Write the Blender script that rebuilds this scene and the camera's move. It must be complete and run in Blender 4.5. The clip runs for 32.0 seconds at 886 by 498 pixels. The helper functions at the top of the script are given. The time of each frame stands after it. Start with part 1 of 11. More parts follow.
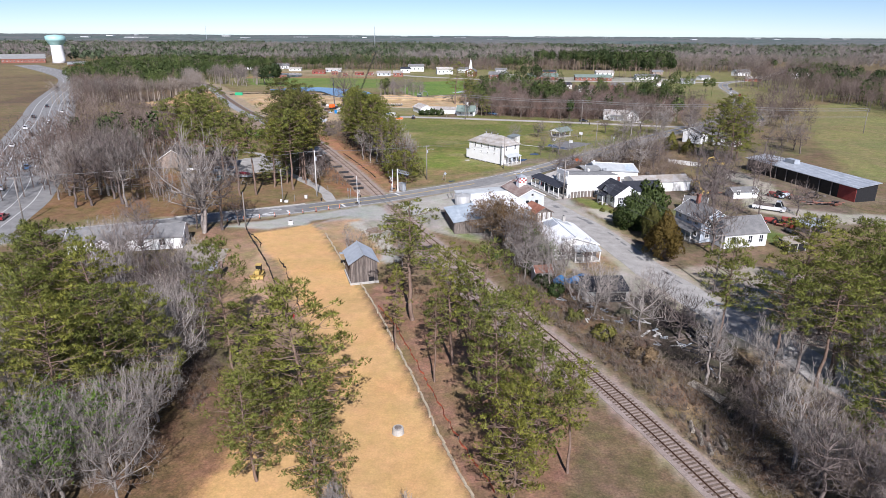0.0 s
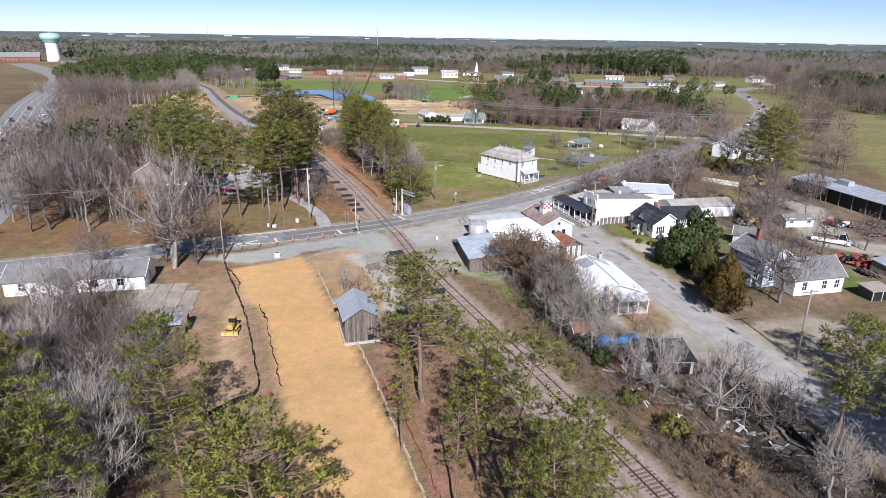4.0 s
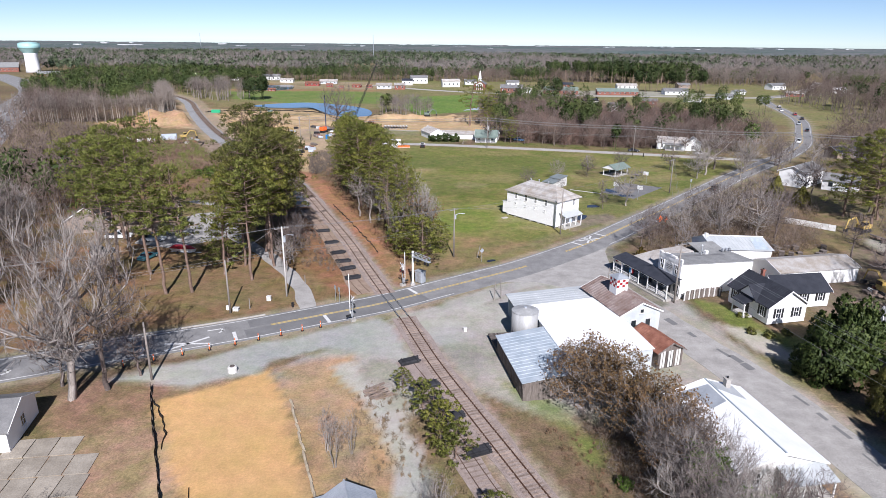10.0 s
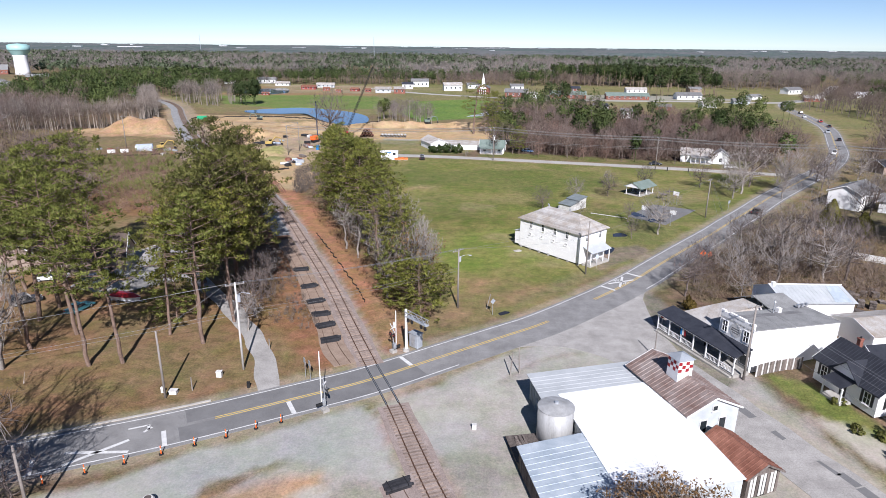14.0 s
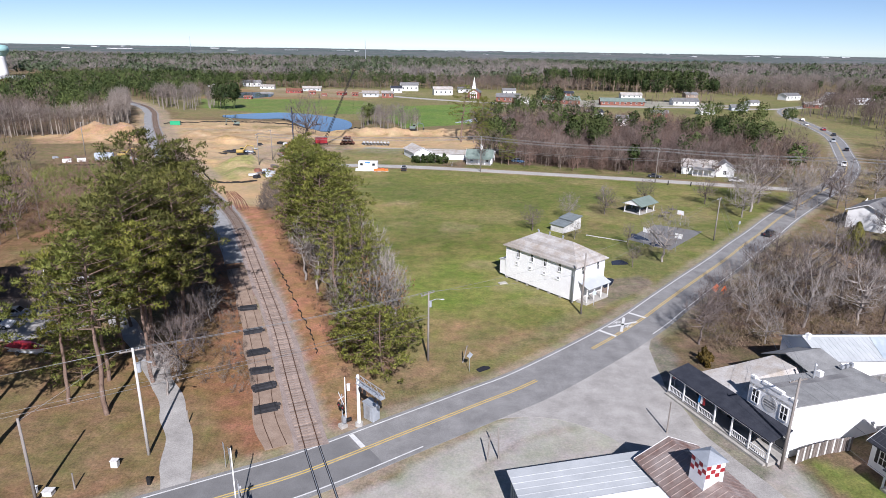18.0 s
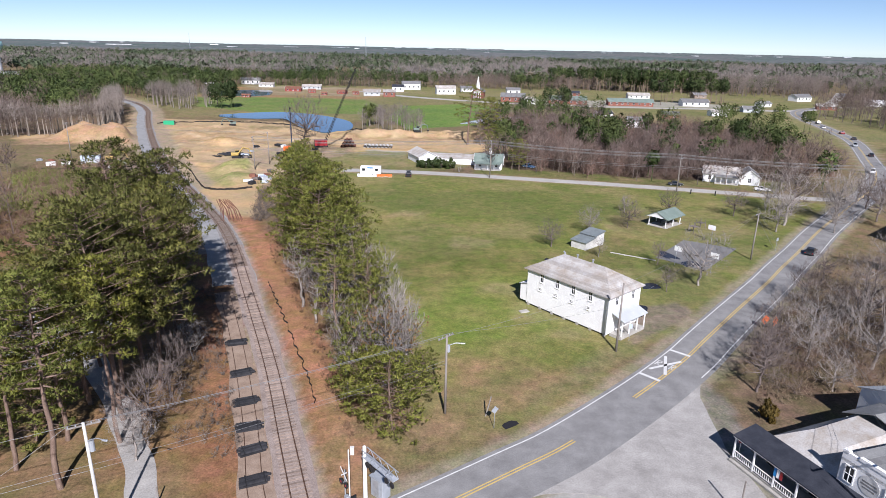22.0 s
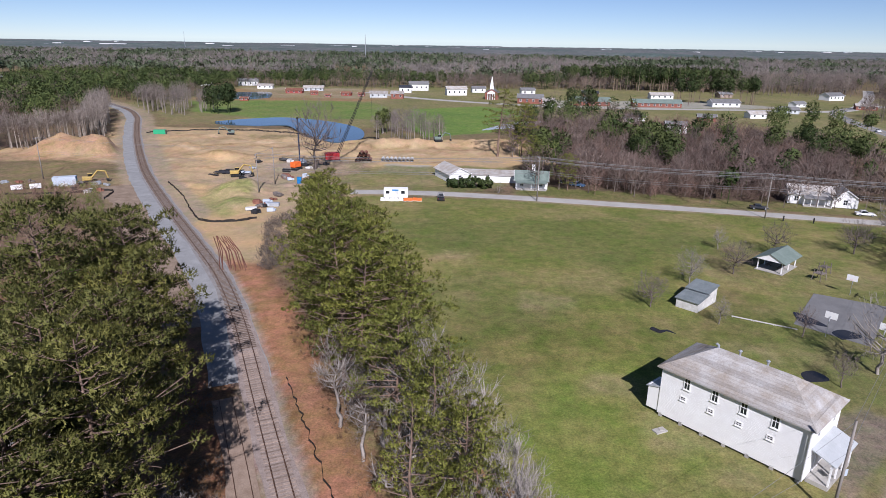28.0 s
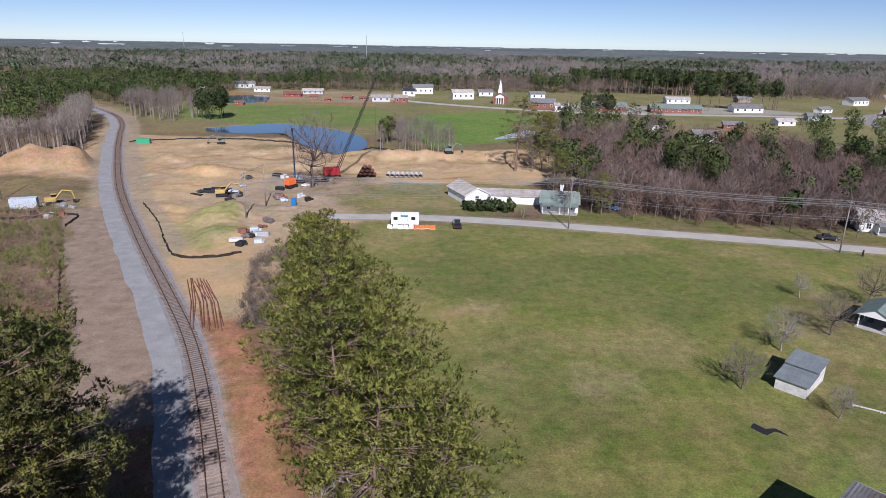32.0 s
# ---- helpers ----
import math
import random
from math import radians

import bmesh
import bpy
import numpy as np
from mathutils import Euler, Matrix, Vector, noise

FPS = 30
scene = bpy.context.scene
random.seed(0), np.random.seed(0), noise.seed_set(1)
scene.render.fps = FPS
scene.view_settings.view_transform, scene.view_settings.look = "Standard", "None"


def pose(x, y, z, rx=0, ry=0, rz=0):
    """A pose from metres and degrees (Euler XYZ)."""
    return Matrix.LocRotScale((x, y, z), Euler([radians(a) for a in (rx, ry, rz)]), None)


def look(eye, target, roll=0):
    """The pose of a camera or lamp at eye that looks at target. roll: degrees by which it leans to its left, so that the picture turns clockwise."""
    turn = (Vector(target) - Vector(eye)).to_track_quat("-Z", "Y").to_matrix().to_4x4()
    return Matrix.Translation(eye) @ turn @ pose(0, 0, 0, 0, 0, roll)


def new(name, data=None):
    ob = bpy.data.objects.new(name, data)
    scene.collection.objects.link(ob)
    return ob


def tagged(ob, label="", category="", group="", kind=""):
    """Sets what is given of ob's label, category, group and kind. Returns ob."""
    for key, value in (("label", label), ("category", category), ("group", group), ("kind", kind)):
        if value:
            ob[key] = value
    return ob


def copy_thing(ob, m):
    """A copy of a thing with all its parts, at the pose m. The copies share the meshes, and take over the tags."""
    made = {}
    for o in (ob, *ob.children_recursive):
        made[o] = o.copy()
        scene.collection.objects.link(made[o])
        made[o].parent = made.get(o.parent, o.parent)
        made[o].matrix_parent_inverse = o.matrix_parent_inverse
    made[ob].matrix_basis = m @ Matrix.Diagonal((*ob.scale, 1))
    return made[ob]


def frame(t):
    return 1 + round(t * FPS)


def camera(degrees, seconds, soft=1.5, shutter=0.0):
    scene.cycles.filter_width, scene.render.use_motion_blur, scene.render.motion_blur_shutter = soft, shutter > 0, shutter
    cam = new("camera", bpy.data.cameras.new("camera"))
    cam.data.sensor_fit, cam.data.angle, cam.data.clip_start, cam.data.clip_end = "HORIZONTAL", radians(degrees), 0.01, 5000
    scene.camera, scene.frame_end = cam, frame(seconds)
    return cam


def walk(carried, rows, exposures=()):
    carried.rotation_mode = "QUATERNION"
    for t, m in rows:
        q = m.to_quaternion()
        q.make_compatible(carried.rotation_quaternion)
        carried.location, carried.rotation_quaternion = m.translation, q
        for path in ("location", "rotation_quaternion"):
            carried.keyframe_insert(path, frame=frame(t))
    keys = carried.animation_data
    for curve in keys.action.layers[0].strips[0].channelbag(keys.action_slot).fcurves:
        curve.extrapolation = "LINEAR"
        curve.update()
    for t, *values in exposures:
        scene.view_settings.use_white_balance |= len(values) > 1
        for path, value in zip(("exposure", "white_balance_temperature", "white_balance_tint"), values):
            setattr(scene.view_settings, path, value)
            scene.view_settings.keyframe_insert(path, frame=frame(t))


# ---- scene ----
cam = camera(71.0, 32.0, 0.7)
PATH = [
    (0, (4.703, -36.803, 42.052), (4.6885, -34.9155, 41.3906), 0.32),
    (0.5, (4.563, -34.766, 42.041), (4.5471, -32.8785, 41.3789), 0.35),
    (1, (4.326, -32.581, 42.003), (4.3105, -30.6940, 41.3412), 0.40),
    (1.5, (4.017, -30.203, 41.945), (4.0026, -28.3153, 41.2852), 0.51),
    (2, (3.681, -27.590, 41.906), (3.6672, -25.7014, 41.2477), 0.65),
    (2.5, (3.361, -24.711, 41.916), (3.3466, -22.8222, 41.2571), 0.77),
    (3, (3.016, -21.574, 41.946), (2.9999, -19.6861, 41.2860), 0.88),
    (3.5, (2.592, -18.213, 41.961), (2.5756, -16.3245, 41.3021), 0.93),
    (5.5, (0.479, -4.133, 41.785), (0.4656, -2.2405, 41.1390), 0.66),
    (6, (-0.087, -0.646, 41.787), (-0.0977, 1.2474, 41.1423), 0.66),
    (6.5, (-0.712, 2.880, 41.751), (-0.7194, 4.7735, 41.1080), 0.74),
    (7, (-1.332, 6.416, 41.729), (-1.3357, 8.3101, 41.0872), 0.81),
    (7.5, (-1.830, 9.941, 41.744), (-1.8319, 11.8359, 41.1031), 0.79),
    (8, (-2.140, 13.418, 41.787), (-2.1437, 15.3125, 41.1468), 0.71),
    (8.5, (-2.354, 16.851, 41.849), (-2.3606, 18.7458, 41.2095), 0.62),
    (9, (-2.625, 20.258, 41.887), (-2.6340, 22.1528, 41.2471), 0.56),
    (9.5, (-3.028, 23.657, 41.855), (-3.0360, 25.5522, 41.2161), 0.55),
    (10, (-3.490, 27.058, 41.794), (-3.4965, 28.9541, 41.1565), 0.55),
    (10.5, (-3.927, 30.445, 41.753), (-3.9328, 32.3409, 41.1152), 0.59),
    (11, (-4.343, 33.797, 41.716), (-4.3482, 35.6924, 41.0781), 0.67),
    (11.5, (-4.740, 37.087, 41.652), (-4.7447, 38.9823, 41.0136), 0.78),
    (12, (-5.031, 40.242, 41.574), (-5.0352, 42.1369, 40.9354), 0.82),
    (12.5, (-5.102, 43.267, 41.517), (-5.1067, 45.1625, 40.8792), 0.73),
    (13, (-4.865, 46.231, 41.502), (-4.8703, 48.1276, 40.8672), 0.58),
    (13.5, (-4.345, 49.154, 41.526), (-4.3530, 51.0516, 40.8941), 0.51),
    (14, (-3.689, 52.028, 41.541), (-3.7001, 53.9258, 40.9097), 0.60),
    (14.5, (-3.036, 54.821, 41.525), (-3.0498, 56.7196, 40.8954), 0.68),
    (16.5, (-1.154, 64.421, 41.246), (-1.1565, 66.3219, 40.6227), 0.63),
    (17, (-0.875, 66.409, 41.193), (-0.8712, 68.3099, 40.5699), 0.78),
    (17.5, (-0.583, 68.248, 41.162), (-0.5754, 70.1490, 40.5396), 0.88),
    (18, (-0.301, 69.994, 41.165), (-0.2910, 71.8946, 40.5437), 0.91),
    (18.5, (-0.015, 71.705, 41.201), (-0.0043, 73.6063, 40.5798), 0.90),
    (19, (0.209, 73.360, 41.253), (0.2190, 75.2610, 40.6308), 0.91),
    (19.5, (0.250, 74.870, 41.287), (0.2597, 76.7702, 40.6640), 1.00),
    (20, (0.070, 76.368, 41.285), (0.0811, 78.2684, 40.6619), 1.12),
    (20.5, (-0.347, 78.017, 41.262), (-0.3353, 79.9172, 40.6380), 1.22),
    (21, (-0.998, 79.722, 41.243), (-0.9860, 81.6222, 40.6178), 1.24),
    (21.5, (-1.833, 81.399, 41.243), (-1.8212, 83.2981, 40.6169), 1.25),
    (22, (-2.774, 83.124, 41.246), (-2.7613, 85.0228, 40.6185), 1.24),
    (22.5, (-3.765, 85.028, 41.210), (-3.7538, 86.9261, 40.5810), 1.17),
    (23, (-4.789, 87.196, 41.132), (-4.7791, 89.0939, 40.5014), 1.09),
    (23.5, (-5.832, 89.645, 41.051), (-5.8233, 91.5426, 40.4198), 1.02),
    (24, (-6.920, 92.331, 40.970), (-6.9129, 94.2280, 40.3382), 0.97),
    (24.5, (-8.050, 95.144, 40.882), (-8.0426, 97.0418, 40.2499), 0.93),
    (25, (-9.183, 98.010, 40.821), (-9.1735, 99.9074, 40.1888), 0.97),
    (25.5, (-10.276, 100.940, 40.837), (-10.2643, 102.8381, 40.2055), 1.12),
    (27.5, (-13.629, 113.144, 41.382), (-13.6100, 115.0400, 40.7465), 0.90),
    (28, (-14.164, 116.315, 41.417), (-14.1436, 118.2114, 40.7823), 0.90),
    (28.5, (-14.713, 119.699, 41.497), (-14.6933, 121.5960, 40.8627), 0.89),
    (29, (-15.277, 123.157, 41.556), (-15.2572, 125.0535, 40.9212), 0.90),
    (29.5, (-15.840, 126.542, 41.556), (-15.8212, 128.4390, 40.9225), 0.92),
    (30, (-16.374, 129.741, 41.515), (-16.3548, 131.6380, 40.8828), 0.98),
    (30.5, (-16.880, 132.756, 41.473), (-16.8608, 134.6538, 40.8415), 1.06),
    (31, (-17.348, 135.646, 41.457), (-17.3275, 137.5438, 40.8258), 1.12),
    (31.5, (-17.730, 138.478, 41.497), (-17.7089, 140.3753, 40.8662), 1.14),
    (32, (-17.954, 141.270, 41.623), (-17.9339, 143.1673, 40.9907), 1.03),
]
walk(cam, [(t, look(e, g, r)) for t, e, g, r in PATH], [(0.0, 0.54, 6000.0, 16.0), (23.5, 0.55, 6000.0, 17.0), (28.0, 0.24, 5900.0, 20.0), (32.0, 0.24, 5900.0, 20.0)])

# ---- light ----
SUN_EL, SUN_DIR = 38.0, Vector((0.15, -1.0))
world = bpy.data.worlds.new("world")
scene.world = world
world.use_nodes = True
wn = world.node_tree.nodes
wl = world.node_tree.links
sky = wn.new("ShaderNodeTexSky")
sky.sky_type = "NISHITA"
sky.sun_disc = False
sky.sun_elevation = radians(SUN_EL)
sky.sun_rotation = math.atan2(SUN_DIR.x, SUN_DIR.y)
sky.altitude, sky.air_density, sky.dust_density, sky.ozone_density = 4700.0, 1.0, 0.0, 2.2
wl.new(sky.outputs[0], wn["Background"].inputs[0])
wn["Background"].inputs[1].default_value = 0.066
sun_data = bpy.data.lights.new("sun", "SUN")
sun_data.energy, sun_data.angle, sun_data.color = 5.0, radians(0.55), (1.0, 0.96, 0.91)
sun = new("sun", sun_data)
sd = SUN_DIR.normalized() * math.cos(radians(SUN_EL))
sun.matrix_world = look((sd.x * 300, sd.y * 300, math.sin(radians(SUN_EL)) * 300), (0, 0, 0))

# ---- materials ----
def nodes(name):
    m = bpy.data.materials.new(name)
    m.use_nodes = True
    t = m.node_tree
    return m, t, t.nodes["Principled BSDF"]


def ramp(t, fac, stops):
    r = t.nodes.new("ShaderNodeValToRGB")
    while len(r.color_ramp.elements) < len(stops):
        r.color_ramp.elements.new(0.5)
    for e, (p, c) in zip(r.color_ramp.elements, stops):
        e.position, e.color = p, (*c, 1)
    t.links.new(fac, r.inputs[0])
    return r.outputs[0]


def noise_tex(t, scale, detail=4, rough=0.6, coords="Object", stretch=None):
    tc = t.nodes.new("ShaderNodeTexCoord")
    n = t.nodes.new("ShaderNodeTexNoise")
    n.inputs["Scale"].default_value, n.inputs["Detail"].default_value, n.inputs["Roughness"].default_value = scale, detail, rough
    src = tc.outputs[coords]
    if stretch:
        mp = t.nodes.new("ShaderNodeMapping")
        mp.inputs["Scale"].default_value = stretch
        t.links.new(src, mp.inputs[0])
        src = mp.outputs[0]
    t.links.new(src, n.inputs["Vector"])
    return n.outputs[0]


def mix(t, kind, fac, a, b):
    m = t.nodes.new("ShaderNodeMix")
    m.data_type, m.blend_type = "RGBA", kind
    for sock, v in ((m.inputs[0], fac), (m.inputs[6], a), (m.inputs[7], b)):
        if isinstance(v, (int, float)):
            sock.default_value = v
        elif isinstance(v, tuple):
            sock.default_value = (*v, 1)
        else:
            t.links.new(v, sock)
    return m.outputs[2]


def bump(t, bsdf, height, strength, dist=0.02):
    b = t.nodes.new("ShaderNodeBump")
    b.inputs["Strength"].default_value, b.inputs["Distance"].default_value = strength, dist
    t.links.new(height, b.inputs["Height"])
    t.links.new(b.outputs[0], bsdf.inputs["Normal"])


def surface(name, dark, light, scale=3.0, rough=0.85, metal=0.0, grain=40.0, grain_amt=0.25, stretch=None, bump_amt=0.3, random_amt=0.0, coords="Object", spec=0.3):
    """A weathered two-scale surface between two base colours."""
    m, t, p = nodes(name)
    big = noise_tex(t, scale, 5, 0.65, coords, stretch)
    col = ramp(t, big, [(0.3, dark), (0.7, light)])
    fine = noise_tex(t, grain, 3, 0.7, coords, stretch)
    g = ramp(t, fine, [(0.25, (1 - grain_amt,) * 3), (0.75, (1 + grain_amt * 0.4,) * 3)])
    col = mix(t, "MULTIPLY", 1.0, col, g)
    if random_amt:
        oi = t.nodes.new("ShaderNodeObjectInfo")
        v = ramp(t, oi.outputs["Random"], [(0.0, (1 - random_amt,) * 3), (1.0, (1 + random_amt,) * 3)])
        col = mix(t, "MULTIPLY", 1.0, col, v)
    t.links.new(col, p.inputs["Base Color"])
    p.inputs["Roughness"].default_value, p.inputs["Metallic"].default_value = rough, metal
    p.inputs["Specular IOR Level"].default_value = spec
    if bump_amt:
        bump(t, p, fine, bump_amt)
    return m


def foliage(name, a, b, c, rough=0.7, translucent=0.25):
    """Leaves or needles: hue varies by island and by object; a little light passes through."""
    m, t, p = nodes(name)
    geo = t.nodes.new("ShaderNodeNewGeometry")
    col = ramp(t, geo.outputs["Random Per Island"], [(0.0, a), (0.6, b), (1.0, c)])
    oi = t.nodes.new("ShaderNodeObjectInfo")
    v = ramp(t, oi.outputs["Random"], [(0.0, (0.78, 0.8, 0.75)), (0.5, (1.0, 1.0, 1.0)), (1.0, (1.25, 1.15, 0.95))])
    col = mix(t, "MULTIPLY", 1.0, col, v)
    big = noise_tex(t, 0.35, 3)
    col = mix(t, "MULTIPLY", 1.0, col, ramp(t, big, [(0.3, (0.8, 0.8, 0.8)), (0.7, (1.2, 1.15, 1.0))]))
    t.links.new(col, p.inputs["Base Color"])
    p.inputs["Roughness"].default_value = rough
    p.inputs["Specular IOR Level"].default_value = 0.25
    tr = t.nodes.new("ShaderNodeBsdfTranslucent")
    t.links.new(col, tr.inputs[0])
    ms = t.nodes.new("ShaderNodeMixShader")
    ms.inputs[0].default_value = translucent
    t.links.new(p.outputs[0], ms.inputs[1])
    t.links.new(tr.outputs[0], ms.inputs[2])
    t.links.new(ms.outputs[0], t.nodes["Material Output"].inputs[0])
    return m


def tinted(name, scale, amount, grain, rough=0.95, bump_amt=0.4, dist=0.05):
    """Ground cover: the mesh's own colours broken up by two scales of grain."""
    m, t, p = nodes(name)
    at = t.nodes.new("ShaderNodeAttribute")
    at.attribute_name = "cover"
    n1 = noise_tex(t, scale, 6, 0.7)
    n2 = noise_tex(t, grain, 4, 0.75)
    n3 = noise_tex(t, 0.04, 3, 0.6)
    lo, hi = 1 - amount, 1 + amount
    base = at.outputs["Color"]
    bw = t.nodes.new("ShaderNodeRGBToBW")
    t.links.new(base, bw.inputs[0])
    pale = ramp(t, bw.outputs[0], [(0.18, (1, 1, 1)), (0.36, (0.38, 0.38, 0.38))])
    col = mix(t, "MULTIPLY", pale, base, ramp(t, n1, [(0.3, (lo, lo, lo)), (0.7, (hi, hi, hi))]))
    col = mix(t, "MULTIPLY", pale, col, ramp(t, n2, [(0.3, (0.6, 0.6, 0.58)), (0.7, (1.36, 1.35, 1.3))]))
    col = mix(t, "MULTIPLY", pale, col, ramp(t, noise_tex(t, 1.6, 4, 0.7), [(0.35, (0.84, 0.87, 0.86)), (0.68, (1.15, 1.1, 1.05))]))
    col = mix(t, "MULTIPLY", pale, col, ramp(t, noise_tex(t, 0.22, 5, 0.7), [(0.36, (0.8, 0.95, 0.72)), (0.64, (1.14, 1.04, 1.14))]))
    col = mix(t, "MULTIPLY", 1.0, col, ramp(t, n3, [(0.35, (0.9, 0.91, 0.92)), (0.65, (1.1, 1.06, 1.0))]))
    t.links.new(col, p.inputs["Base Color"])
    p.inputs["Roughness"].default_value = rough
    p.inputs["Specular IOR Level"].default_value = 0.15
    bump(t, p, n2, bump_amt, dist)
    return m


def glass(name, col):
    m, t, p = nodes(name)
    p.inputs["Base Color"].default_value = (*col, 1)
    p.inputs["Roughness"].default_value = 0.08
    p.inputs["Specular IOR Level"].default_value = 0.6
    return m


M_GROUND = tinted("ground_cover", 0.55, 0.3, 4.0)
M_ASPHALT = surface("asphalt", (0.195, 0.19, 0.185), (0.31, 0.305, 0.295), 0.35, 0.9, grain=9, grain_amt=0.36)
M_ASPHALT_DARK = surface("asphalt_patch", (0.16, 0.158, 0.156), (0.215, 0.213, 0.21), 0.4, 0.9, grain=14)
M_STREET = surface("worn_street", (0.29, 0.275, 0.255), (0.46, 0.44, 0.41), 0.4, 0.95, grain=6, grain_amt=0.32)
M_LANE = surface("light_road", (0.36, 0.34, 0.31), (0.48, 0.46, 0.42), 0.2, 0.95, grain=6)
M_GRAVEL = surface("gravel_road", (0.25, 0.25, 0.246), (0.36, 0.36, 0.352), 0.35, 0.95, grain=7, grain_amt=0.3)
M_CONCRETE = surface("concrete", (0.34, 0.32, 0.29), (0.48, 0.46, 0.42), 0.8, 0.9, grain=18, random_amt=0.08)
M_WHITELINE = surface("road_paint_white", (0.55, 0.55, 0.53), (0.74, 0.74, 0.72), 1.5, 0.8, grain=20)
M_YELLOW = surface("road_paint_yellow", (0.55, 0.38, 0.09), (0.68, 0.5, 0.16), 1.5, 0.8, grain=20)
M_BALLAST = surface("ballast", (0.275, 0.215, 0.185), (0.4, 0.33, 0.295), 0.6, 1.0, grain=11, grain_amt=0.5, bump_amt=0.6)
M_BEDDIRT = surface("tan_bed_dirt", (0.26, 0.185, 0.135), (0.38, 0.29, 0.225), 0.6, 1.0, grain=9, grain_amt=0.35)
M_BALLAST_NEW = surface("grey_ballast", (0.22, 0.2, 0.185), (0.33, 0.31, 0.295), 0.6, 1.0, grain=11, grain_amt=0.4)
M_BANK = surface("bank_earth", (0.2, 0.145, 0.1), (0.35, 0.265, 0.195), 0.35, 1.0, grain=3, grain_amt=0.3)
M_RUSTRAIL = surface("rail_steel", (0.10, 0.055, 0.035), (0.17, 0.10, 0.07), 2, 0.6, 0.4, grain=30)
M_TIE = surface("tie_wood", (0.19, 0.14, 0.11), (0.35, 0.28, 0.235), 1.5, 0.95, grain=12, random_amt=0.3)
M_TIE_NEW = surface("creosote_wood", (0.022, 0.022, 0.025), (0.05, 0.05, 0.055), 1.5, 0.8, grain=12, random_amt=0.3)
M_WHITE = surface("white_siding", (0.80, 0.79, 0.77), (0.87, 0.87, 0.855), 0.5, 0.75, grain=25, grain_amt=0.06, bump_amt=0.1)
M_WHITE_OLD = surface("weathered_white_paint", (0.5, 0.49, 0.46), (0.76, 0.75, 0.72), 1.2, 0.85, grain=14, grain_amt=0.2, random_amt=0.08)
M_METALROOF = surface("white_metal_roof", (0.74, 0.75, 0.76), (0.86, 0.87, 0.88), 0.3, 0.5, 0.0, grain=8, grain_amt=0.06, bump_amt=0.05)
M_GALV = surface("galvanised_sheet", (0.36, 0.39, 0.42), (0.55, 0.58, 0.61), 0.5, 0.45, 0.35, grain=10, grain_amt=0.15, bump_amt=0.1)
M_PALETIN = surface("pale_tin_roof", (0.37, 0.39, 0.395), (0.5, 0.52, 0.525), 0.3, 0.6, 0.0, grain=8, grain_amt=0.12, bump_amt=0.1, random_amt=0.05)
M_BLUEROOF = surface("faded_tin_roof", (0.31, 0.37, 0.42), (0.52, 0.57, 0.61), 0.5, 0.55, 0.1, grain=10, grain_amt=0.12, bump_amt=0.1)
M_RUST = surface("rusted_tin", (0.15, 0.055, 0.035), (0.34, 0.16, 0.11), 0.8, 0.75, 0.1, grain=9, grain_amt=0.3, random_amt=0.2)
M_RUSTPALE = surface("half_rusted_tin", (0.20, 0.12, 0.095), (0.42, 0.36, 0.33), 0.5, 0.65, 0.15, grain=9, grain_amt=0.3, random_amt=0.2)
M_SHINGLE_OLD = surface("old_grey_shingle", (0.30, 0.25, 0.195), (0.50, 0.49, 0.475), 0.4, 0.9, grain=7, grain_amt=0.3, random_amt=0.18)
M_SHINGLE_DARK = surface("charcoal_shingle", (0.022, 0.025, 0.034), (0.045, 0.048, 0.06), 0.8, 0.75, grain=9, random_amt=0.2)
M_SHINGLE_GREY = surface("grey_shingle", (0.14, 0.14, 0.14), (0.24, 0.235, 0.23), 0.6, 0.9, grain=8, random_amt=0.15)
M_BROWNROOF = surface("brown_shingle", (0.075, 0.055, 0.045), (0.14, 0.11, 0.09), 0.7, 0.9, grain=8, random_amt=0.12)
M_OLDSLAB = surface("old_tan_concrete", (0.27, 0.235, 0.19), (0.41, 0.365, 0.3), 0.5, 0.95, grain=7, grain_amt=0.3, random_amt=0.12)
M_GREENROOF = surface("green_metal_roof", (0.15, 0.20, 0.17), (0.24, 0.29, 0.255), 0.5, 0.6, 0.1, grain=8)
M_SHEDROOF = surface("grey_green_tin", (0.15, 0.175, 0.18), (0.25, 0.28, 0.285), 0.6, 0.6, 0.1, grain=9, grain_amt=0.15)
M_TAR = surface("grey_roll_roof", (0.20, 0.20, 0.195), (0.31, 0.31, 0.30), 0.5, 0.9, grain=8)
M_PLANK = surface("grey_barn_board", (0.10, 0.08, 0.07), (0.25, 0.215, 0.19), 1.2, 0.95, grain=14, grain_amt=0.35, stretch=(3, 3, 0.5), random_amt=0.35)
M_LOG = surface("weathered_log", (0.12, 0.085, 0.065), (0.25, 0.19, 0.15), 1.5, 0.95, grain=12, grain_amt=0.35, random_amt=0.3)
M_POLE = surface("grey_pole_wood", (0.19, 0.165, 0.145), (0.33, 0.30, 0.27), 1.0, 0.95, grain=12, stretch=(4, 4, 0.4))
M_POLE_LIGHT = surface("pale_pole", (0.5, 0.48, 0.45), (0.66, 0.64, 0.6), 1.0, 0.85, grain=12, stretch=(4, 4, 0.4))
M_STEEL = surface("galvanised_steel", (0.42, 0.44, 0.46), (0.58, 0.6, 0.62), 2, 0.45, 0.6, grain=20, grain_amt=0.1)
M_WIRE = surface("wire", (0.2, 0.2, 0.2), (0.3, 0.3, 0.3), 2, 0.6, 0.3, bump_amt=0)
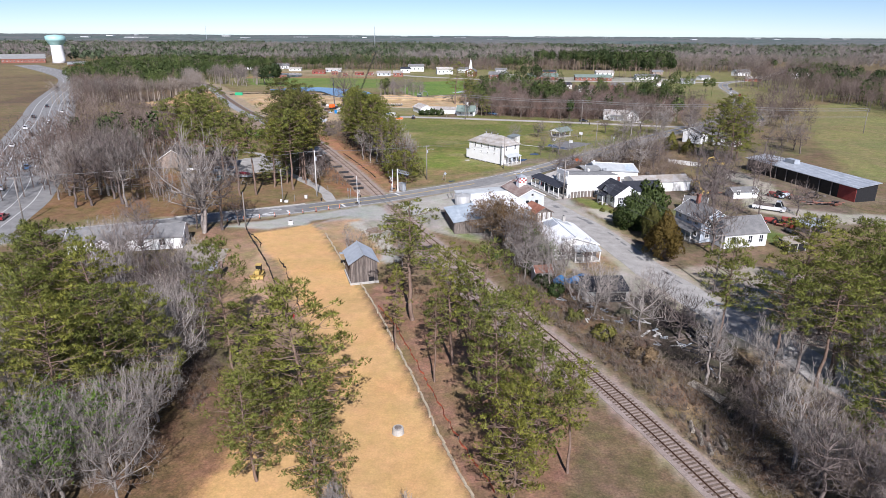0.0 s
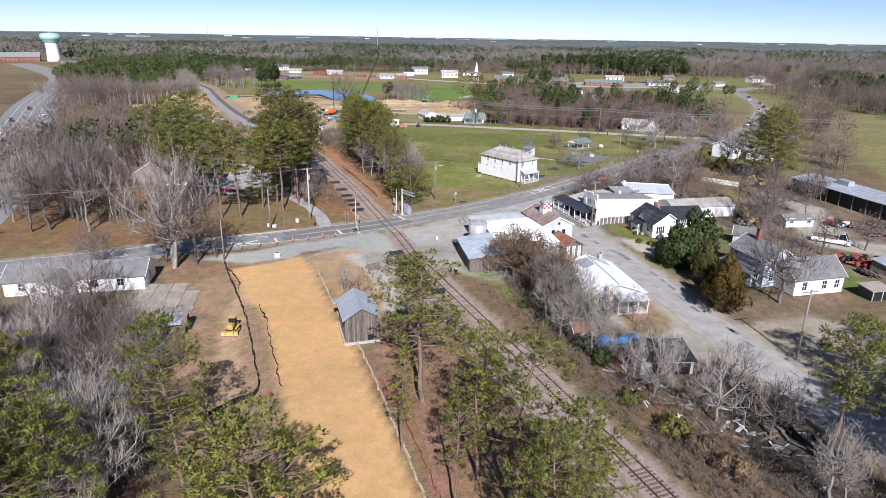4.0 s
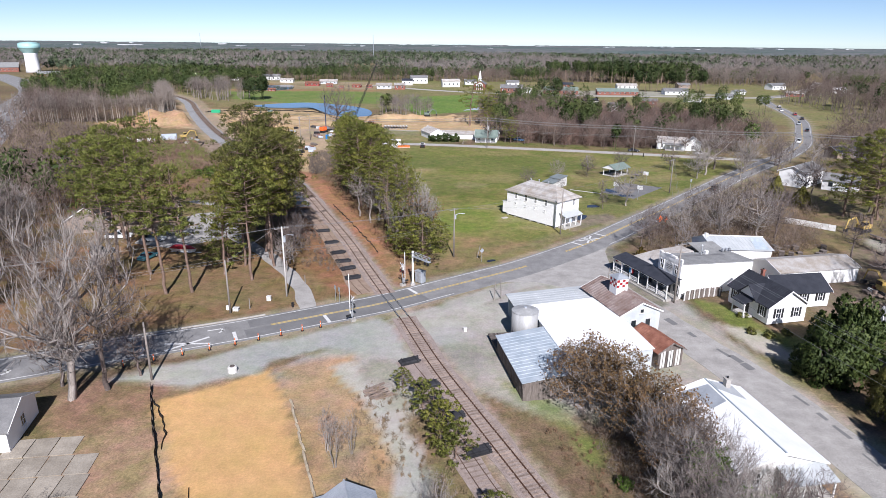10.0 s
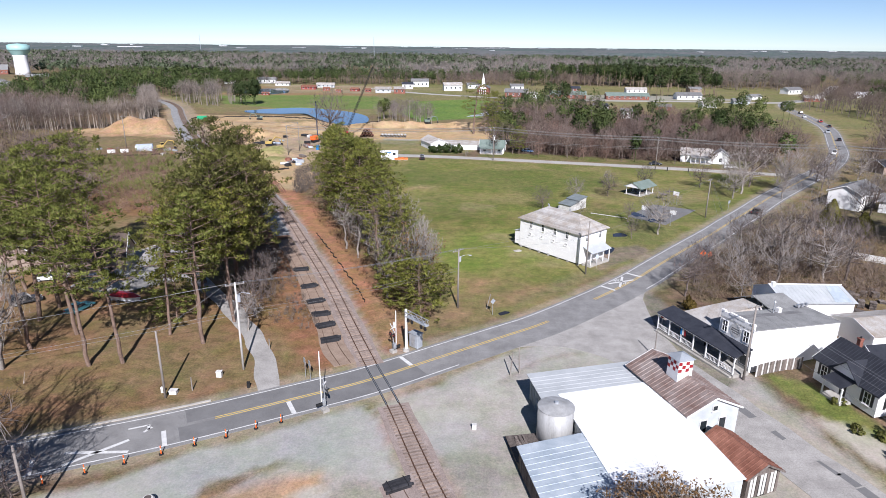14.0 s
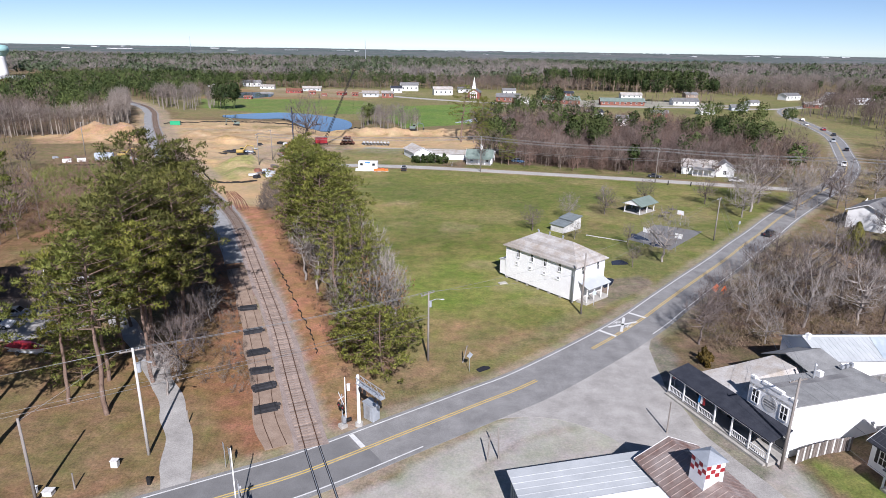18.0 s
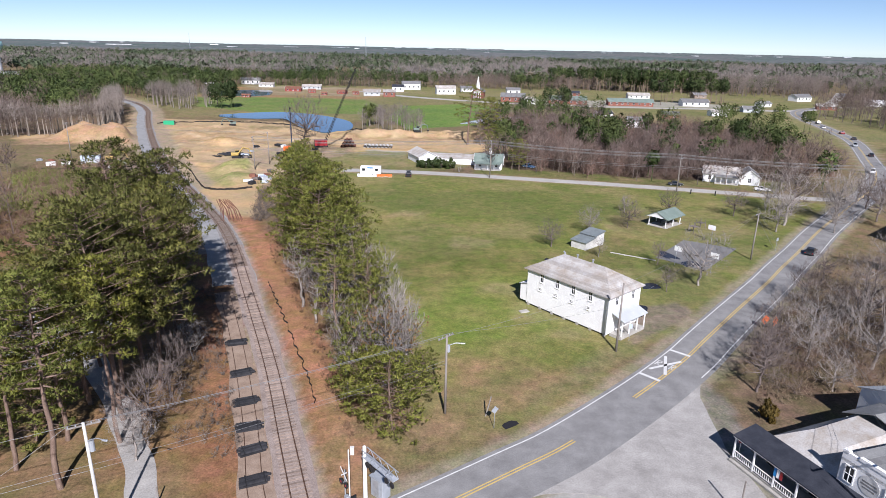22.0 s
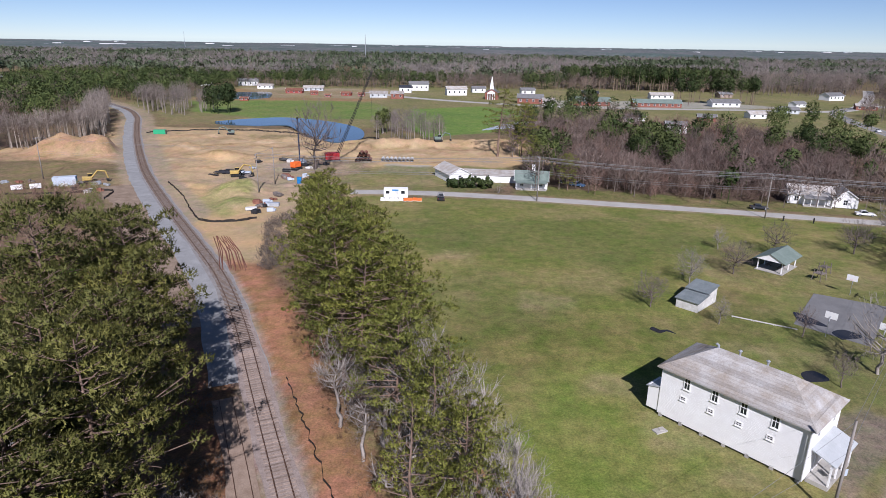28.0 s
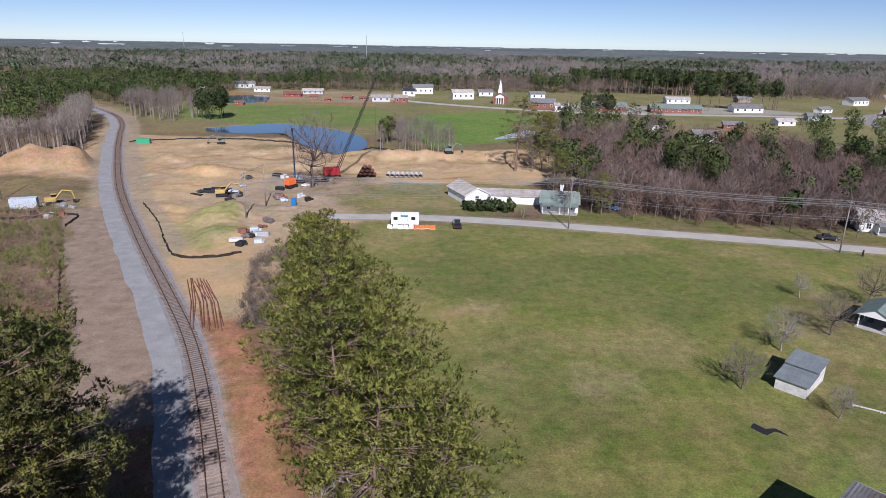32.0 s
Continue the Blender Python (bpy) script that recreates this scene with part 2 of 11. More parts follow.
M_BLACK = surface("black_paint_and_shade", (0.015, 0.015, 0.016), (0.03, 0.03, 0.032), 2, 0.5, grain=15)
M_SILT = surface("black_silt_fabric", (0.018, 0.016, 0.014), (0.04, 0.035, 0.03), 1, 0.8)
M_BRICK = surface("red_brick", (0.20, 0.07, 0.05), (0.33, 0.14, 0.10), 0.7, 0.9, grain=10)
M_REDPAINT = surface("red_paint", (0.27, 0.018, 0.022), (0.38, 0.035, 0.04), 0.8, 0.5, grain=14)
M_ORANGE = surface("orange_plastic", (0.75, 0.12, 0.02), (0.9, 0.2, 0.04), 2, 0.6, grain=15)
M_YELLOWMACH = surface("machine_yellow", (0.44, 0.30, 0.085), (0.58, 0.42, 0.14), 1.2, 0.5, grain=15)
M_TARP = surface("blue_tarp", (0.01, 0.15, 0.42), (0.03, 0.27, 0.6), 1.0, 0.45, grain=6)
M_BLUEWALL = surface("pale_blue_siding", (0.42, 0.48, 0.55), (0.55, 0.6, 0.66), 0.6, 0.8, grain=20, grain_amt=0.12)
M_GREYWALL = surface("grey_metal_wall", (0.42, 0.45, 0.46), (0.58, 0.61, 0.62), 0.6, 0.7, grain=18, grain_amt=0.12)
M_SILO = surface("dull_silo_metal", (0.33, 0.33, 0.32), (0.5, 0.5, 0.49), 0.6, 0.6, 0.2, grain=8, grain_amt=0.2, stretch=(2, 2, 0.3))
M_MILLWALL = surface("weathered_blue_tin_wall", (0.16, 0.2, 0.22), (0.3, 0.35, 0.37), 0.6, 0.7, grain=14, grain_amt=0.25)
M_TANWALL = surface("tan_brick_wall", (0.26, 0.20, 0.16), (0.38, 0.30, 0.24), 0.8, 0.9, grain=14)
M_GLASS = glass("window_glass", (0.02, 0.025, 0.03))
M_CARGLASS = glass("car_glass", (0.012, 0.014, 0.016))
M_TYRE = surface("tyre_rubber", (0.012, 0.012, 0.012), (0.025, 0.025, 0.025), 3, 0.85)
M_BARK_PINE = surface("pine_bark", (0.14, 0.09, 0.065), (0.28, 0.20, 0.155), 1.5, 0.95, grain=8, grain_amt=0.4, stretch=(3, 3, 0.6))
M_BARK = surface("grey_bark", (0.2, 0.172, 0.148), (0.39, 0.35, 0.315), 1.0, 0.95, grain=8, grain_amt=0.35, stretch=(3, 3, 0.6), random_amt=0.22)
M_BARK_DARK = surface("dark_bark", (0.11, 0.085, 0.075), (0.22, 0.18, 0.16), 1.0, 0.95, grain=8, grain_amt=0.35, random_amt=0.22)
M_NEEDLE = foliage("pine_needles", (0.12, 0.145, 0.032), (0.172, 0.192, 0.043), (0.225, 0.23, 0.06), 0.7, 0.06)
M_NEEDLE_DK = foliage("dark_needles", (0.095, 0.106, 0.028), (0.135, 0.142, 0.04), (0.18, 0.175, 0.052), 0.7, 0.05)
M_MAGNOLIA = foliage("magnolia_leaves", (0.03, 0.05, 0.016), (0.05, 0.078, 0.024), (0.08, 0.11, 0.036), 0.6, 0.06)
M_CEDAR = foliage("bronze_cedar", (0.10, 0.075, 0.02), (0.17, 0.115, 0.03), (0.22, 0.16, 0.05))
M_OLIVE = foliage("olive_cedar", (0.07, 0.075, 0.02), (0.11, 0.11, 0.03), (0.15, 0.14, 0.045))
M_BROWNLEAF = foliage("dry_oak_leaves", (0.14, 0.085, 0.045), (0.22, 0.14, 0.075), (0.29, 0.20, 0.115), 0.85)
M_BRUSH = foliage("dry_brush", (0.17, 0.125, 0.085), (0.25, 0.19, 0.13), (0.32, 0.26, 0.18), 0.9)
M_IVY = foliage("ivy", (0.06, 0.11, 0.02), (0.10, 0.17, 0.03), (0.15, 0.22, 0.05))

# ---- mesh helpers ----
class MB:
    """Gathers vertices and faces of one part."""
    def __init__(self):
        self.v, self.f = [], []

    def add(self, vs, fs):
        n = len(self.v)
        self.v += [tuple(q) for q in vs]
        self.f += [tuple(i + n for i in q) for q in fs]
        return self

    def box(self, c, s, rz=0.0, bevel=0.0):
        x, y, z = (k / 2 for k in s)
        ca, sa = math.cos(rz), math.sin(rz)
        if bevel:
            b = min(bevel, x * 0.9, y * 0.9, z * 0.9)
            ring = [(-x + b, -y), (x - b, -y), (x, -y + b), (x, y - b), (x - b, y), (-x + b, y), (-x, y - b), (-x, -y + b)]
            lay = [[(px * (1 - b / x) if k in (0, 3) else px, py * (1 - b / y) if k in (0, 3) else py, pz) for px, py in ring]
                   for k, pz in enumerate((-z, -z + b, z - b, z))]
            vs = [q for l in lay for q in l]
            fs = [tuple(range(7, -1, -1)), tuple(range(24, 32))]
            fs += [(k * 8 + i, k * 8 + (i + 1) % 8, k * 8 + 8 + (i + 1) % 8, k * 8 + 8 + i) for k in range(3) for i in range(8)]
        else:
            vs = [(i, j, k) for i in (-x, x) for j in (-y, y) for k in (-z, z)]
            fs = [(0, 1, 3, 2), (4, 6, 7, 5), (0, 4, 5, 1), (2, 3, 7, 6), (0, 2, 6, 4), (1, 5, 7, 3)]
        return self.add([(c[0] + px * ca - py * sa, c[1] + px * sa + py * ca, c[2] + pz) for px, py, pz in vs], fs)

    def tube(self, pts, radii, n=8, cap=True):
        pts = [Vector(p) for p in pts]
        rings = []
        for i, p in enumerate(pts):
            d = (pts[min(i + 1, len(pts) - 1)] - pts[max(i - 1, 0)]).normalized()
            a = d.orthogonal().normalized() if abs(d.z) > 0.99 else d.cross(Vector((0, 0, 1))).normalized()
            b = d.cross(a)
            rings.append([p + (a * math.cos(k * 2 * math.pi / n) + b * math.sin(k * 2 * math.pi / n)) * radii[i] for k in range(n)])
        fs = [(i * n + k, i * n + (k + 1) % n, (i + 1) * n + (k + 1) % n, (i + 1) * n + k) for i in range(len(pts) - 1) for k in range(n)]
        if cap:
            fs += [tuple(range(n - 1, -1, -1)), tuple(range((len(pts) - 1) * n, len(pts) * n))]
        return self.add([q for r in rings for q in r], fs)

    def prism(self, poly, z0, z1):
        n = len(poly)
        vs = [(x, y, z0) for x, y in poly] + [(x, y, z1) for x, y in poly]
        fs = [tuple(range(n - 1, -1, -1)), tuple(range(n, 2 * n))] + [(i, (i + 1) % n, n + (i + 1) % n, n + i) for i in range(n)]
        return self.add(vs, fs)

    def slab(self, quad, t):
        """A sloped panel: four corners and the thickness below them."""
        lo = [(x, y, z - t) for x, y, z in quad]
        return self.add(list(quad) + lo, [(0, 1, 2, 3), (7, 6, 5, 4), (0, 4, 5, 1), (1, 5, 6, 2), (2, 6, 7, 3), (3, 7, 4, 0)])

    def mesh(self, name, mat, smooth=False):
        me = bpy.data.meshes.new(name)
        me.from_pydata(self.v, [], self.f)
        me.materials.append(mat)
        if smooth:
            me.polygons.foreach_set("use_smooth", [True] * len(me.polygons))
        me.update()
        return me


def thing(name, label, category, m=None, group="", kind=""):
    ob = new(name)
    ob.empty_display_size = 0.3
    if m is not None:
        ob.matrix_world = m
    return tagged(ob, label, category, group, kind)


def part(name, b, mat, parent, label="", smooth=False):
    ob = new(name, b.mesh(name, mat, smooth) if isinstance(b, MB) else b)
    ob.parent = parent
    return tagged(ob, label) if label else ob


def solid(name, b, mat, label, category, m=None, group="", kind="", smooth=False):
    ob = new(name, b.mesh(name, mat, smooth) if isinstance(b, MB) else b)
    if m is not None:
        ob.matrix_world = m
    return tagged(ob, label, category, group, kind)


def arrays(name, verts, tris, mat, cols=None, smooth=False, soft=None):
    """A mesh from numpy arrays of vertices and triangles (or quads). soft: a normal for each vertex, so that leaves shade as one clump."""
    me = bpy.data.meshes.new(name)
    k = tris.shape[1]
    me.vertices.add(len(verts))
    me.vertices.foreach_set("co", np.ascontiguousarray(verts, np.float32).ravel())
    me.loops.add(tris.size)
    me.loops.foreach_set("vertex_index", np.ascontiguousarray(tris, np.int32).ravel())
    me.polygons.add(len(tris))
    me.polygons.foreach_set("loop_start", np.arange(0, tris.size, k, dtype=np.int32))
    if cols is not None:
        at = me.color_attributes.new("cover", "FLOAT_COLOR", "POINT")
        at.data.foreach_set("color", np.concatenate([cols, np.ones((len(cols), 1))], 1).astype(np.float32).ravel())
    me.materials.append(mat)
    me.update(calc_edges=True)
    if smooth:
        me.polygons.foreach_set("use_smooth", np.ones(len(tris), bool))
    if soft is not None:
        me.polygons.foreach_set("use_smooth", np.ones(len(tris), bool))
        me.normals_split_custom_set_from_vertices(soft.astype(np.float32))
    return me


def spline(pts, step=2.0):
    """Points every few metres on a smooth curve through pts."""
    P = [np.array(p, float) for p in pts]
    P = [2 * P[0] - P[1]] + P + [2 * P[-1] - P[-2]]
    out = []
    for i in range(1, len(P) - 2):
        p0, p1, p2, p3 = P[i - 1:i + 3]
        n = max(2, int(np.linalg.norm(p2 - p1) / step))
        for k in range(n):
            u = k / n
            out.append(0.5 * (2 * p1 + (p2 - p0) * u + (2 * p0 - 5 * p1 + 4 * p2 - p3) * u * u + (3 * p1 - p0 - 3 * p2 + p3) * u ** 3))
    out.append(P[-2])
    return np.array(out)


def normals(c):
    d = np.gradient(c, axis=0)
    d /= np.linalg.norm(d, axis=1)[:, None]
    return np.stack([d[:, 1], -d[:, 0]], 1)


def ribbon(c, lo, hi, z, thick=0.05, wob=0.0):
    """A strip along the curve c between two sideways offsets (right is positive)."""
    n = normals(c)
    b = MB()
    w = np.array([noise.noise(Vector((p[0] * 0.15, p[1] * 0.15, 3.1))) for p in c]) * wob
    w2 = np.array([noise.noise(Vector((p[0] * 0.15, p[1] * 0.15, 9.7))) for p in c]) * wob
    L, R = c + n * (lo + w)[:, None] if wob else c + n * lo, c + n * (hi + w2)[:, None] if wob else c + n * hi
    k = len(c)
    zs = z if np.ndim(z) else np.full(k, z)
    vs = [(*L[i], zs[i]) for i in range(k)] + [(*R[i], zs[i]) for i in range(k)]
    vs += [(x, y, q - thick) for x, y, q in vs]
    fs = [(i, k + i, k + i + 1, i + 1) for i in range(k - 1)]
    fs += [(i, i + 1, 2 * k + i + 1, 2 * k + i) for i in range(k - 1)] + [(k + i + 1, k + i, 3 * k + i, 3 * k + i + 1) for i in range(k - 1)]
    fs += [(0, 2 * k, 3 * k, k), (k - 1, 2 * k - 1, 4 * k - 1, 3 * k - 1)]
    return b.add(vs, fs)


def cut(c, a, b):
    """The stretch of curve c between two lengths along it."""
    s = np.concatenate([[0], np.cumsum(np.linalg.norm(np.diff(c, axis=0), axis=1))])
    q = np.linspace(max(a, 0), min(b, s[-1]), max(2, int((b - a) / 1.5) + 1))
    return np.stack([np.interp(q, s, c[:, 0]), np.interp(q, s, c[:, 1])], 1)


# ---- plan: lines of road and rail ----
ROAD = spline([(-300, 10), (-200, 40), (-150, 60), (-112, 76), (-90, 87), (-67, 97), (-47.5, 106), (-34, 112), (-20.5, 119), (-13.4, 122.9), (-3.9, 129.6), (5.4, 136.2), (12.2, 141.2), (23.8, 151.8),
               (32.3, 160.5), (37.8, 166.9), (47.2, 177.7), (58.9, 190.9), (66.5, 200.0), (76.2, 211.2), (90, 227.6), (110, 249.5), (135, 277), (154, 303), (170, 332), (198, 387), (217, 443), (229, 486), (247, 529), (275, 562), (330, 592)])
RAIL = spline([(120, -200), (78, -100), (54, -45), (42, -20), (34, 5), (27.3, 24.4), (22.0, 38.0), (14.1, 57.0), (10.2, 66.3), (-0.7, 92.3), (-5.1, 103.3), (-9.9, 117.2), (-13.8, 127.0), (-18.9, 140.6),
               (-25.3, 157.8), (-36.0, 183.5), (-45.0, 204.9), (-54.0, 223.4), (-65.4, 242.5), (-84, 272.9), (-110, 318), (-139, 376), (-160, 421), (-178, 460), (-203, 500), (-255, 560)], 1.0)
SIDING = spline([(20, 30), (14.3, 45), (10.7, 53.6), (7.4, 62.5), (-0.9, 82), (-5.3, 95.0), (-8.8, 103.0)], 1.0)
SIDING_N = spline([(-17.2, 126.8), (-20.0, 132.6), (-23.4, 142.6), (-28.2, 155.2), (-33, 167), (-39.5, 182)], 1.0)
STREET = spline([(26.4, 151), (25.3, 139), (27.2, 126.5), (32.3, 112), (37.2, 97), (39.8, 86), (41.6, 76), (45.2, 62), (49, 50), (57.5, 28), (71, -5), (90, -60), (125, -160)])
LANE = spline([(-50, 290.5), (-32, 291), (-15, 290), (5, 286.8), (28, 281.6), (54, 275.8), (78, 269.6), (95, 265), (112, 261), (124, 262)])
GRAVELWAY = spline([(-47, 199), (-49.5, 207), (-60, 229), (-74, 254), (-92, 281), (-111, 316), (-140, 374), (-162, 420), (-178, 455), (-203, 497), (-255, 557)])
HIGHWAY = spline([(-60, -120), (-84, 20), (-104, 95), (-116, 128), (-150, 190), (-196, 276), (-240, 356), (-322, 520), (-400, 625), (-520, 760)], 6)
DRIVE = spline([(-25.0, 117.5), (-27.5, 125), (-33.0, 136.5), (-41, 148), (-51, 160), (-58, 172), (-62, 184), (-72, 190)])
FARROAD = spline([(-75, 650), (-30, 600), (40, 560), (110, 545), (190, 545), (262, 548), (340, 640), (420, 760)], 6)

# ---- ground: one sheet with its covers ----
def axis(stops):
    out = []
    for a, b, st in stops:
        out += list(np.arange(a, b, st))
    return np.array(out + [stops[-1][1]])


gx = axis([(-4800, -1000, 250), (-1000, -400, 40), (-400, -200, 5), (-200, -120, 1.6), (-120, 110, 0.95), (110, 300, 4), (300, 1000, 40), (1000, 4800.1, 250)])
gy = axis([(-400, -60, 40), (-60, -10, 4), (-10, 300, 0.95), (300, 480, 1.6), (480, 720, 4), (720, 1500, 30), (1500, 4900.1, 200)])
GX, GY = np.meshgrid(gx, gy)
gp = np.stack([GX.ravel(), GY.ravel()], 1)


def wave(p, scale, seed):
    """Smooth noise from -1 to 1 over the plan, by summed value noise."""
    out = np.zeros(len(p))
    for o, amp in ((1, 0.6), (2.3, 0.3), (5.1, 0.15)):
        q = p * o / scale + seed * 17.3
        i = np.floor(q).astype(np.int64)
        f = q - i
        f = f * f * (3 - 2 * f)
        def r(a, b):
            h = (a * 374761393 + b * 668265263 + seed * 974634) & 0xFFFFFFFF
            h = ((h ^ (h >> 13)) * 1274126177) & 0xFFFFFFFF
            return ((h ^ (h >> 16)) & 0xFFFF) / 32767.5 - 1
        v = (r(i[:, 0], i[:, 1]) * (1 - f[:, 0]) + r(i[:, 0] + 1, i[:, 1]) * f[:, 0]) * (1 - f[:, 1]) + \
            (r(i[:, 0], i[:, 1] + 1) * (1 - f[:, 0]) + r(i[:, 0] + 1, i[:, 1] + 1) * f[:, 0]) * f[:, 1]
        out += amp * v
    return out


def inside(p, poly):
    """Signed distance to a polygon, positive inside, out to 20 m from it."""
    poly = np.array(poly, float)
    box = ((p > poly.min(0) - 20) & (p < poly.max(0) + 20)).all(1)
    if not box.all():
        out = np.full(len(p), -99.0)
        out[box] = inside(p[box], poly)
        return out
    d = np.full(len(p), 1e9)
    ins = np.zeros(len(p), bool)
    for a, b in zip(poly, np.roll(poly, -1, 0)):
        e = b - a
        t = np.clip(((p - a) @ e) / (e @ e), 0, 1)
        d = np.minimum(d, np.linalg.norm(p - a - t[:, None] * e, axis=1))
        c = (a[1] > p[:, 1]) != (b[1] > p[:, 1])
        ins ^= c & (p[:, 0] < (b[0] - a[0]) * (p[:, 1] - a[1]) / (b[1] - a[1] + 1e-12) + a[0])
    return np.where(ins, d, -d)


def along(p, c):
    """Distance to a curve, out to 20 m from it."""
    box = ((p > c.min(0) - 20) & (p < c.max(0) + 20)).all(1)
    if not box.all():
        out = np.full(len(p), 99.0)
        out[box] = along(p[box], c)
        return out
    if len(c) > 40:
        h = len(c) // 2
        return np.minimum(along(p, c[:h + 1]), along(p, c[h:]))
    d = np.full(len(p), 1e9)
    for a, b in zip(c[:-1], c[1:]):
        e = b - a
        t = np.clip(((p - a) @ e) / (e @ e), 0, 1)
        d = np.minimum(d, np.linalg.norm(p - a - t[:, None] * e, axis=1))
    return d


LITTER, GRASS, DRYGRASS, STRAW = (0.16, 0.115, 0.08), (0.12, 0.145, 0.04), (0.225, 0.185, 0.10), (0.215, 0.115, 0.066)
TAN, CLAY, BROWN, PALE = (0.52, 0.32, 0.145), (0.33, 0.175, 0.11), (0.30, 0.22, 0.16), (0.41, 0.38, 0.34)
GREYSTONE, SAND = (0.33, 0.34, 0.335), (0.40, 0.30, 0.195)
cov = np.tile(np.array(LITTER), (len(gp), 1))
cov *= (1 + 0.18 * wave(gp, 9, 1))[:, None]
cov = cov + (np.array(DRYGRASS) - cov) * np.clip(0.3 + 0.6 * wave(gp, 30, 2), 0, 0.7)[:, None]
height = 0.10 * wave(gp, 14, 3)


def lay(mask_d, colour, soft, rag, seed, strength=1.0, mottle=None):
    """Lay a cover where the signed distance is positive, with a ragged soft edge."""
    global cov
    near = mask_d > -(soft + rag * 1.2)
    a = np.clip((mask_d[near] + rag * wave(gp[near], 3 + rag, seed)) / max(soft, 0.05) + 0.5, 0, 1) * strength
    col = np.tile(np.array(colour), (near.sum(), 1))
    if mottle:
        k = np.clip(0.5 + mottle[1] * wave(gp[near], mottle[2], seed + 5), 0, 1)
        col = col + (np.array(mottle[0]) - col) * k[:, None]
    cov[near] += (col - cov[near]) * a[:, None]


def zone(poly, colour, soft=1.0, rag=1.0, seed=1, strength=1.0, mottle=None):
    lay(inside(gp, poly), colour, soft, rag, seed, strength, mottle)


def strip(c, half, colour, soft=1.0, rag=1.0, seed=1, strength=1.0, mottle=None):
    lay(half - along(gp, c), colour, soft, rag, seed, strength, mottle)


# far country
zone([(-150, 440), (-215, 520), (-210, 700), (-20, 720), (20, 560), (40, 420), (-60, 430)], (0.235, 0.2, 0.11), 6, 8, 99, 0.9, ((0.17, 0.17, 0.075), 0.8, 16))
zone([(14, 292), (60, 274), (120, 290), (140, 330), (150, 440), (20, 440)], (0.115, 0.082, 0.062), 3, 3, 100, 0.95)
zone([(-160, 490), (-182, 552), (-125, 570), (-60, 562), (-45, 520), (-52, 465), (-105, 458)], (0.12, 0.2, 0.048), 4, 3, 11, 1, ((0.19, 0.2, 0.08), 0.5, 10))
zone([(-30, 520), (14, 545), (48, 515), (30, 455), (12, 418), (-20, 398), (-34, 450)], (0.12, 0.20, 0.05), 3, 2, 12, 1, ((0.16, 0.22, 0.06), 0.5, 8))
zone([(-190, 565), (-190, 670), (-60, 690), (-40, 600), (-70, 572)], DRYGRASS, 6, 8, 13, 0.9, (CLAY, 0.4, 18))
zone([(130, 150), (160, 228), (212, 346), (420, 470), (520, 300), (330, 120), (180, 120)], (0.19, 0.205, 0.085), 4, 4, 14, 1, (DRYGRASS, 0.6, 25))
zone([(150, 430), (215, 500), (330, 590), (480, 700), (560, 640), (420, 480), (230, 380), (190, 340)], (0.17, 0.19, 0.08), 6, 8, 15, 0.9, (DRYGRASS, 0.6, 20))
zone([(-560, 760), (-420, 610), (-330, 540), (-300, 560), (-420, 760)], DRYGRASS, 6, 6, 16, 0.8)
zone([(20, 540), (60, 470), (110, 446), (300, 470), (420, 620), (330, 720), (-70, 720), (-40, 610)], (0.25, 0.21, 0.12), 6, 8, 75, 0.9, ((0.15, 0.165, 0.06), 0.7, 22))
zone([(60, 540), (180, 552), (240, 560), (200, 600), (60, 600)], (0.34, 0.33, 0.31), 3, 3, 76, 0.8)
zone([(-140, 588), (-60, 590), (-30, 640), (-60, 690), (-190, 690)], (0.36, 0.31, 0.24), 5, 6, 77, 0.7, (DRYGRASS, 0.7, 12))
# left park under the pines and the strip by the line
zone([(-130, 95), (-62, 104), (-24, 121), (-16, 131), (-24, 150), (-38, 178), (-46, 210), (-70, 240), (-110, 235), (-140, 160)], STRAW, 3, 4, 17, 0.95, ((0.2, 0.15, 0.085), 0.7, 8))
zone([(-62, 150), (-48, 152), (-44, 178), (-52, 205), (-75, 215), (-85, 190), (-70, 170)], (0.17, 0.125, 0.075), 3, 3, 18, 0.8, ((0.2, 0.185, 0.085), 0.6, 8))
# school field
zone([(-1, 138), (9, 146), (30, 167), (56, 193), (90, 232), (112, 254), (85, 265), (53, 273), (11, 282.5), (-36, 287), (-38, 262), (-33, 222), (-16, 178), (-6, 150)],
     (0.15, 0.165, 0.05), 2, 1.5, 19, 1, ((0.225, 0.2, 0.088), 1.2, 9))
zone([(2, 160), (12, 166), (26, 182), (44, 204), (30, 214), (10, 196), (-6, 182), (-10, 168)], (0.15, 0.2, 0.042), 5, 5, 62, 0.85, ((0.2, 0.2, 0.07), 0.9, 5))
zone([(-20, 262), (50, 262), (52, 240), (20, 232), (-20, 240)], (0.125, 0.145, 0.045), 8, 8, 63, 0.7)
for k_, (bx_, by_) in enumerate(((14, 176), (22, 204), (4, 212), (40, 226), (16, 168), (-10, 236), (52, 244), (30, 196), (8, 186))):
    zone([(bx_ - 4, by_ - 2), (bx_ + 3, by_ - 3), (bx_ + 5, by_ + 2), (bx_ - 2, by_ + 4)], (0.25, 0.215, 0.12), 2.5, 3, 64 + k_, 0.6)
zone([(-14, 186), (4, 190), (18, 190), (26, 198), (30, 206), (18, 208), (0, 206), (-16, 204)], (0.098, 0.122, 0.03), 5, 5, 170, 0.75, ((0.2, 0.175, 0.075), 0.9, 4))
zone([(24, 196), (36, 200), (42, 214), (36, 224), (26, 214)], (0.19, 0.15, 0.085), 4, 4, 171, 0.7, ((0.11, 0.125, 0.035), 0.9, 4))
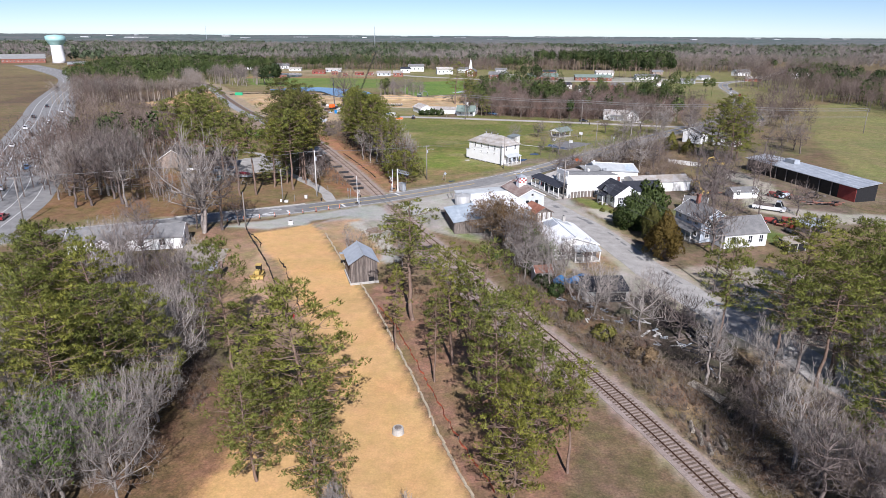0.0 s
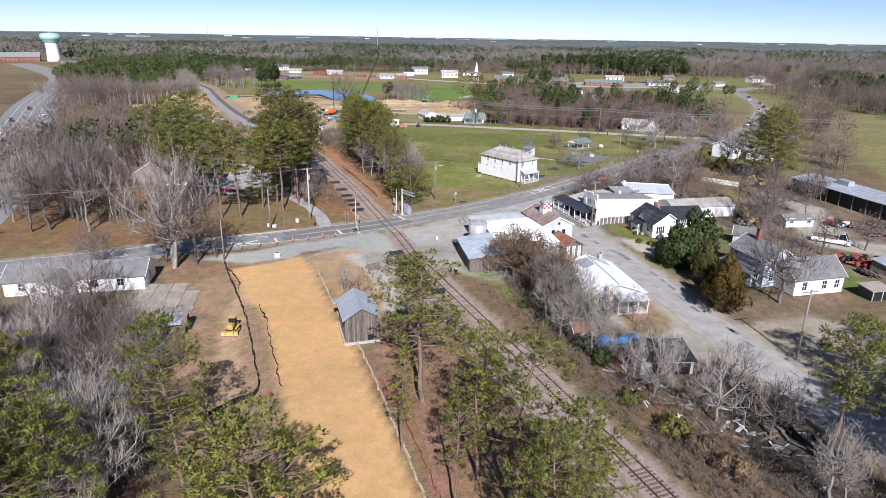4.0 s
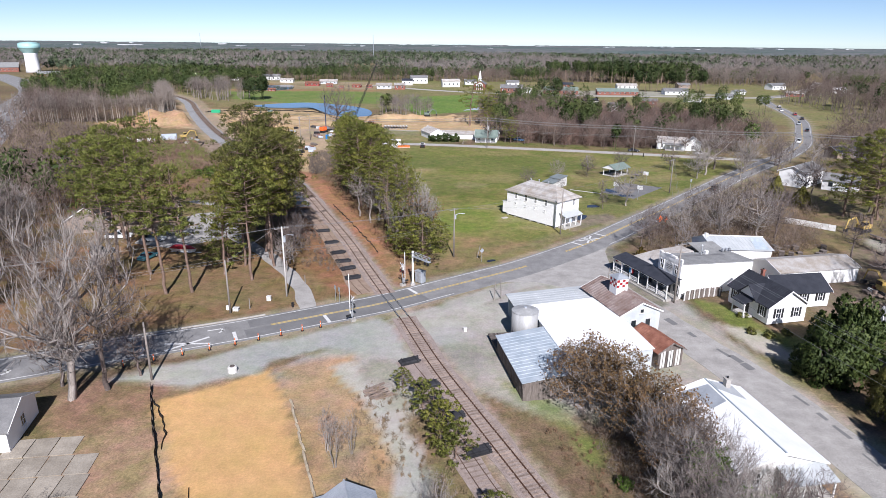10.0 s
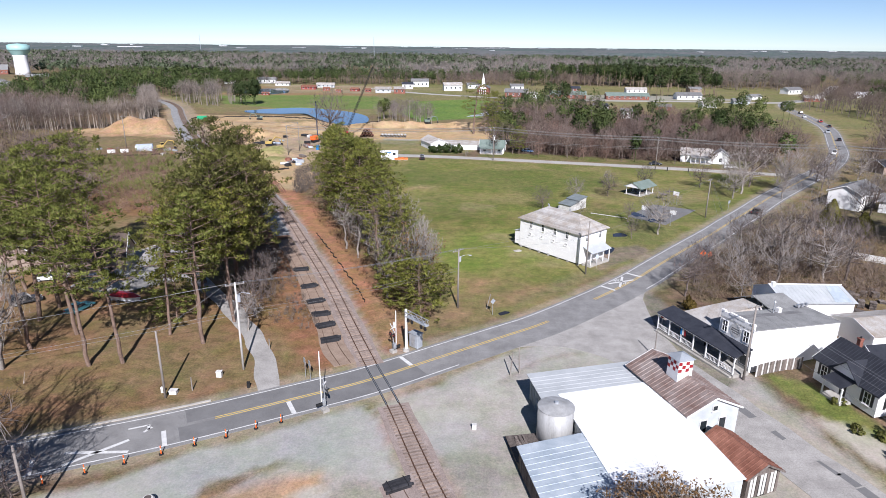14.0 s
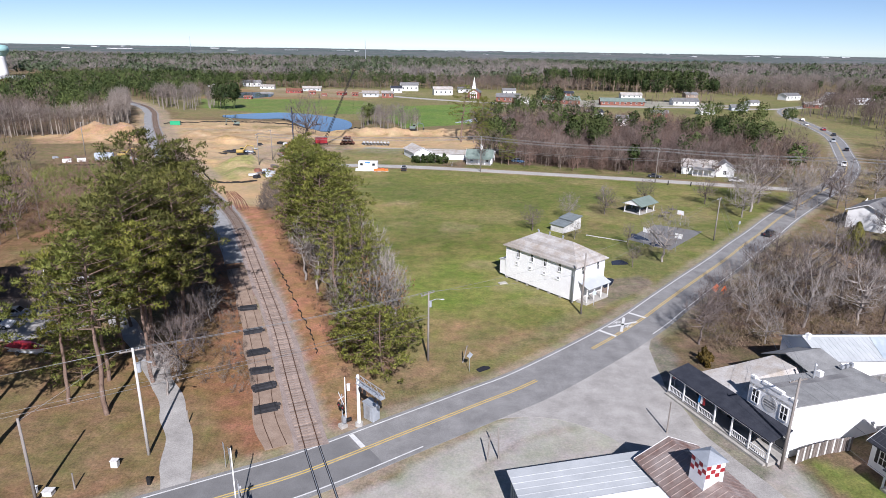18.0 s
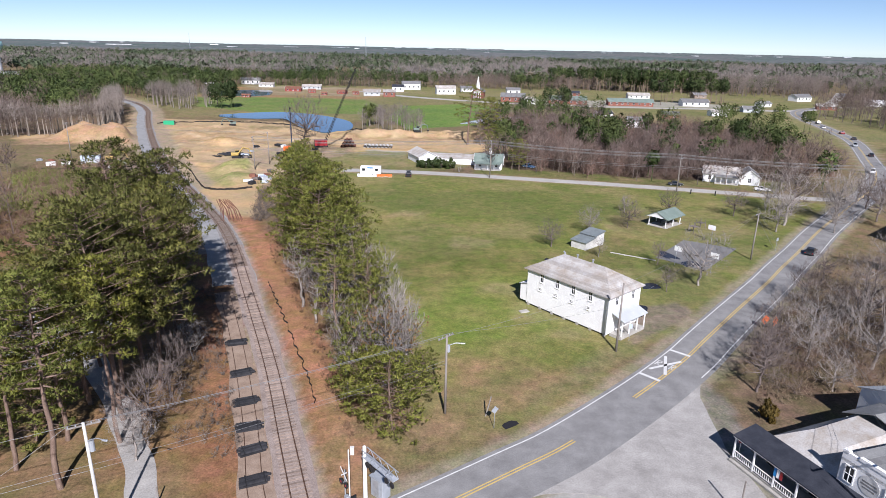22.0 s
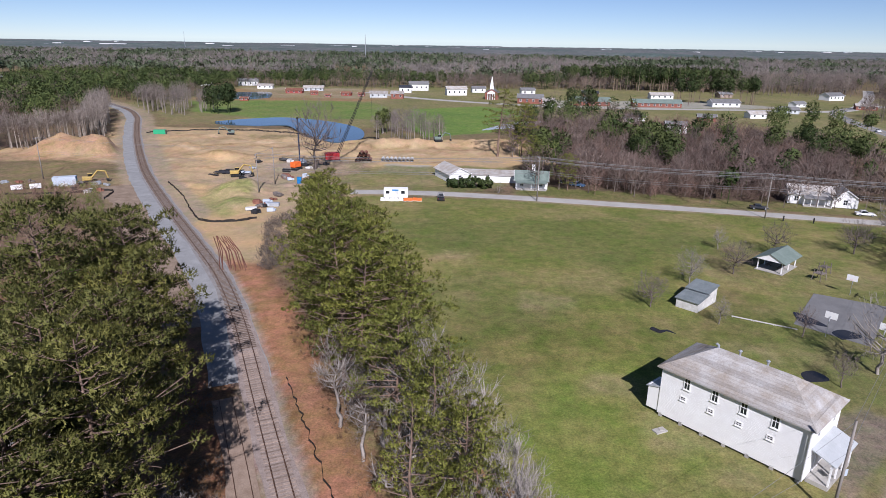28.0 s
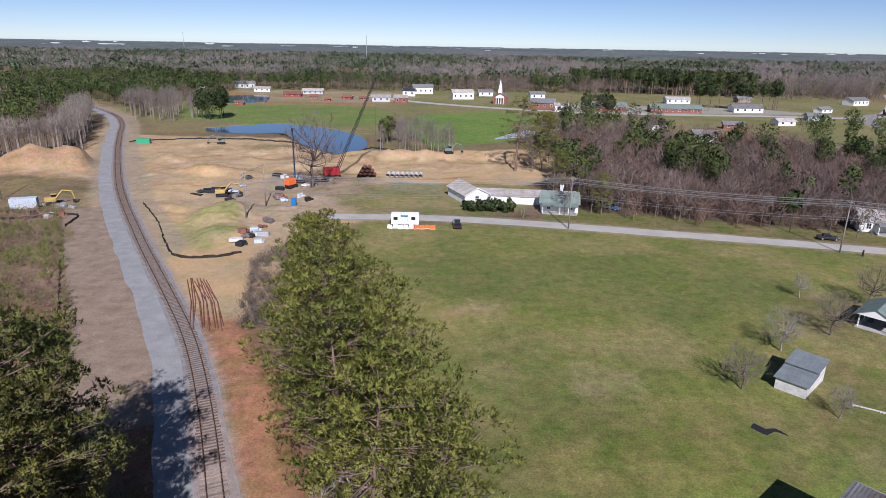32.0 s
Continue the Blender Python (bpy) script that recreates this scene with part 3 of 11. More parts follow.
zone([(40, 222), (54, 226), (62, 236), (50, 244), (42, 236)], (0.22, 0.17, 0.11), 4, 4, 172, 0.75, ((0.13, 0.125, 0.045), 0.9, 4))
zone([(-3, 137), (6, 143), (15, 151), (17, 157), (8, 160), (0, 158.5), (-5, 150)], (0.27, 0.185, 0.11), 4, 3, 20, 0.95, ((0.19, 0.165, 0.08), 0.7, 4))
zone([(8, 146), (18, 155), (27, 164), (25, 167), (16, 158), (8, 150)], (0.19, 0.17, 0.10), 2, 2, 95, 0.6)
zone([(30, 168), (58, 196), (88, 232), (70, 245), (52, 232), (44, 214), (34, 186)], (0.23, 0.20, 0.105), 6, 6, 21, 0.75, (GRASS, 0.7, 8))
zone([(25.5, 164.5), (33, 170), (40, 178), (38, 182), (31, 179), (26, 170)], (0.24, 0.20, 0.165), 1.5, 1.5, 22, 0.95, ((0.17, 0.14, 0.115), 0.7, 3))
# dirt, gravel and lots by the crossing
zone([(-43, 97), (-29, 97), (-17, 52), (-14, 38), (-36, 44), (-44, 64), (-50, 92)], (0.31, 0.215, 0.15), 2, 3, 23, 0.95, ((0.235, 0.165, 0.115), 0.9, 5))
strip(spline([(-34.5, 92), (-32, 82), (-30.6, 70), (-27, 58), (-24, 48)]), 1.6, (0.40, 0.285, 0.195), 0.8, 0.8, 97, 0.8)
zone([(-50, 96), (-40, 99), (-36, 92), (-42, 84), (-50, 88)], (0.22, 0.145, 0.105), 2, 2, 98, 0.85)
zone([(60, -160), (20, -40), (11, -6), (7.2, 11), (3.4, 20.6), (0.7, 30.2), (-3.6, 43.3), (-9.5, 60.2), (-15.4, 73.9), (-22.8, 93.4), (-26.8, 100.2), (-31, 96.6), (-38.4, 92), (-35, 87), (-31.2, 79.5),
      (-27.2, 75), (-23.4, 65.6), (-18.6, 52.5), (-13, 38), (-16, 27), (-26, 13), (-29, -6), (-6, -60), (40, -170)], TAN, 0.8, 0.5, 24, 1, ((0.54, 0.345, 0.17), 0.6, 5))
zone([(-19, 108), (-8, 118), (4, 127), (20, 142), (29, 151), (32, 143), (36.5, 126), (41, 105), (49, 62), (36, 56), (29, 70), (24, 80), (8, 90), (-2, 97), (-8, 88), (-14, 80), (-26, 100)],
     (0.295, 0.278, 0.257), 1.2, 1.2, 25, 0.95, ((0.37, 0.355, 0.335), 0.9, 5))
zone([(8.5, 8), (16, 8), (20, 24), (12, 40), (4, 58), (-4, 72), (-9.5, 62), (-4, 46), (1, 32)], (0.20, 0.115, 0.08), 1.5, 1.5, 96, 0.9, ((0.27, 0.17, 0.12), 0.7, 4))
zone([(-26, 101), (-16, 105), (-13, 96), (-7, 80), (-9, 70), (-16, 76), (-22, 92)], (0.42, 0.27, 0.15), 1.5, 1.5, 26, 0.9, (BROWN, 0.7, 4))
zone([(-47, 97), (-39, 101.8), (-24, 111.5), (-14, 117.5), (-8.5, 110), (-9, 103), (-16, 105.5), (-21, 106), (-27.0, 103.4), (-27.9, 99.6), (-35.7, 95.0)], GREYSTONE, 1.2, 1.2, 27, 1, ((0.38, 0.37, 0.345), 0.6, 5))
strip(spline([(-17, 100.5), (-13.9, 95.8), (-8.4, 84.9), (-6.0, 76)]), 1.4, (0.40, 0.395, 0.375), 0.5, 1.2, 28, 0.9)
zone([(8, 96), (11, 92), (16, 84), (19, 76), (16, 75), (9.5, 88), (4, 98)], (0.16, 0.20, 0.055), 1.5, 1.5, 29, 0.7)
zone([(12, 90), (22, 86), (24, 70), (30, 56), (38, 40), (50, 6), (40, 0), (30, 30), (19, 62)], (0.115, 0.078, 0.057), 1.5, 2, 30, 0.95, ((0.18, 0.125, 0.088), 0.7, 5))
# Brown woods floor; its colour is lowered to include shade under the trees.
zone([(-90, -10), (-24, -10), (-24, 36), (-29, 48), (-36, 60), (-41, 66), (-47, 70), (-54, 76), (-90, 72)], (0.10, 0.07, 0.052), 3, 3, 73, 0.9, ((0.21, 0.16, 0.11), 0.7, 6))
zone([(38, -10), (110, -10), (90, 40), (60, 36), (44, 40)], (0.14, 0.10, 0.072), 3, 3, 74, 0.9, ((0.21, 0.16, 0.11), 0.7, 6))
zone([(38, 127), (44, 123), (47, 113), (54, 110), (54, 104), (47, 102), (42.5, 112), (39, 122)], (0.125, 0.165, 0.04), 0.8, 0.6, 31, 1.0, ((0.17, 0.17, 0.06), 0.6, 4))
zone([(38.8, 117.5), (44, 113.5), (47, 104), (42.5, 103)], (0.43, 0.40, 0.36), 1.2, 1.0, 32, 0.95)
zone([(46, 82), (57, 79), (72, 70), (70, 48), (56, 40), (50, 60)], (0.31, 0.27, 0.23), 2, 2, 33, 0.9, ((0.4, 0.36, 0.32), 0.7, 6))
# Reddish-brown ground, darkened in colour for the shadow among the trunks.
zone([(-31, 8), (-18, 8), (-18, 26), (-25, 37), (-31, 33)], (0.1, 0.062, 0.042), 2, 2, 169, 0.9, ((0.17, 0.105, 0.07), 0.8, 4))
# Dark soil by the cedars, with the trees' shade painted into it.
zone([(43.2, 74.5), (49, 73), (57.5, 79), (58, 84), (50, 90), (45, 97), (42.4, 92), (42.6, 84)], (0.13, 0.1, 0.07), 0.8, 0.8, 160, 0.9, ((0.2, 0.15, 0.1), 0.8, 3))
zone([(40.4, 98), (44.5, 92), (45, 103), (41, 106)], (0.15, 0.155, 0.06), 0.8, 0.8, 161, 0.8, ((0.24, 0.2, 0.13), 0.8, 3))
zone([(31, 80), (36.5, 81), (37.6, 74), (35, 67), (30, 66), (29, 74)], (0.215, 0.175, 0.115), 1.2, 1.4, 162, 0.9, ((0.26, 0.16, 0.1), 0.9, 2.5))
zone([(30, 64), (39, 61), (40.4, 56), (41.6, 49), (36, 47), (30, 54)], (0.215, 0.185, 0.155), 1.5, 1.5, 163, 0.9, ((0.15, 0.13, 0.11), 0.8, 4))
zone([(36.4, 53), (40.2, 58), (43.4, 50), (45.4, 42), (43, 33), (39.6, 24), (36.6, 22), (38, 31), (35.4, 38), (35, 45)], (0.035, 0.031, 0.029), 1.2, 1.6, 164, 0.95, ((0.1, 0.085, 0.075), 0.7, 3))
zone([(29, 30), (33, 34), (36, 31), (36, 20), (33, 14), (31, 22)], (0.2, 0.135, 0.09), 1.2, 1.4, 165, 0.9, ((0.3, 0.22, 0.15), 0.8, 3))
zone([(32, 27.4), (34.4, 27.6), (34.8, 25), (32.6, 24.6)], (0.42, 0.29, 0.17), 0.8, 0.6, 166, 0.9)
zone([(72, 108), (92, 112), (124, 124), (110, 160), (86, 152), (72, 140), (60, 150), (60, 138)], (0.15, 0.108, 0.08), 3, 3, 34, 0.9, ((0.22, 0.17, 0.13), 0.8, 7))
zone([(56, 130), (72, 146), (92, 160), (108, 158), (112, 128), (106, 104), (80, 90), (74, 98), (70, 106), (60, 112)], (0.115, 0.088, 0.07), 3, 3, 155, 0.95, ((0.21, 0.17, 0.14), 0.8, 6))
zone([(74, 176), (92, 184), (104, 196), (96, 206), (82, 200), (72, 190)], (0.27, 0.2, 0.13), 3, 3, 167, 0.9, ((0.17, 0.12, 0.075), 0.8, 6))
zone([(94, 186), (120, 180), (150, 200), (140, 226), (108, 220)], (0.12, 0.105, 0.06), 4, 4, 168, 0.85, ((0.2, 0.17, 0.1), 0.8, 6))
zone([(60, 110), (70, 108), (72, 116), (64, 122)], (0.14, 0.165, 0.055), 2, 2, 35, 0.7)
zone([(73, 84), (80, 90), (78, 98), (73, 94)], (0.12, 0.17, 0.045), 1, 1, 156, 0.8)
zone([(52, 74), (70, 82), (73, 92), (60, 86), (50, 80)], (0.2, 0.14, 0.1), 1.5, 1.5, 157, 0.8)
zone([(34, 146), (46, 150), (62, 145), (72, 150), (90, 180), (70, 190), (56, 178), (46, 168)], (0.115, 0.08, 0.058), 2, 3, 36, 0.95, ((0.19, 0.14, 0.095), 0.9, 6))
NORTH = RAIL[(RAIL[:, 1] > 133) & (RAIL[:, 1] < 262)]
strip(NORTH, 9, (0.2, 0.1, 0.062), 3, 2, 37, 0.9, ((0.28, 0.145, 0.09), 0.7, 5))
strip(NORTH + np.array([4.6, 1.6]), 2.0, CLAY, 1.5, 0.8, 38, 0.9)
zone([(-14, 130), (-3, 137), (-7, 148), (-12, 158), (-17, 150)], (0.30, 0.165, 0.10), 2.5, 2, 39, 0.85, (DRYGRASS, 0.6, 5))
# construction ground beyond the field
zone([(-60, 232), (-48, 232), (-38, 262), (-38, 284), (-8, 300), (10, 330), (44, 345), (50, 372), (20, 398), (-40, 386), (-85, 420), (-150, 420), (-178, 446), (-200, 420), (-180, 345), (-120, 325), (-100, 296), (-80, 262)],
     SAND, 4, 4, 40, 1, ((0.46, 0.32, 0.18), 0.9, 8))
for k_, (bx_, by_, br_, bc_) in enumerate(((-100, 330, 14, (0.30, 0.22, 0.15)), (-75, 345, 12, (0.34, 0.25, 0.16)), (-120, 372, 14, (0.36, 0.29, 0.19)), (-60, 372, 16, (0.33, 0.23, 0.14)), (-20, 360, 14, (0.40, 0.27, 0.15)), (-140, 400, 10, (0.27, 0.2, 0.13)), (-92, 392, 16, DRYGRASS), (20, 362, 14, (0.3, 0.22, 0.14)), (-130, 335, 10, (0.28, 0.2, 0.13)), (-149, 350, 17, (0.29, 0.185, 0.11)), (-140, 346, 9, (0.33, 0.225, 0.14)), (-65, 316, 12, (0.16, 0.13, 0.11)))):
    zone([(bx_ - br_, by_ - br_ * 0.4), (bx_ + br_ * 0.6, by_ - br_ * 0.6), (bx_ + br_, by_ + br_ * 0.4), (bx_ - br_ * 0.4, by_ + br_ * 0.6)], bc_, 5, 6, 80 + k_, 0.75)
zone([(-270, 340), (-168, 356), (-154, 380), (-172, 425), (-200, 475), (-300, 480)], (0.14, 0.10, 0.075), 3, 3, 101, 0.95)
zone([(-170, 330), (-120, 330), (-118, 362), (-150, 372), (-175, 360)], (0.33, 0.2, 0.125), 5, 6, 151, 0.8, ((0.42, 0.29, 0.185), 0.9, 5))
zone([(-110, 300), (-50, 296), (-40, 340), (10, 350), (40, 372), (-60, 384), (-140, 405), (-120, 350)], (0.36, 0.24, 0.145), 6, 8, 152, 0.55, ((0.5, 0.37, 0.23), 1.2, 6))
zone([(-66, 300), (-38, 300), (-36, 338), (-70, 338)], (0.15, 0.125, 0.105), 4, 5, 153, 0.8, ((0.3, 0.24, 0.18), 0.9, 4))
zone([(-34, 318), (-18, 318), (-16, 332), (-32, 334)], (0.36, 0.35, 0.33), 1.5, 1.5, 154, 0.9)
for k_ in range(14):
    ax_, ay_ = -120 + 9 * k_, 330 + (k_ * 37) % 50
    strip(spline([(ax_ - 14, ay_ + 5), (ax_, ay_), (ax_ + 13, ay_ + 4)], 3), 0.9, (0.25, 0.165, 0.1) if k_ % 2 else (0.53, 0.41, 0.28), 1.5, 1.2, 110 + k_, 0.75)
zone([(-62, 276), (-50, 270), (-44, 300), (-60, 330), (-88, 330), (-80, 300)], (0.33, 0.27, 0.22), 5, 5, 41, 0.8, (SAND, 0.7, 8))
zone([(-40, 288), (-12, 288), (4, 300), (14, 330), (-30, 332), (-44, 310)], (0.24, 0.205, 0.12), 4, 4, 42, 0.85, (GRASS, 0.5, 9))
zone([(8, 290), (40, 283), (60, 278), (100, 270), (112, 286), (70, 286), (30, 297), (14, 304)], DRYGRASS, 2, 2, 43, 0.8, (GRASS, 0.6, 9))
zone([(-95, 262), (-82, 250), (-68, 236), (-56, 226), (-64, 216), (-84, 240), (-108, 268), (-128, 305), (-112, 308)], (0.25, 0.185, 0.13), 3, 3, 44, 0.95)
zone([(-76, 268), (-66, 263), (-62, 276), (-70, 298), (-80, 296)], (0.17, 0.215, 0.06), 3, 3, 45, 0.95, (SAND, 0.4, 5))
zone([(-150, 430), (-118, 436), (-112, 452), (-140, 470), (-160, 460)], DRYGRASS, 5, 5, 46, 0.8)
strip(RAIL[RAIL[:, 1] > 262], 8.0, (0.32, 0.26, 0.20), 1.5, 0.8, 47, 0.8)
strip(GRAVELWAY[4:40] + np.array([-9.0, -2.5]), 3.5, (0.27, 0.225, 0.18), 2, 1, 78, 0.85, ((0.2, 0.16, 0.12), 0.6, 5))
strip(RAIL, 2.5, (0.32, 0.26, 0.225), 0.8, 0.4, 48, 0.95)
strip(spline([(94, 158), (95, 142), (91, 129), (86, 118), (92, 111), (106, 107), (124, 106)], 3), 4.6, (0.37, 0.345, 0.31), 2, 1.5, 140, 0.9)
strip(ROAD, 5.2, (0.30, 0.26, 0.20), 1.2, 0.6, 49, 0.8)
strip(LANE, 3.6, (0.30, 0.25, 0.18), 1.2, 0.6, 50, 0.7)
zone([(-12, 116.5), (-2, 124.5), (10, 134), (22, 145.5), (29, 151), (31, 140), (22, 128), (8, 116), (-4, 107)], (0.33, 0.318, 0.30), 0.8, 0.8, 130, 0.95, ((0.39, 0.38, 0.365), 0.9, 4))
strip(spline([(3, 122), (10, 129), (19, 131), (25, 127)], 1.5), 0.35, (0.27, 0.25, 0.225), 0.6, 0.6, 131, 0.7)
strip(STREET, 5.0, (0.36, 0.325, 0.285), 1.5, 1.0, 51, 0.8)
zone([(32, 155), (29.4, 148), (28.6, 139.5), (29.4, 133), (29.4, 126), (32, 121.5), (35.2, 124.4), (33.5, 131), (30.6, 140), (33.5, 148)], (0.15, 0.14, 0.13), 0.7, 0.5, 150, 0.9, ((0.22, 0.2, 0.18), 0.8, 3))

# relief: flat under road and rail, heaps, bank and pond bed
POND = [(-131, 447), (-116, 461), (-98, 468), (-71, 452), (-53, 427), (-48, 395), (-58, 383), (-72, 398), (-81, 416), (-92, 436), (-104, 432), (-118, 434), (-128, 439)]
POND_FAR = [(-174, 575), (-192, 618), (-180, 632), (-153, 640), (-140, 590), (-150, 576)]
flat = np.minimum.reduce([along(gp, ROAD) - 4, along(gp, RAIL) - 2.5, along(gp, STREET) - 4, along(gp, LANE) - 3, along(gp, GRAVELWAY) - 5, along(gp, SIDING_N) - 2.5, along(gp, SIDING) - 2.5, along(gp, DRIVE) - 2, along(gp, HIGHWAY) - 14, along(gp, FARROAD) - 6])
height *= np.clip(flat / 6, 0, 1)
for hx, hy, r1, r2, hh in ((-147, 351, 15, 9, 4.6), (-140, 347, 6, 6, 1.8), (-157, 348, 8, 6, 1.8), (-90, 342, 9, 4, 1.6), (-112, 360, 6, 5, 1.5), (-46, 366, 10, 4, 1.8), (-132, 356, 8, 7, 2.5), (-71, 290, 6, 9, 2.6), (-66, 275, 5, 7, 1.5), (-30, 372, 22, 5, 2.4), (6, 374, 14, 5, 2.2), (-98, 350, 10, 8, 1.2), (-60, 355, 12, 6, 1.0)):
    g = np.exp(-(((gp[:, 0] - hx) / r1) ** 2 + ((gp[:, 1] - hy) / r2) ** 2) ** 1.5)
    height += g * hh * (1 + 0.4 * wave(gp, 6, 7) + 0.5 * np.abs(wave(gp, 3.2, 14))) * np.clip(flat / 4, 0, 1)
for pond in (POND, POND_FAR):
    height -= np.clip((inside(gp, pond) + 3) / 3, 0, 1) * 1.1
for px_, py_ in ((45, 206.5), (48, 201.3), (36, 188.7), (20.4, 202.2), (21.9, 197.7), (30.8, 177.2), (5.7, 144.3), (2.5, 142.2)):
    height *= 1 - np.exp(-(((gp[:, 0] - px_) ** 2 + (gp[:, 1] - py_) ** 2) / 16) ** 2)
site = np.clip(inside(gp, [(-62, 262), (-44, 290), (-20, 345), (40, 350), (40, 385), (-40, 382), (-85, 415), (-150, 415), (-185, 345), (-125, 300)]) / 8, 0, 1) * np.clip(flat / 5, 0, 1)
height += site * (0.75 * wave(gp, 7, 8) + 0.55 * np.abs(wave(gp, 3.2, 10)) + 0.5 * wave(gp, 20, 12))
height -= 0.02
padd = inside(gp, [(7.2, 11), (-3.6, 43.3), (-15.4, 73.9), (-26.8, 100), (-35, 90), (-27.2, 75), (-18.6, 52.5), (-8, 11)])
height *= 1 - np.clip(padd / 2, 0, 1)
nx, ny = len(gx), len(gy)
ii = (np.arange(ny - 1)[:, None] * nx + np.arange(nx - 1)[None, :]).ravel()
ground = new("ground", arrays("ground", np.concatenate([gp, height[:, None]], 1), np.stack([ii, ii + 1, ii + nx + 1, ii + nx], 1), M_GROUND, np.clip(cov, 0.01, 0.9), True))
tagged(ground, "winter ground of dry grass, red straw, dirt and lawn", "ground", kind="structure")


def zat(x, y):
    """Height of the ground sheet at a place."""
    i, j = np.clip(np.searchsorted(gx, x) - 1, 0, nx - 2), np.clip(np.searchsorted(gy, y) - 1, 0, ny - 2)
    u, v = (x - gx[i]) / (gx[i + 1] - gx[i]), (y - gy[j]) / (gy[j + 1] - gy[j])
    H = height.reshape(ny, nx)
    return (H[j, i] * (1 - u) + H[j, i + 1] * u) * (1 - v) + (H[j + 1, i] * (1 - u) + H[j + 1, i + 1] * u) * v


m, t, p = nodes("pond_water")
p.inputs["Base Color"].default_value = (0.06, 0.1, 0.135, 1)
p.inputs["Roughness"].default_value = 0.06
bump(t, p, noise_tex(t, 1.5, 3), 0.06, 0.05)
M_WATER = m
m, t, p = nodes("puddle_water")
p.inputs["Base Color"].default_value = (0.028, 0.026, 0.024, 1)
p.inputs["Roughness"].default_value = 0.05
M_PUDDLE = m
for poly, lab in ((POND, "long blue farm pond with still water"), (POND_FAR, "far blue pond beyond the green field")):
    c = spline(poly + [poly[0]], 4)[:-1]
    solid("pond", MB().prism([tuple(q) for q in c], -0.6, -0.16), M_WATER, lab, "pond", kind="structure")

# ---- roads ----
road = solid("road", ribbon(ROAD, -3.75, 3.85, 0.02, 0.3), M_ASPHALT, "two-lane grey asphalt road with worn tyre tracks", "road", kind="structure")
def dist_at(c, x, y):
    s = np.concatenate([[0], np.cumsum(np.linalg.norm(np.diff(c, axis=0), axis=1))])
    return s[np.argmin((c[:, 0] - x) ** 2 + (c[:, 1] - y) ** 2)]
sx = dist_at(ROAD, -14.5, 122.5)
part("edge_line", ribbon(ROAD, -3.3, -3.15, 0.026, 0.004), M_WHITELINE, road)
part("edge_line", ribbon(cut(ROAD, 0, sx + 14), 3.15, 3.3, 0.026, 0.004), M_WHITELINE, road)
part("edge_line", ribbon(cut(ROAD, sx + 58, 900), 3.15, 3.3, 0.026, 0.004), M_WHITELINE, road)
for o in (-0.24, 0.1):
    part("centre_line", ribbon(cut(ROAD, sx - 17, sx + 34), o, o + 0.14, 0.026, 0.004), M_YELLOW, road, "double yellow line")
    part("centre_line", ribbon(cut(ROAD, sx + 47, 900), o - 0.5, o - 0.36, 0.026, 0.004), M_YELLOW, road, "double yellow line")
part("resurfaced_patch", ribbon(cut(ROAD, sx - 20, sx + 8), -3.1, -0.3, 0.0235, 0.004), M_ASPHALT_DARK, road, "darker resurfaced lane at the crossing")
part("resurfaced_patch", ribbon(cut(ROAD, sx - 21, sx + 9), 0.3, 3.1, 0.0235, 0.004), M_ASPHALT_DARK, road, "darker resurfaced lane at the crossing")


def on_road(c, s, off, z=0.0):
    """Pose at a length and offset of a curve, x along it."""
    q = cut(c, s, s + 1.5)
    d = q[1] - q[0]
    n = np.array([d[1], -d[0]]) / np.linalg.norm(d)
    return pose(q[0][0] + n[0] * off, q[0][1] + n[1] * off, z, 0, 0, math.degrees(math.atan2(d[1], d[0])))


def paint(name, s, off, boxes, mat=M_WHITELINE):
    b = MB()
    for cx, cy, lx, ly, a in boxes:
        b.box((cx, cy, 0.0), (lx, ly, 0.006), radians(a))
    ob = part(name, b, mat, road)
    ob.matrix_world = on_road(ROAD, s, off, 0.027)


paint("stop_bar", sx + 8.6, -1.7, [(0, 0, 0.55, 2.8, 0)])
paint("stop_bar", sx - 8.6, 1.7, [(0, 0, 0.55, 2.8, 0)])
srr = dist_at(ROAD, 29.5, 158.7)
paint("crossing_cross", srr, -1.7, [(0, 0, 5.6, 0.42, 24), (0, 0, 5.6, 0.42, -24)])
paint("crossing_bar", srr - 4.6, -1.7, [(0, 0, 0.5, 2.9, 0)])
paint("crossing_bar", srr + 5.0, -1.7, [(0, 0, 0.5, 2.9, 0)])
for q_ in (1.2, -0.75):
    paint("crossing_letter", srr, -1.7, [(0.0, q_, 1.5, 0.13, 0), (0.68, q_ - 0.28, 0.13, 0.5, 0), (0.1, q_ - 0.28, 0.13, 0.5, 0), (0.39, q_ - 0.5, 0.6, 0.12, 0), (-0.35, q_ - 0.3, 0.9, 0.12, 30)])
paint("crossing_cross", sx - 29, 1.7, [(0, 0, 6.5, 0.42, 20), (0, 0, 6.5, 0.42, -20)])
paint("crossing_bar", sx - 22.5, 1.7, [(0, 0, 0.5, 2.9, 0)])
paint("crossing_bar", sx - 35, 1.7, [(0, 0, 0.5, 2.9, 0)])
paint("turn_arrow", sx - 25, -1.6, [(0, 0, 2.2, 0.25, 0), (1.0, -0.45, 0.3, 1.0, 0), (0.9, -0.9, 1.1, 0.3, 40)])
paint("turn_arrow", sx - 52, 1.4, [(0, 0, 2.2, 0.25, 0), (1.0, 0.45, 0.3, 1.0, 0), (0.9, 0.9, 1.1, 0.3, -40)])
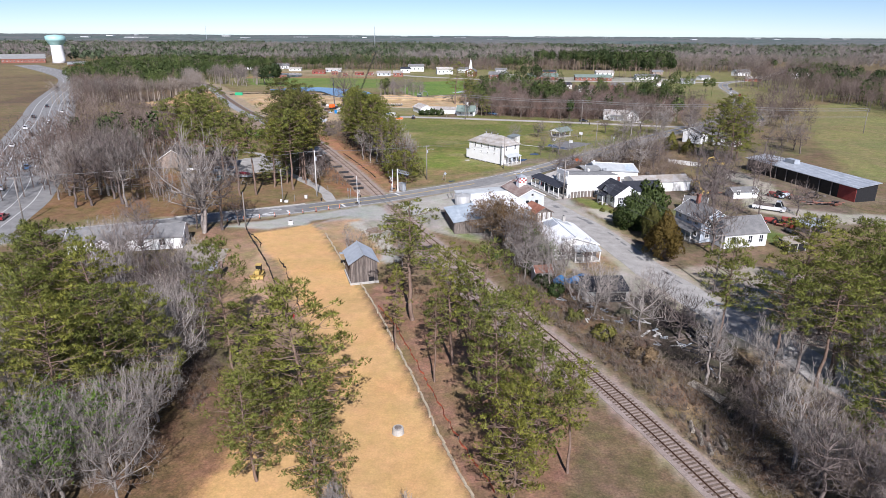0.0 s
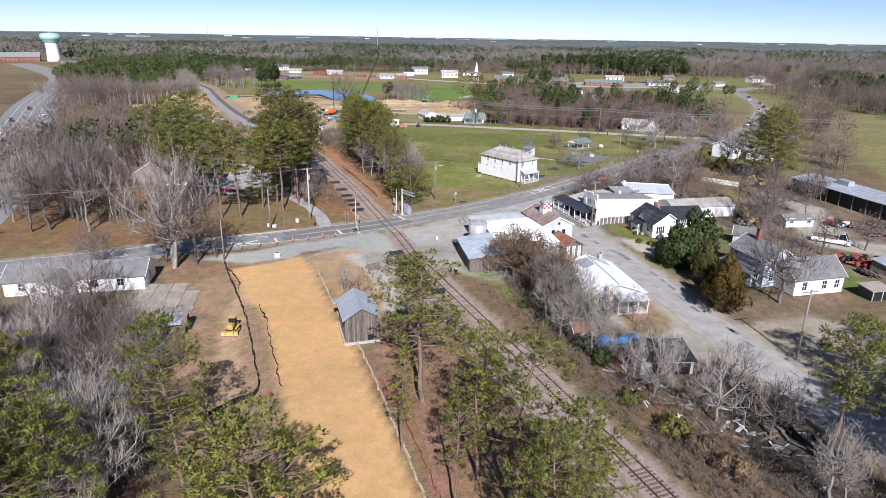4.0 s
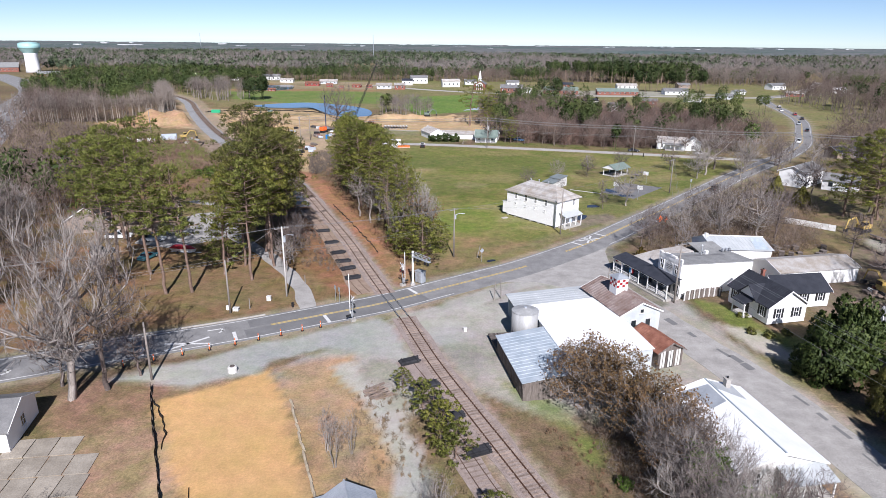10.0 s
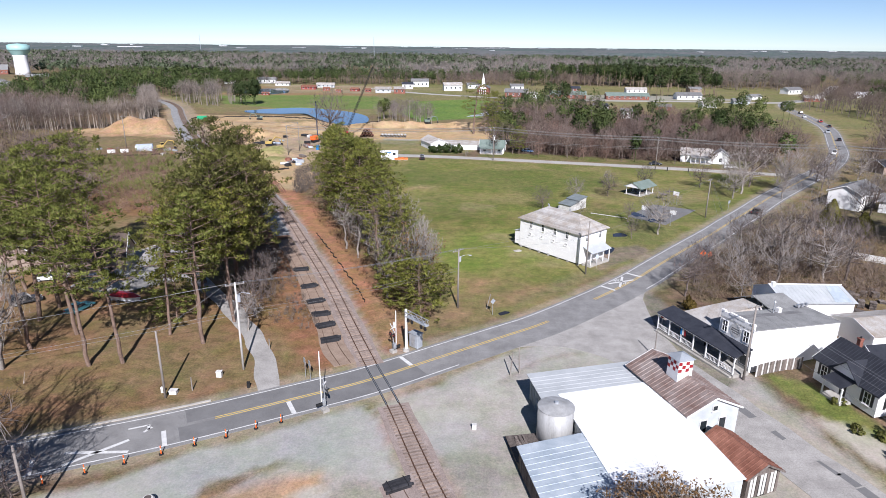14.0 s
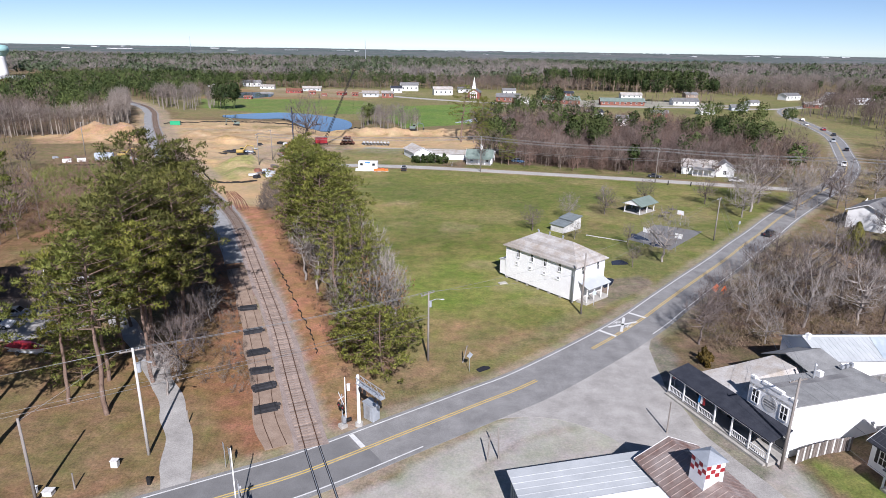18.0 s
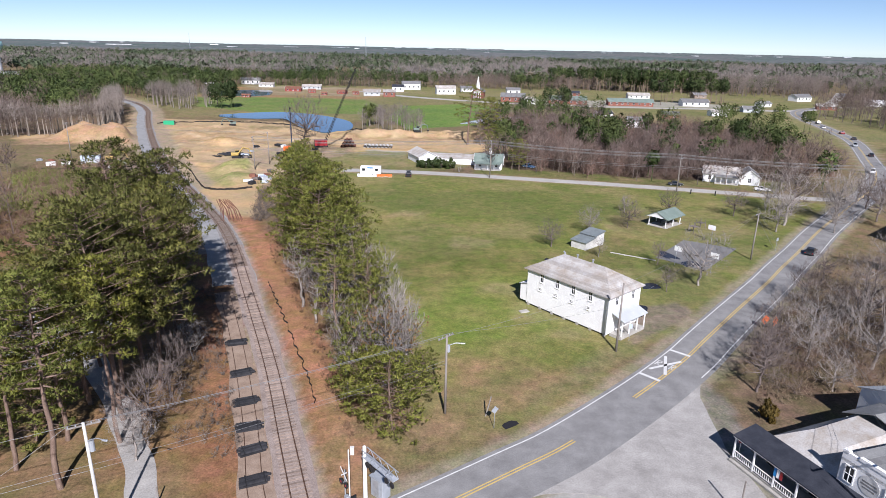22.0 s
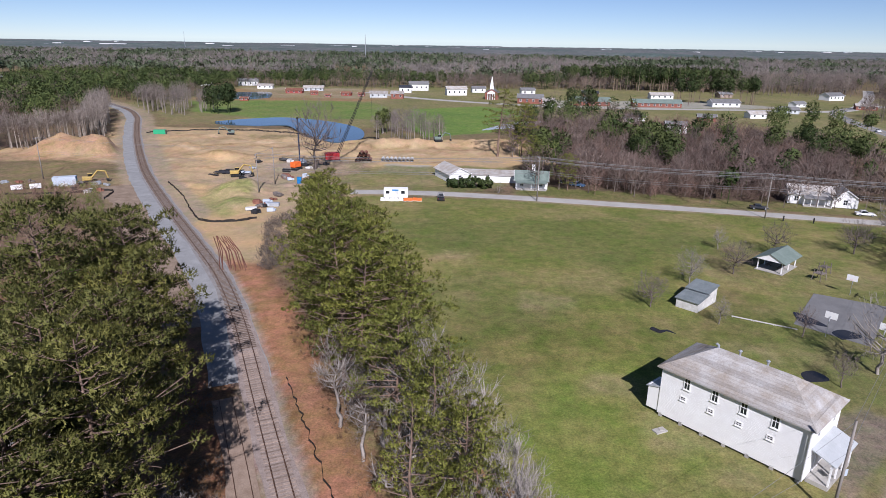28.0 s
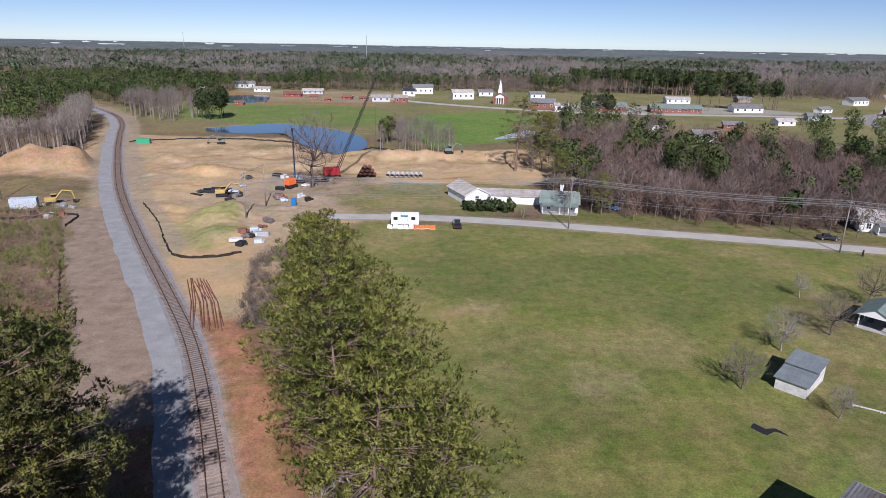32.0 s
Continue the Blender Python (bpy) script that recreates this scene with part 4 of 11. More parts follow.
solid("kerb", ribbon(cut(ROAD, sx - 48, sx - 17), -4.15, -3.9, 0.14, 0.3), M_CONCRETE, "low concrete kerb along the road", "kerb", kind="structure")
street = solid("street", ribbon(STREET, -3.6, 3.3, 0.012, 0.3, 0.7), M_STREET, "pale worn side street with small dark patches", "street", kind="structure")
rng = random.Random(5)
for k in range(16):
    s0 = 34 + k * 4.6 + rng.uniform(-2.5, 2.5)
    o0 = -2.6 + rng.uniform(-0.3, 0.9)
    part("dark_patch", ribbon(cut(STREET, s0, s0 + rng.uniform(1.6, 2.6)), o0, o0 + rng.uniform(0.25, 0.8), 0.016, 0.004, 0.6), M_ASPHALT_DARK, street, "small dark street patch")
apron = MB().prism([tuple(q) for q in spline([(-4, 127.4), (1.8, 129.9), (7.8, 132.8), (13.8, 132.6), (18.9, 129.4), (22, 124), (23.6, 121.6), (28.2, 122), (29.2, 127), (29.3, 133.4), (28.4, 139.2), (28.9, 146), (30.2, 151), (32.6, 156.6)], 2.0)] + [(24, 150), (12, 140), (4, 134)], -0.3, 0.007)
solid("junction_apron", apron, M_STREET, "worn pale asphalt where the side street meets the road", "street", kind="structure")
solid("lane", ribbon(LANE, -2.5, 2.5, 0.012, 0.3, 0.3), M_LANE, "pale narrow lane along the far edge of the field", "road", kind="structure")
highway = solid("highway", ribbon(HIGHWAY, -12, 12, 0.012, 0.3), M_ASPHALT, "wide pale highway beyond the trees", "road", kind="structure")
for o in (-8, -4, 0, 4, 8):
    part("lane_line", ribbon(HIGHWAY, o - 0.1, o + 0.1, 0.018, 0.004), M_WHITELINE, highway)
solid("far_road", ribbon(FARROAD, -4.5, 4.5, 0.012, 0.3), M_LANE, "far pale road past the church", "road", kind="structure")
solid("railway_bank", ribbon(RAIL[(RAIL[:, 1] > 204) & (RAIL[:, 1] < 300)][::2], -14.6, -5.0, 0.016, 0.2, 0.9), M_BANK, "bare brown earth bank beside the gravel way", "bank", kind="structure")
solid("gravel_way", ribbon(RAIL[RAIL[:, 1] > 186][::2], -5.5, 2.0, 0.024, 0.12, 0.5), M_GRAVEL, "broad grey gravel bed carrying the railway past the site", "gravel road", kind="structure")
solid("driveway", ribbon(cut(DRIVE, 0, 999), -1.4, 1.4, 0.010, 0.2, 0.7), M_STREET, "narrow cracked asphalt driveway", "driveway", kind="structure")
solid("car_park", MB().prism([(-51, 158), (-50, 166), (-54, 176), (-60, 179.5), (-66, 177), (-71, 165), (-70, 153), (-61, 150)], -0.2, 0.014), M_STREET, "grey asphalt parking area under pines", "car park", kind="structure")

# ---- railway ----
def rail_pair(c, parent, z):
    prof = [(-0.065, 0), (0.065, 0), (0.065, 0.02), (0.012, 0.04), (0.012, 0.11), (0.036, 0.125), (0.036, 0.155), (-0.036, 0.155), (-0.036, 0.125), (-0.012, 0.11), (-0.012, 0.04), (-0.065, 0.02)]
    n = normals(c)
    for side in (-0.7525, 0.7525):
        e = c + n * side
        b = MB()
        k = len(prof)
        vs = [(e[i][0] + n[i][0] * a, e[i][1] + n[i][1] * a, z + h) for i in range(len(e)) for a, h in prof]
        fs = [(i * k + j, i * k + (j + 1) % k, (i + 1) * k + (j + 1) % k, (i + 1) * k + j) for i in range(len(e) - 1) for j in range(k)]
        part("rail", b.add(vs, fs), M_RUSTRAIL, parent)


def sleepers(c, s0, s1, z, tie_mesh, parent, skip=(), step=0.56):
    """Ties one by one along a curve, but for the stretches in skip."""
    s, out = s0, []
    while s < s1:
        if not any(a < s < b for a, b in skip):
            m = on_road(c, s, rng.uniform(-0.08, 0.08), z + rng.uniform(-0.02, 0.02)) @ pose(0, 0, 0, 0, 0, rng.uniform(-1.5, 1.5))
            out.append(m)
        s += step
    return out


railway = thing("railway", "single rusty railway track on wooden ties and ballast", "railway", kind="structure")
crossing_s = dist_at(RAIL, -11.9, 122.2)
part("ballast_bed", ribbon(cut(RAIL, 0, crossing_s - 5.4), -1.9, 1.9, 0.03, 0.2, 0.5), M_BALLAST, railway, "pinkish stone ballast")
part("ballast_bed", ribbon(cut(RAIL, crossing_s + 5.0, crossing_s + 92), -1.9, 1.9, 0.03, 0.2, 0.4), M_BALLAST, railway, "pinkish stone ballast")
part("ballast_bed", ribbon(cut(RAIL, crossing_s + 92, 900), -1.9, 1.9, 0.03, 0.2, 0.3), M_BALLAST_NEW, railway, "grey stone ballast")
rail_pair(cut(RAIL, 0, crossing_s - 5.2), railway, 0.07)
rail_pair(cut(RAIL, crossing_s + 5.0, 900), railway, 0.07)
for side in (-0.7525, 0.7525):
    part("flangeway", ribbon(cut(RAIL, crossing_s - 5.2, crossing_s + 5.0), side - 0.12, side + 0.12, 0.029, 0.02), M_BLACK, railway, "rubber flangeway in the road")
    part("rail", ribbon(cut(RAIL, crossing_s - 5.2, crossing_s + 5.0), side - 0.036, side + 0.036, 0.036, 0.02), M_STEEL, railway)
tie_me = MB().box((0, 0, 0), (0.22, 2.6, 0.16)).mesh("tie", M_TIE)
poses = sleepers(RAIL, crossing_s - 90, crossing_s + 78, 0.02, tie_me, railway, [(crossing_s - 5.5, crossing_s + 5.2)])
for m in poses[:300]:
    ob = part("tie", tie_me, None, railway)
    ob.matrix_world = m
far_ties = MB()
for m in poses[300:] + sleepers(RAIL, 4, crossing_s - 90.4, 0.02, tie_me, railway) + sleepers(RAIL, crossing_s + 78.4, crossing_s + 430, 0.02, tie_me, railway, step=0.6):
    far_ties.box(m.translation, (0.22, 2.6, 0.16), m.to_euler().z)
tagged(part("tie_row", far_ties, M_LOG, railway), kind="stuff")

for c, lab in ((SIDING, "disused siding half sunk in pale ballast"), (SIDING_N, "buried siding track beside the main line")):
    sid = thing("siding_track", lab, "railway", kind="structure")
    part("ballast_bed", ribbon(c, -1.6, 1.6, 0.018, 0.2, 0.7), M_BALLAST if c is SIDING else M_BEDDIRT, sid)
    rail_pair(c, sid, -0.06)
    if c is SIDING:
        for m in sleepers(SIDING, 2, 62, -0.045, tie_me, sid, step=0.8):
            ob = part("tie", tie_me, None, sid)
            ob.matrix_world = m

# ---- buildings ----
class House:
    """A building on its own origin: x along the ridge, y across. Walls, roof and openings are parts."""
    def __init__(self, name, label, x, y, rot, L, W, eave, rise, wall, roof_mat, roof="gable", over=0.35, base=0.0, category="house", ribs=0.0, group=""):
        self.ob = thing(name, label, category, pose(x, y, max(zat(x, y), -0.05), 0, 0, rot), group)
        self.L, self.W, self.eave, self.base = L, W, eave, base
        l, w = L / 2, W / 2
        b = MB().box((0, 0, (eave + base - 0.15) / 2), (L, W, eave - base + 0.15))
        top = eave + rise
        if roof == "gable":
            for s in (-1, 1):
                g = [(s * l, -w, eave), (s * l, w, eave), (s * l, 0, top - 0.05)]
                h = [(s * (l - 0.15), yy, zz) for _, yy, zz in g]
                b.add(g + h, [(0, 1, 2), (5, 4, 3), (0, 3, 4, 1), (1, 4, 5, 2), (2, 5, 3, 0)])
        elif roof == "shed":
            for s in (-1, 1):
                g = [(s * l, -w, eave), (s * l, w, eave), (s * l, w, top - 0.03)]
                h = [(s * (l - 0.15), yy, zz) for _, yy, zz in g]
                b.add(g + h, [(0, 1, 2), (5, 4, 3), (0, 3, 4, 1), (1, 4, 5, 2), (2, 5, 3, 0)])
            b.box((0, w - 0.06, (eave + top) / 2 - 0.03), (L - 0.3, 0.12, rise))
        self.wall = part("wall", b, wall, self.ob)
        o, t = over, 0.12
        k = rise / w
        if roof == "gable":
            faces = [[(-l - o, -w - o, eave - k * o), (l + o, -w - o, eave - k * o), (l + o, 0, top), (-l - o, 0, top)],
                     [(l + o, w + o, eave - k * o), (-l - o, w + o, eave - k * o), (-l - o, 0, top), (l + o, 0, top)]]
        elif roof == "shed":
            k = rise / W
            faces = [[(-l - o, -w - o, eave - k * o), (l + o, -w - o, eave - k * o), (l + o, w + o, top + k * o), (-l - o, w + o, top + k * o)]]
        elif roof == "hip":
            c = max(l - w, 0.05)
            e = eave - k * o
            faces = [[(-l - o, -w - o, e), (l + o, -w - o, e), (c, 0, top), (-c, 0, top)], [(l + o, w + o, e), (-l - o, w + o, e), (-c, 0, top), (c, 0, top)],
                     [(l + o, -w - o, e), (l + o, w + o, e), (c, 0.01, top), (c, -0.01, top)], [(-l - o, w + o, e), (-l - o, -w - o, e), (-c, -0.01, top), (-c, 0.01, top)]]
        self.faces = faces
        for f in faces:
            rf = part("roof", MB().slab(f, t), roof_mat, self.ob)
            if ribs:
                a0, a1, a2, a3 = (Vector(q) for q in f)
                n = max(2, int((a1 - a0).length / ribs))
                r = MB()
                for i in range(1, n):
                    u = i / n
                    p0, p1 = a0.lerp(a1, u) + Vector((0, 0, 0.02)), a3.lerp(a2, u) + Vector((0, 0, 0.02))
                    r.tube([p0, p1], [0.035, 0.035], 4, False)
                part("seam", r, roof_mat, rf)
        if roof == "gable":
            for s in (-1, 1):
                for q in (-1, 1):
                    f = MB().slab([(s * (l + o) - 0.03, q * (w + o), eave - k * o + 0.02), (s * (l + o) + 0.03, q * (w + o), eave - k * o + 0.02), (s * (l + o) + 0.03, 0, top + 0.02), (s * (l + o) - 0.03, 0, top + 0.02)], 0.2)
                    part("bargeboard", f, M_WHITE if wall is not M_PLANK else M_PLANK, self.ob)

    def courses(self, mat, n):
        """Rows of shingles, each proud of the one below it."""
        for f in self.faces:
            a0, a1, a2, a3 = (Vector(q) + Vector((0, 0, 0.015)) for q in f)
            up = (a1 - a0).cross(a3 - a0).normalized()
            for i in range(n):
                u0, u1 = i / n, min((i + 1.15) / n, 1.0)
                q = [a0.lerp(a3, u0) + up * 0.035, a1.lerp(a2, u0) + up * 0.035, a1.lerp(a2, u1), a0.lerp(a3, u1)]
                part("shingle_course", MB().slab([tuple(v) for v in q], 0.02), mat, self.ob)

    def spot(self, face, u, z, out):
        l, w = self.L / 2, self.W / 2
        return {"-y": (u, -w - out, z, 0), "+y": (u, w + out, z, 0), "+x": (l + out, u, z, 90), "-x": (-l - out, u, z, 90)}[face]

    def win(self, face, u, z, w, h, bars=1, frame_mat=None, shutter=None, sill=True):
        x, y, zz, a = self.spot(face, u, z + h / 2, 0.0)
        r = radians(a)
        d = {"-y": (0, -1), "+y": (0, 1), "+x": (1, 0), "-x": (-1, 0)}[face]
        fm = frame_mat or M_WHITE
        f = MB()
        for sx, sz, cx, cz in ((w + 0.2, 0.1, 0, h / 2 + 0.05), (w + 0.2, 0.1, 0, -h / 2 - 0.05), (0.1, h, -w / 2 - 0.05, 0), (0.1, h, w / 2 + 0.05, 0)):
            px, py = (cx, 0) if a == 0 else (0, cx)
            f.box((x + px + d[0] * 0.03, y + py + d[1] * 0.03, zz + cz), (sx, 0.08, sz) if a == 0 else (0.08, sx, sz))
        win = part("window", f, fm, self.ob)
        part("pane", MB().box((x + d[0] * 0.012, y + d[1] * 0.012, zz), (w, 0.03, h) if a == 0 else (0.03, w, h)), M_GLASS, win)
        if bars:
            m = MB().box((x + d[0] * 0.03, y + d[1] * 0.03, zz), (w, 0.04, 0.06) if a == 0 else (0.04, w, 0.06))
            m.box((x + d[0] * 0.03, y + d[1] * 0.03, zz), (0.05, 0.04, h) if a == 0 else (0.04, 0.05, h))
            part("glazing_bar", m, fm, win)
        if sill:
            part("sill", MB().box((x + d[0] * 0.07, y + d[1] * 0.07, zz - h / 2 - 0.12), (w + 0.3, 0.16, 0.05) if a == 0 else (0.16, w + 0.3, 0.05)), fm, win)
        if shutter:
            for s in (-1, 1):
                px, py = (s * (w / 2 + 0.3), 0) if a == 0 else (0, s * (w / 2 + 0.3))
                part("shutter", MB().box((x + px + d[0] * 0.04, y + py + d[1] * 0.04, zz), (0.36, 0.05, h + 0.1) if a == 0 else (0.05, 0.36, h + 0.1)), shutter, win)

    def door(self, face, u, w, h, mat, z=None):
        x, y, zz, a = self.spot(face, u, (self.base if z is None else z) + h / 2, 0.025)
        dr = part("door", MB().box((x, y, zz), (w, 0.06, h) if a == 0 else (0.06, w, h)), mat, self.ob)
        d = {"-y": (0, -1), "+y": (0, 1), "+x": (1, 0), "-x": (-1, 0)}[face]
        f = MB()
        for sx, sz, cx, cz in ((w + 0.24, 0.12, 0, h / 2 + 0.06), (0.12, h, -w / 2 - 0.06, 0), (0.12, h, w / 2 + 0.06, 0)):
            px, py = (cx, 0) if a == 0 else (0, cx)
            f.box((x + px + d[0] * 0.02, y + py + d[1] * 0.02, zz + cz), (sx, 0.08, sz) if a == 0 else (0.08, sx, sz))
        part("door_frame", f, M_WHITE, dr)

    def chimney(self, x, y, z0, z1, s=0.7, mat=None):
        c = part("chimney", MB().box((x, y, (z0 + z1) / 2), (s, s, z1 - z0)).box((x, y, z1), (s + 0.15, s + 0.15, 0.14)), mat or M_BRICK, self.ob)
        part("flue", MB().tube([(x, y, z1), (x, y, z1 + 0.3)], [0.12, 0.11], 8), M_BLACK, c)

    def add(self, name, b, mat, label=""):
        return part(name, b, mat, self.ob, label)


def porch(h, face, u0, u1, depth, z_floor, z_out, z_in, posts, roof_mat, floor_mat=None):
    """A roofed porch on a face: deck, posts, beam and sloped roof."""
    l, w = h.L / 2, h.W / 2
    def pt(u, o, z):
        return {"-y": (u, -w - o, z), "+y": (u, w + o, z), "+x": (l + o, u, z), "-x": (-l - o, u, z)}[face]
    q = [pt(u0, depth + 0.3, z_out), pt(u1, depth + 0.3, z_out), pt(u1, 0, z_in), pt(u0, 0, z_in)]
    h.add("porch_roof", MB().slab(q, 0.1), roof_mat)
    c0, c1 = pt(u0, 0.02, z_floor), pt(u1, depth, z_floor)
    h.add("porch_floor", MB().box(((c0[0] + c1[0]) / 2, (c0[1] + c1[1]) / 2, z_floor / 2), (abs(c1[0] - c0[0]), abs(c1[1] - c0[1]), z_floor)), floor_mat or M_CONCRETE)
    p0, p1 = pt(u0 + 0.1, depth - 0.1, z_out - 0.15), pt(u1 - 0.1, depth - 0.1, z_out - 0.15)
    h.add("porch_beam", MB().box(((p0[0] + p1[0]) / 2, (p0[1] + p1[1]) / 2, p0[2]), (max(abs(p1[0] - p0[0]), 0.16), max(abs(p1[1] - p0[1]), 0.16), 0.2)), M_WHITE)
    for i in range(posts):
        p = pt(u0 + 0.12 + (u1 - u0 - 0.24) * i / (posts - 1), depth - 0.1, 0)
        h.add("porch_post", MB().box((p[0], p[1], (z_floor + z_out - 0.25) / 2), (0.15, 0.15, z_out - 0.25 - z_floor)).box((p[0], p[1], z_out - 0.3), (0.24, 0.24, 0.1)), M_WHITE)


# the two-storey hall on the field
hall = House("meeting_hall", "white two-storey wooden hall with a hipped grey shingle roof", 20.35, 176.15, -49.3, 16.0, 8.2, 6.7, 2.4, M_WHITE, M_SHINGLE_OLD, "hip", 0.45, 0.5, "building")
hall.courses(M_SHINGLE_OLD, 13)
for s in (-1, 1):
    for i in range(7):
        hall.add("pier", MB().box((-7.6 + i * 2.53, s * 3.95, 0.2), (0.4, 0.3, 0.62)), M_CONCRETE)
# Solid black block gives the shade between the piers under the floor.
hall.add("crawl_space", MB().box((0, 0, 0.2), (15.2, 7.5, 0.5)), M_BLACK)
bb = MB()
for i in range(34):
    bb.box((0, -4.103, 0.62 + i * 0.175), (16.0, 0.008, 0.012))
    bb.box((8.003, 0, 0.62 + i * 0.175), (0.008, 8.2, 0.012))
hall.add("clapboard_edge", bb, M_WHITE)
for f in (0.195, 0.395, 0.59, 0.79):
    hall.win("-y", -8.0 + 16.0 * f, 4.85, 0.6, 1.5)
    hall.win("-y", -8.0 + 16.0 * (f - 0.015), 3.35, 0.5, 0.36, 1)
for u in (-2.2, 2.0):
    hall.win("+x", u, 4.75, 0.65, 1.6)
hall.door("+x", -1.0, 1.0, 2.1, M_WHITE_OLD, 0.5)
hall.win("+x", 1.8, 1.5, 0.9, 1.4)
for f in (0.2, 0.5, 0.8):
    hall.win("+y", -8.0 + 16.0 * f, 4.75, 0.95, 1.6)
porch(hall, "+x", -3.3, 2.9, 2.1, 0.5, 2.95, 3.85, 4, M_PALETIN)
lt = hall.add("lean_to", MB().box((-8.75, -2.75, 1.95), (1.5, 2.5, 2.9)), M_WHITE)
part("lean_to_roof", MB().slab([(-9.7, -4.2, 3.3), (-8.02, -4.2, 3.75), (-8.02, -1.3, 3.75), (-9.7, -1.3, 3.3)], 0.08), M_PALETIN, lt)
for x in (-1.6, 1.4):
    hall.add("vent_pipe", MB().tube([(x, 0.3, 8.85), (x, 0.3, 9.5)], [0.12, 0.12], 8).tube([(x, 0.3, 9.5), (x, 0.3, 9.65)], [0.25, 0.05], 8), M_STEEL)
hall.add("vent_pipe", MB().tube([(-3.9, 0, 9.0), (-3.9, 0, 9.35), (-4.2, 0, 9.5)], [0.16, 0.16, 0.14], 8), M_STEEL)
hall.add("corner_pipe", MB().tube([(7.9, -4.2, 0.4), (7.9, -4.2, 6.4)], [0.06, 0.06], 6), M_STEEL)

# mill: white-roofed block, front block, low wing
MILL = pose(20.2, 118.5, 0, 0, 0, 10)
def mill_block(name, label, x0, x1, y0, y1, zl, zr, wall, roof_mat, over=0.3):
    ob = thing(name, label, "mill building", MILL)
    b = MB().add([(x0, y0, -0.1), (x1, y0, -0.1), (x1, y1, -0.1), (x0, y1, -0.1), (x0, y0, zl - 0.1), (x1, y0, zr - 0.1), (x1, y1, zr - 0.1), (x0, y1, zl - 0.1)],
                 [(3, 2, 1, 0), (4, 5, 6, 7), (0, 1, 5, 4), (1, 2, 6, 5), (2, 3, 7, 6), (3, 0, 4, 7)])
    part("wall", b, wall, ob)
    o = over
    q = [(x0 - o, y0 - o, zl), (x1 + o * 0.2, y0 - o, zr), (x1 + o * 0.2, y1 + o * 0.1, zr), (x0 - o, y1 + o * 0.1, zl)]
    rf = part("roof", MB().slab(q, 0.1), roof_mat, ob)
    seam = MB()
    for i in range(1, int((y1 - y0) / 0.8)):
        yy = y0 + i * 0.8
        seam.tube([(x0 - o, yy, zl + 0.015), (x1, yy, zr + 0.015)], [0.025, 0.025], 4, False)
    part("seam", seam, roof_mat, rf)
    rib = MB()
    for i in range(int((x1 - x0) / 0.6)):
        rib.box((x0 + 0.3 + i * 0.6, y0 - 0.015, (zl + 0) / 2 - 0.1), (0.07, 0.03, min(zl, zr) - 0.3))
    for i in range(int((y1 - y0) / 0.6)):
        rib.box((x0 - 0.015, y0 + 0.3 + i * 0.6, zl / 2 - 0.1), (0.03, 0.07, zl - 0.4))
    part("wall_rib", rib, wall, ob)
    return ob


mill_block("mill", "large low mill with a bright white metal roof", -11.3, 0, -19.5, -2.5, 3.7, 4.4, M_GREYWALL, M_METALROOF)
mf = mill_block("mill_office", "front block of the mill under pale metal sheets", -13.2, 0, -2.4, 2.7, 3.5, 4.2, M_MILLWALL, M_PALETIN, 0.5)
part("door", MB().box((-8.0, 3.03, 1.4), (2.4, 0.08, 2.6)), M_PLANK, mf)
ml = mill_block("mill_wing", "low mill wing with a faded blue-grey tin roof", -18.2, -11.4, -22.5, -9.8, 2.7, 3.6, M_PLANK, M_BLUEROOF)
# Black panel on the closed wall, painted as the bay's inner shade.
part("opening", MB().box((-18.06, -15, 1.1), (0.08, 5.5, 1.9)), M_BLACK, ml, "black panel for the shade in the open bay")
dock = thing("loading_dock", "old wooden loading dock with stacked boards", "dock", MILL)
part("deck", MB().box((-16.3, -7.6, 0.7), (4.2, 4.6, 0.18)), M_PLANK, dock)
for x in (-18.1, -16.3, -14.5):
    for y in (-9.6, -5.6):
        part("post", MB().box((x, y, 0.3), (0.2, 0.2, 0.66)), M_PLANK, dock)
for i in range(9):
    part("plank", MB().box((-17.5 + i * 0.12, -7.8 + (i % 3) * 0.25, 0.83 + 0.06 * (i % 3)), (0.22, 3.2, 0.05), 0.05 * (i % 4)), M_PLANK, dock)
silo = thing("silo", "pale cylindrical metal silo with a shallow cone roof", "silo", pose(8.3, 110.0, 0))
part("drum", MB().tube([(0, 0, -0.1), (0, 0, 4.6)], [1.95, 1.95], 28), M_SILO, silo, smooth=True)
part("roof", MB().tube([(0, 0, 4.6), (0, 0, 4.64), (0, 0, 5.05)], [2.0, 2.0, 0.2], 28), M_SILO, silo)
part("cap", MB().tube([(0, 0, 5.0), (0, 0, 5.25)], [0.25, 0.2], 12), M_GALV, silo)

rust = House("feed_store", "tall grey feed store with a rusting tin roof", 23.4, 115.0, -72.5, 11.0, 6.6, 4.7, 1.55, M_GREYWALL, M_RUSTPALE, "gable", 0.3, 0.0, "store", 0.6)
rust.win("+x", -1.1, 2.0, 0.8, 1.5, 0, M_WHITE_OLD)
rust.win("+x", 1.3, 2.0, 0.8, 1.5, 0, M_WHITE_OLD)
rust.win("+x", 0.15, 4.55, 0.55, 0.55, 0, M_WHITE_OLD)
rust.door("-x", 0.2, 2.0, 2.4, M_PLANK, 0.4)
cup = thing("cupola", "white roof cupola with red painted checks", "cupola", pose(22.95, 114.9, 5.6, 0, 0, -72.5))
part("box", MB().box((0, 0, 1.3), (1.9, 1.9, 2.6)), M_WHITE, cup)
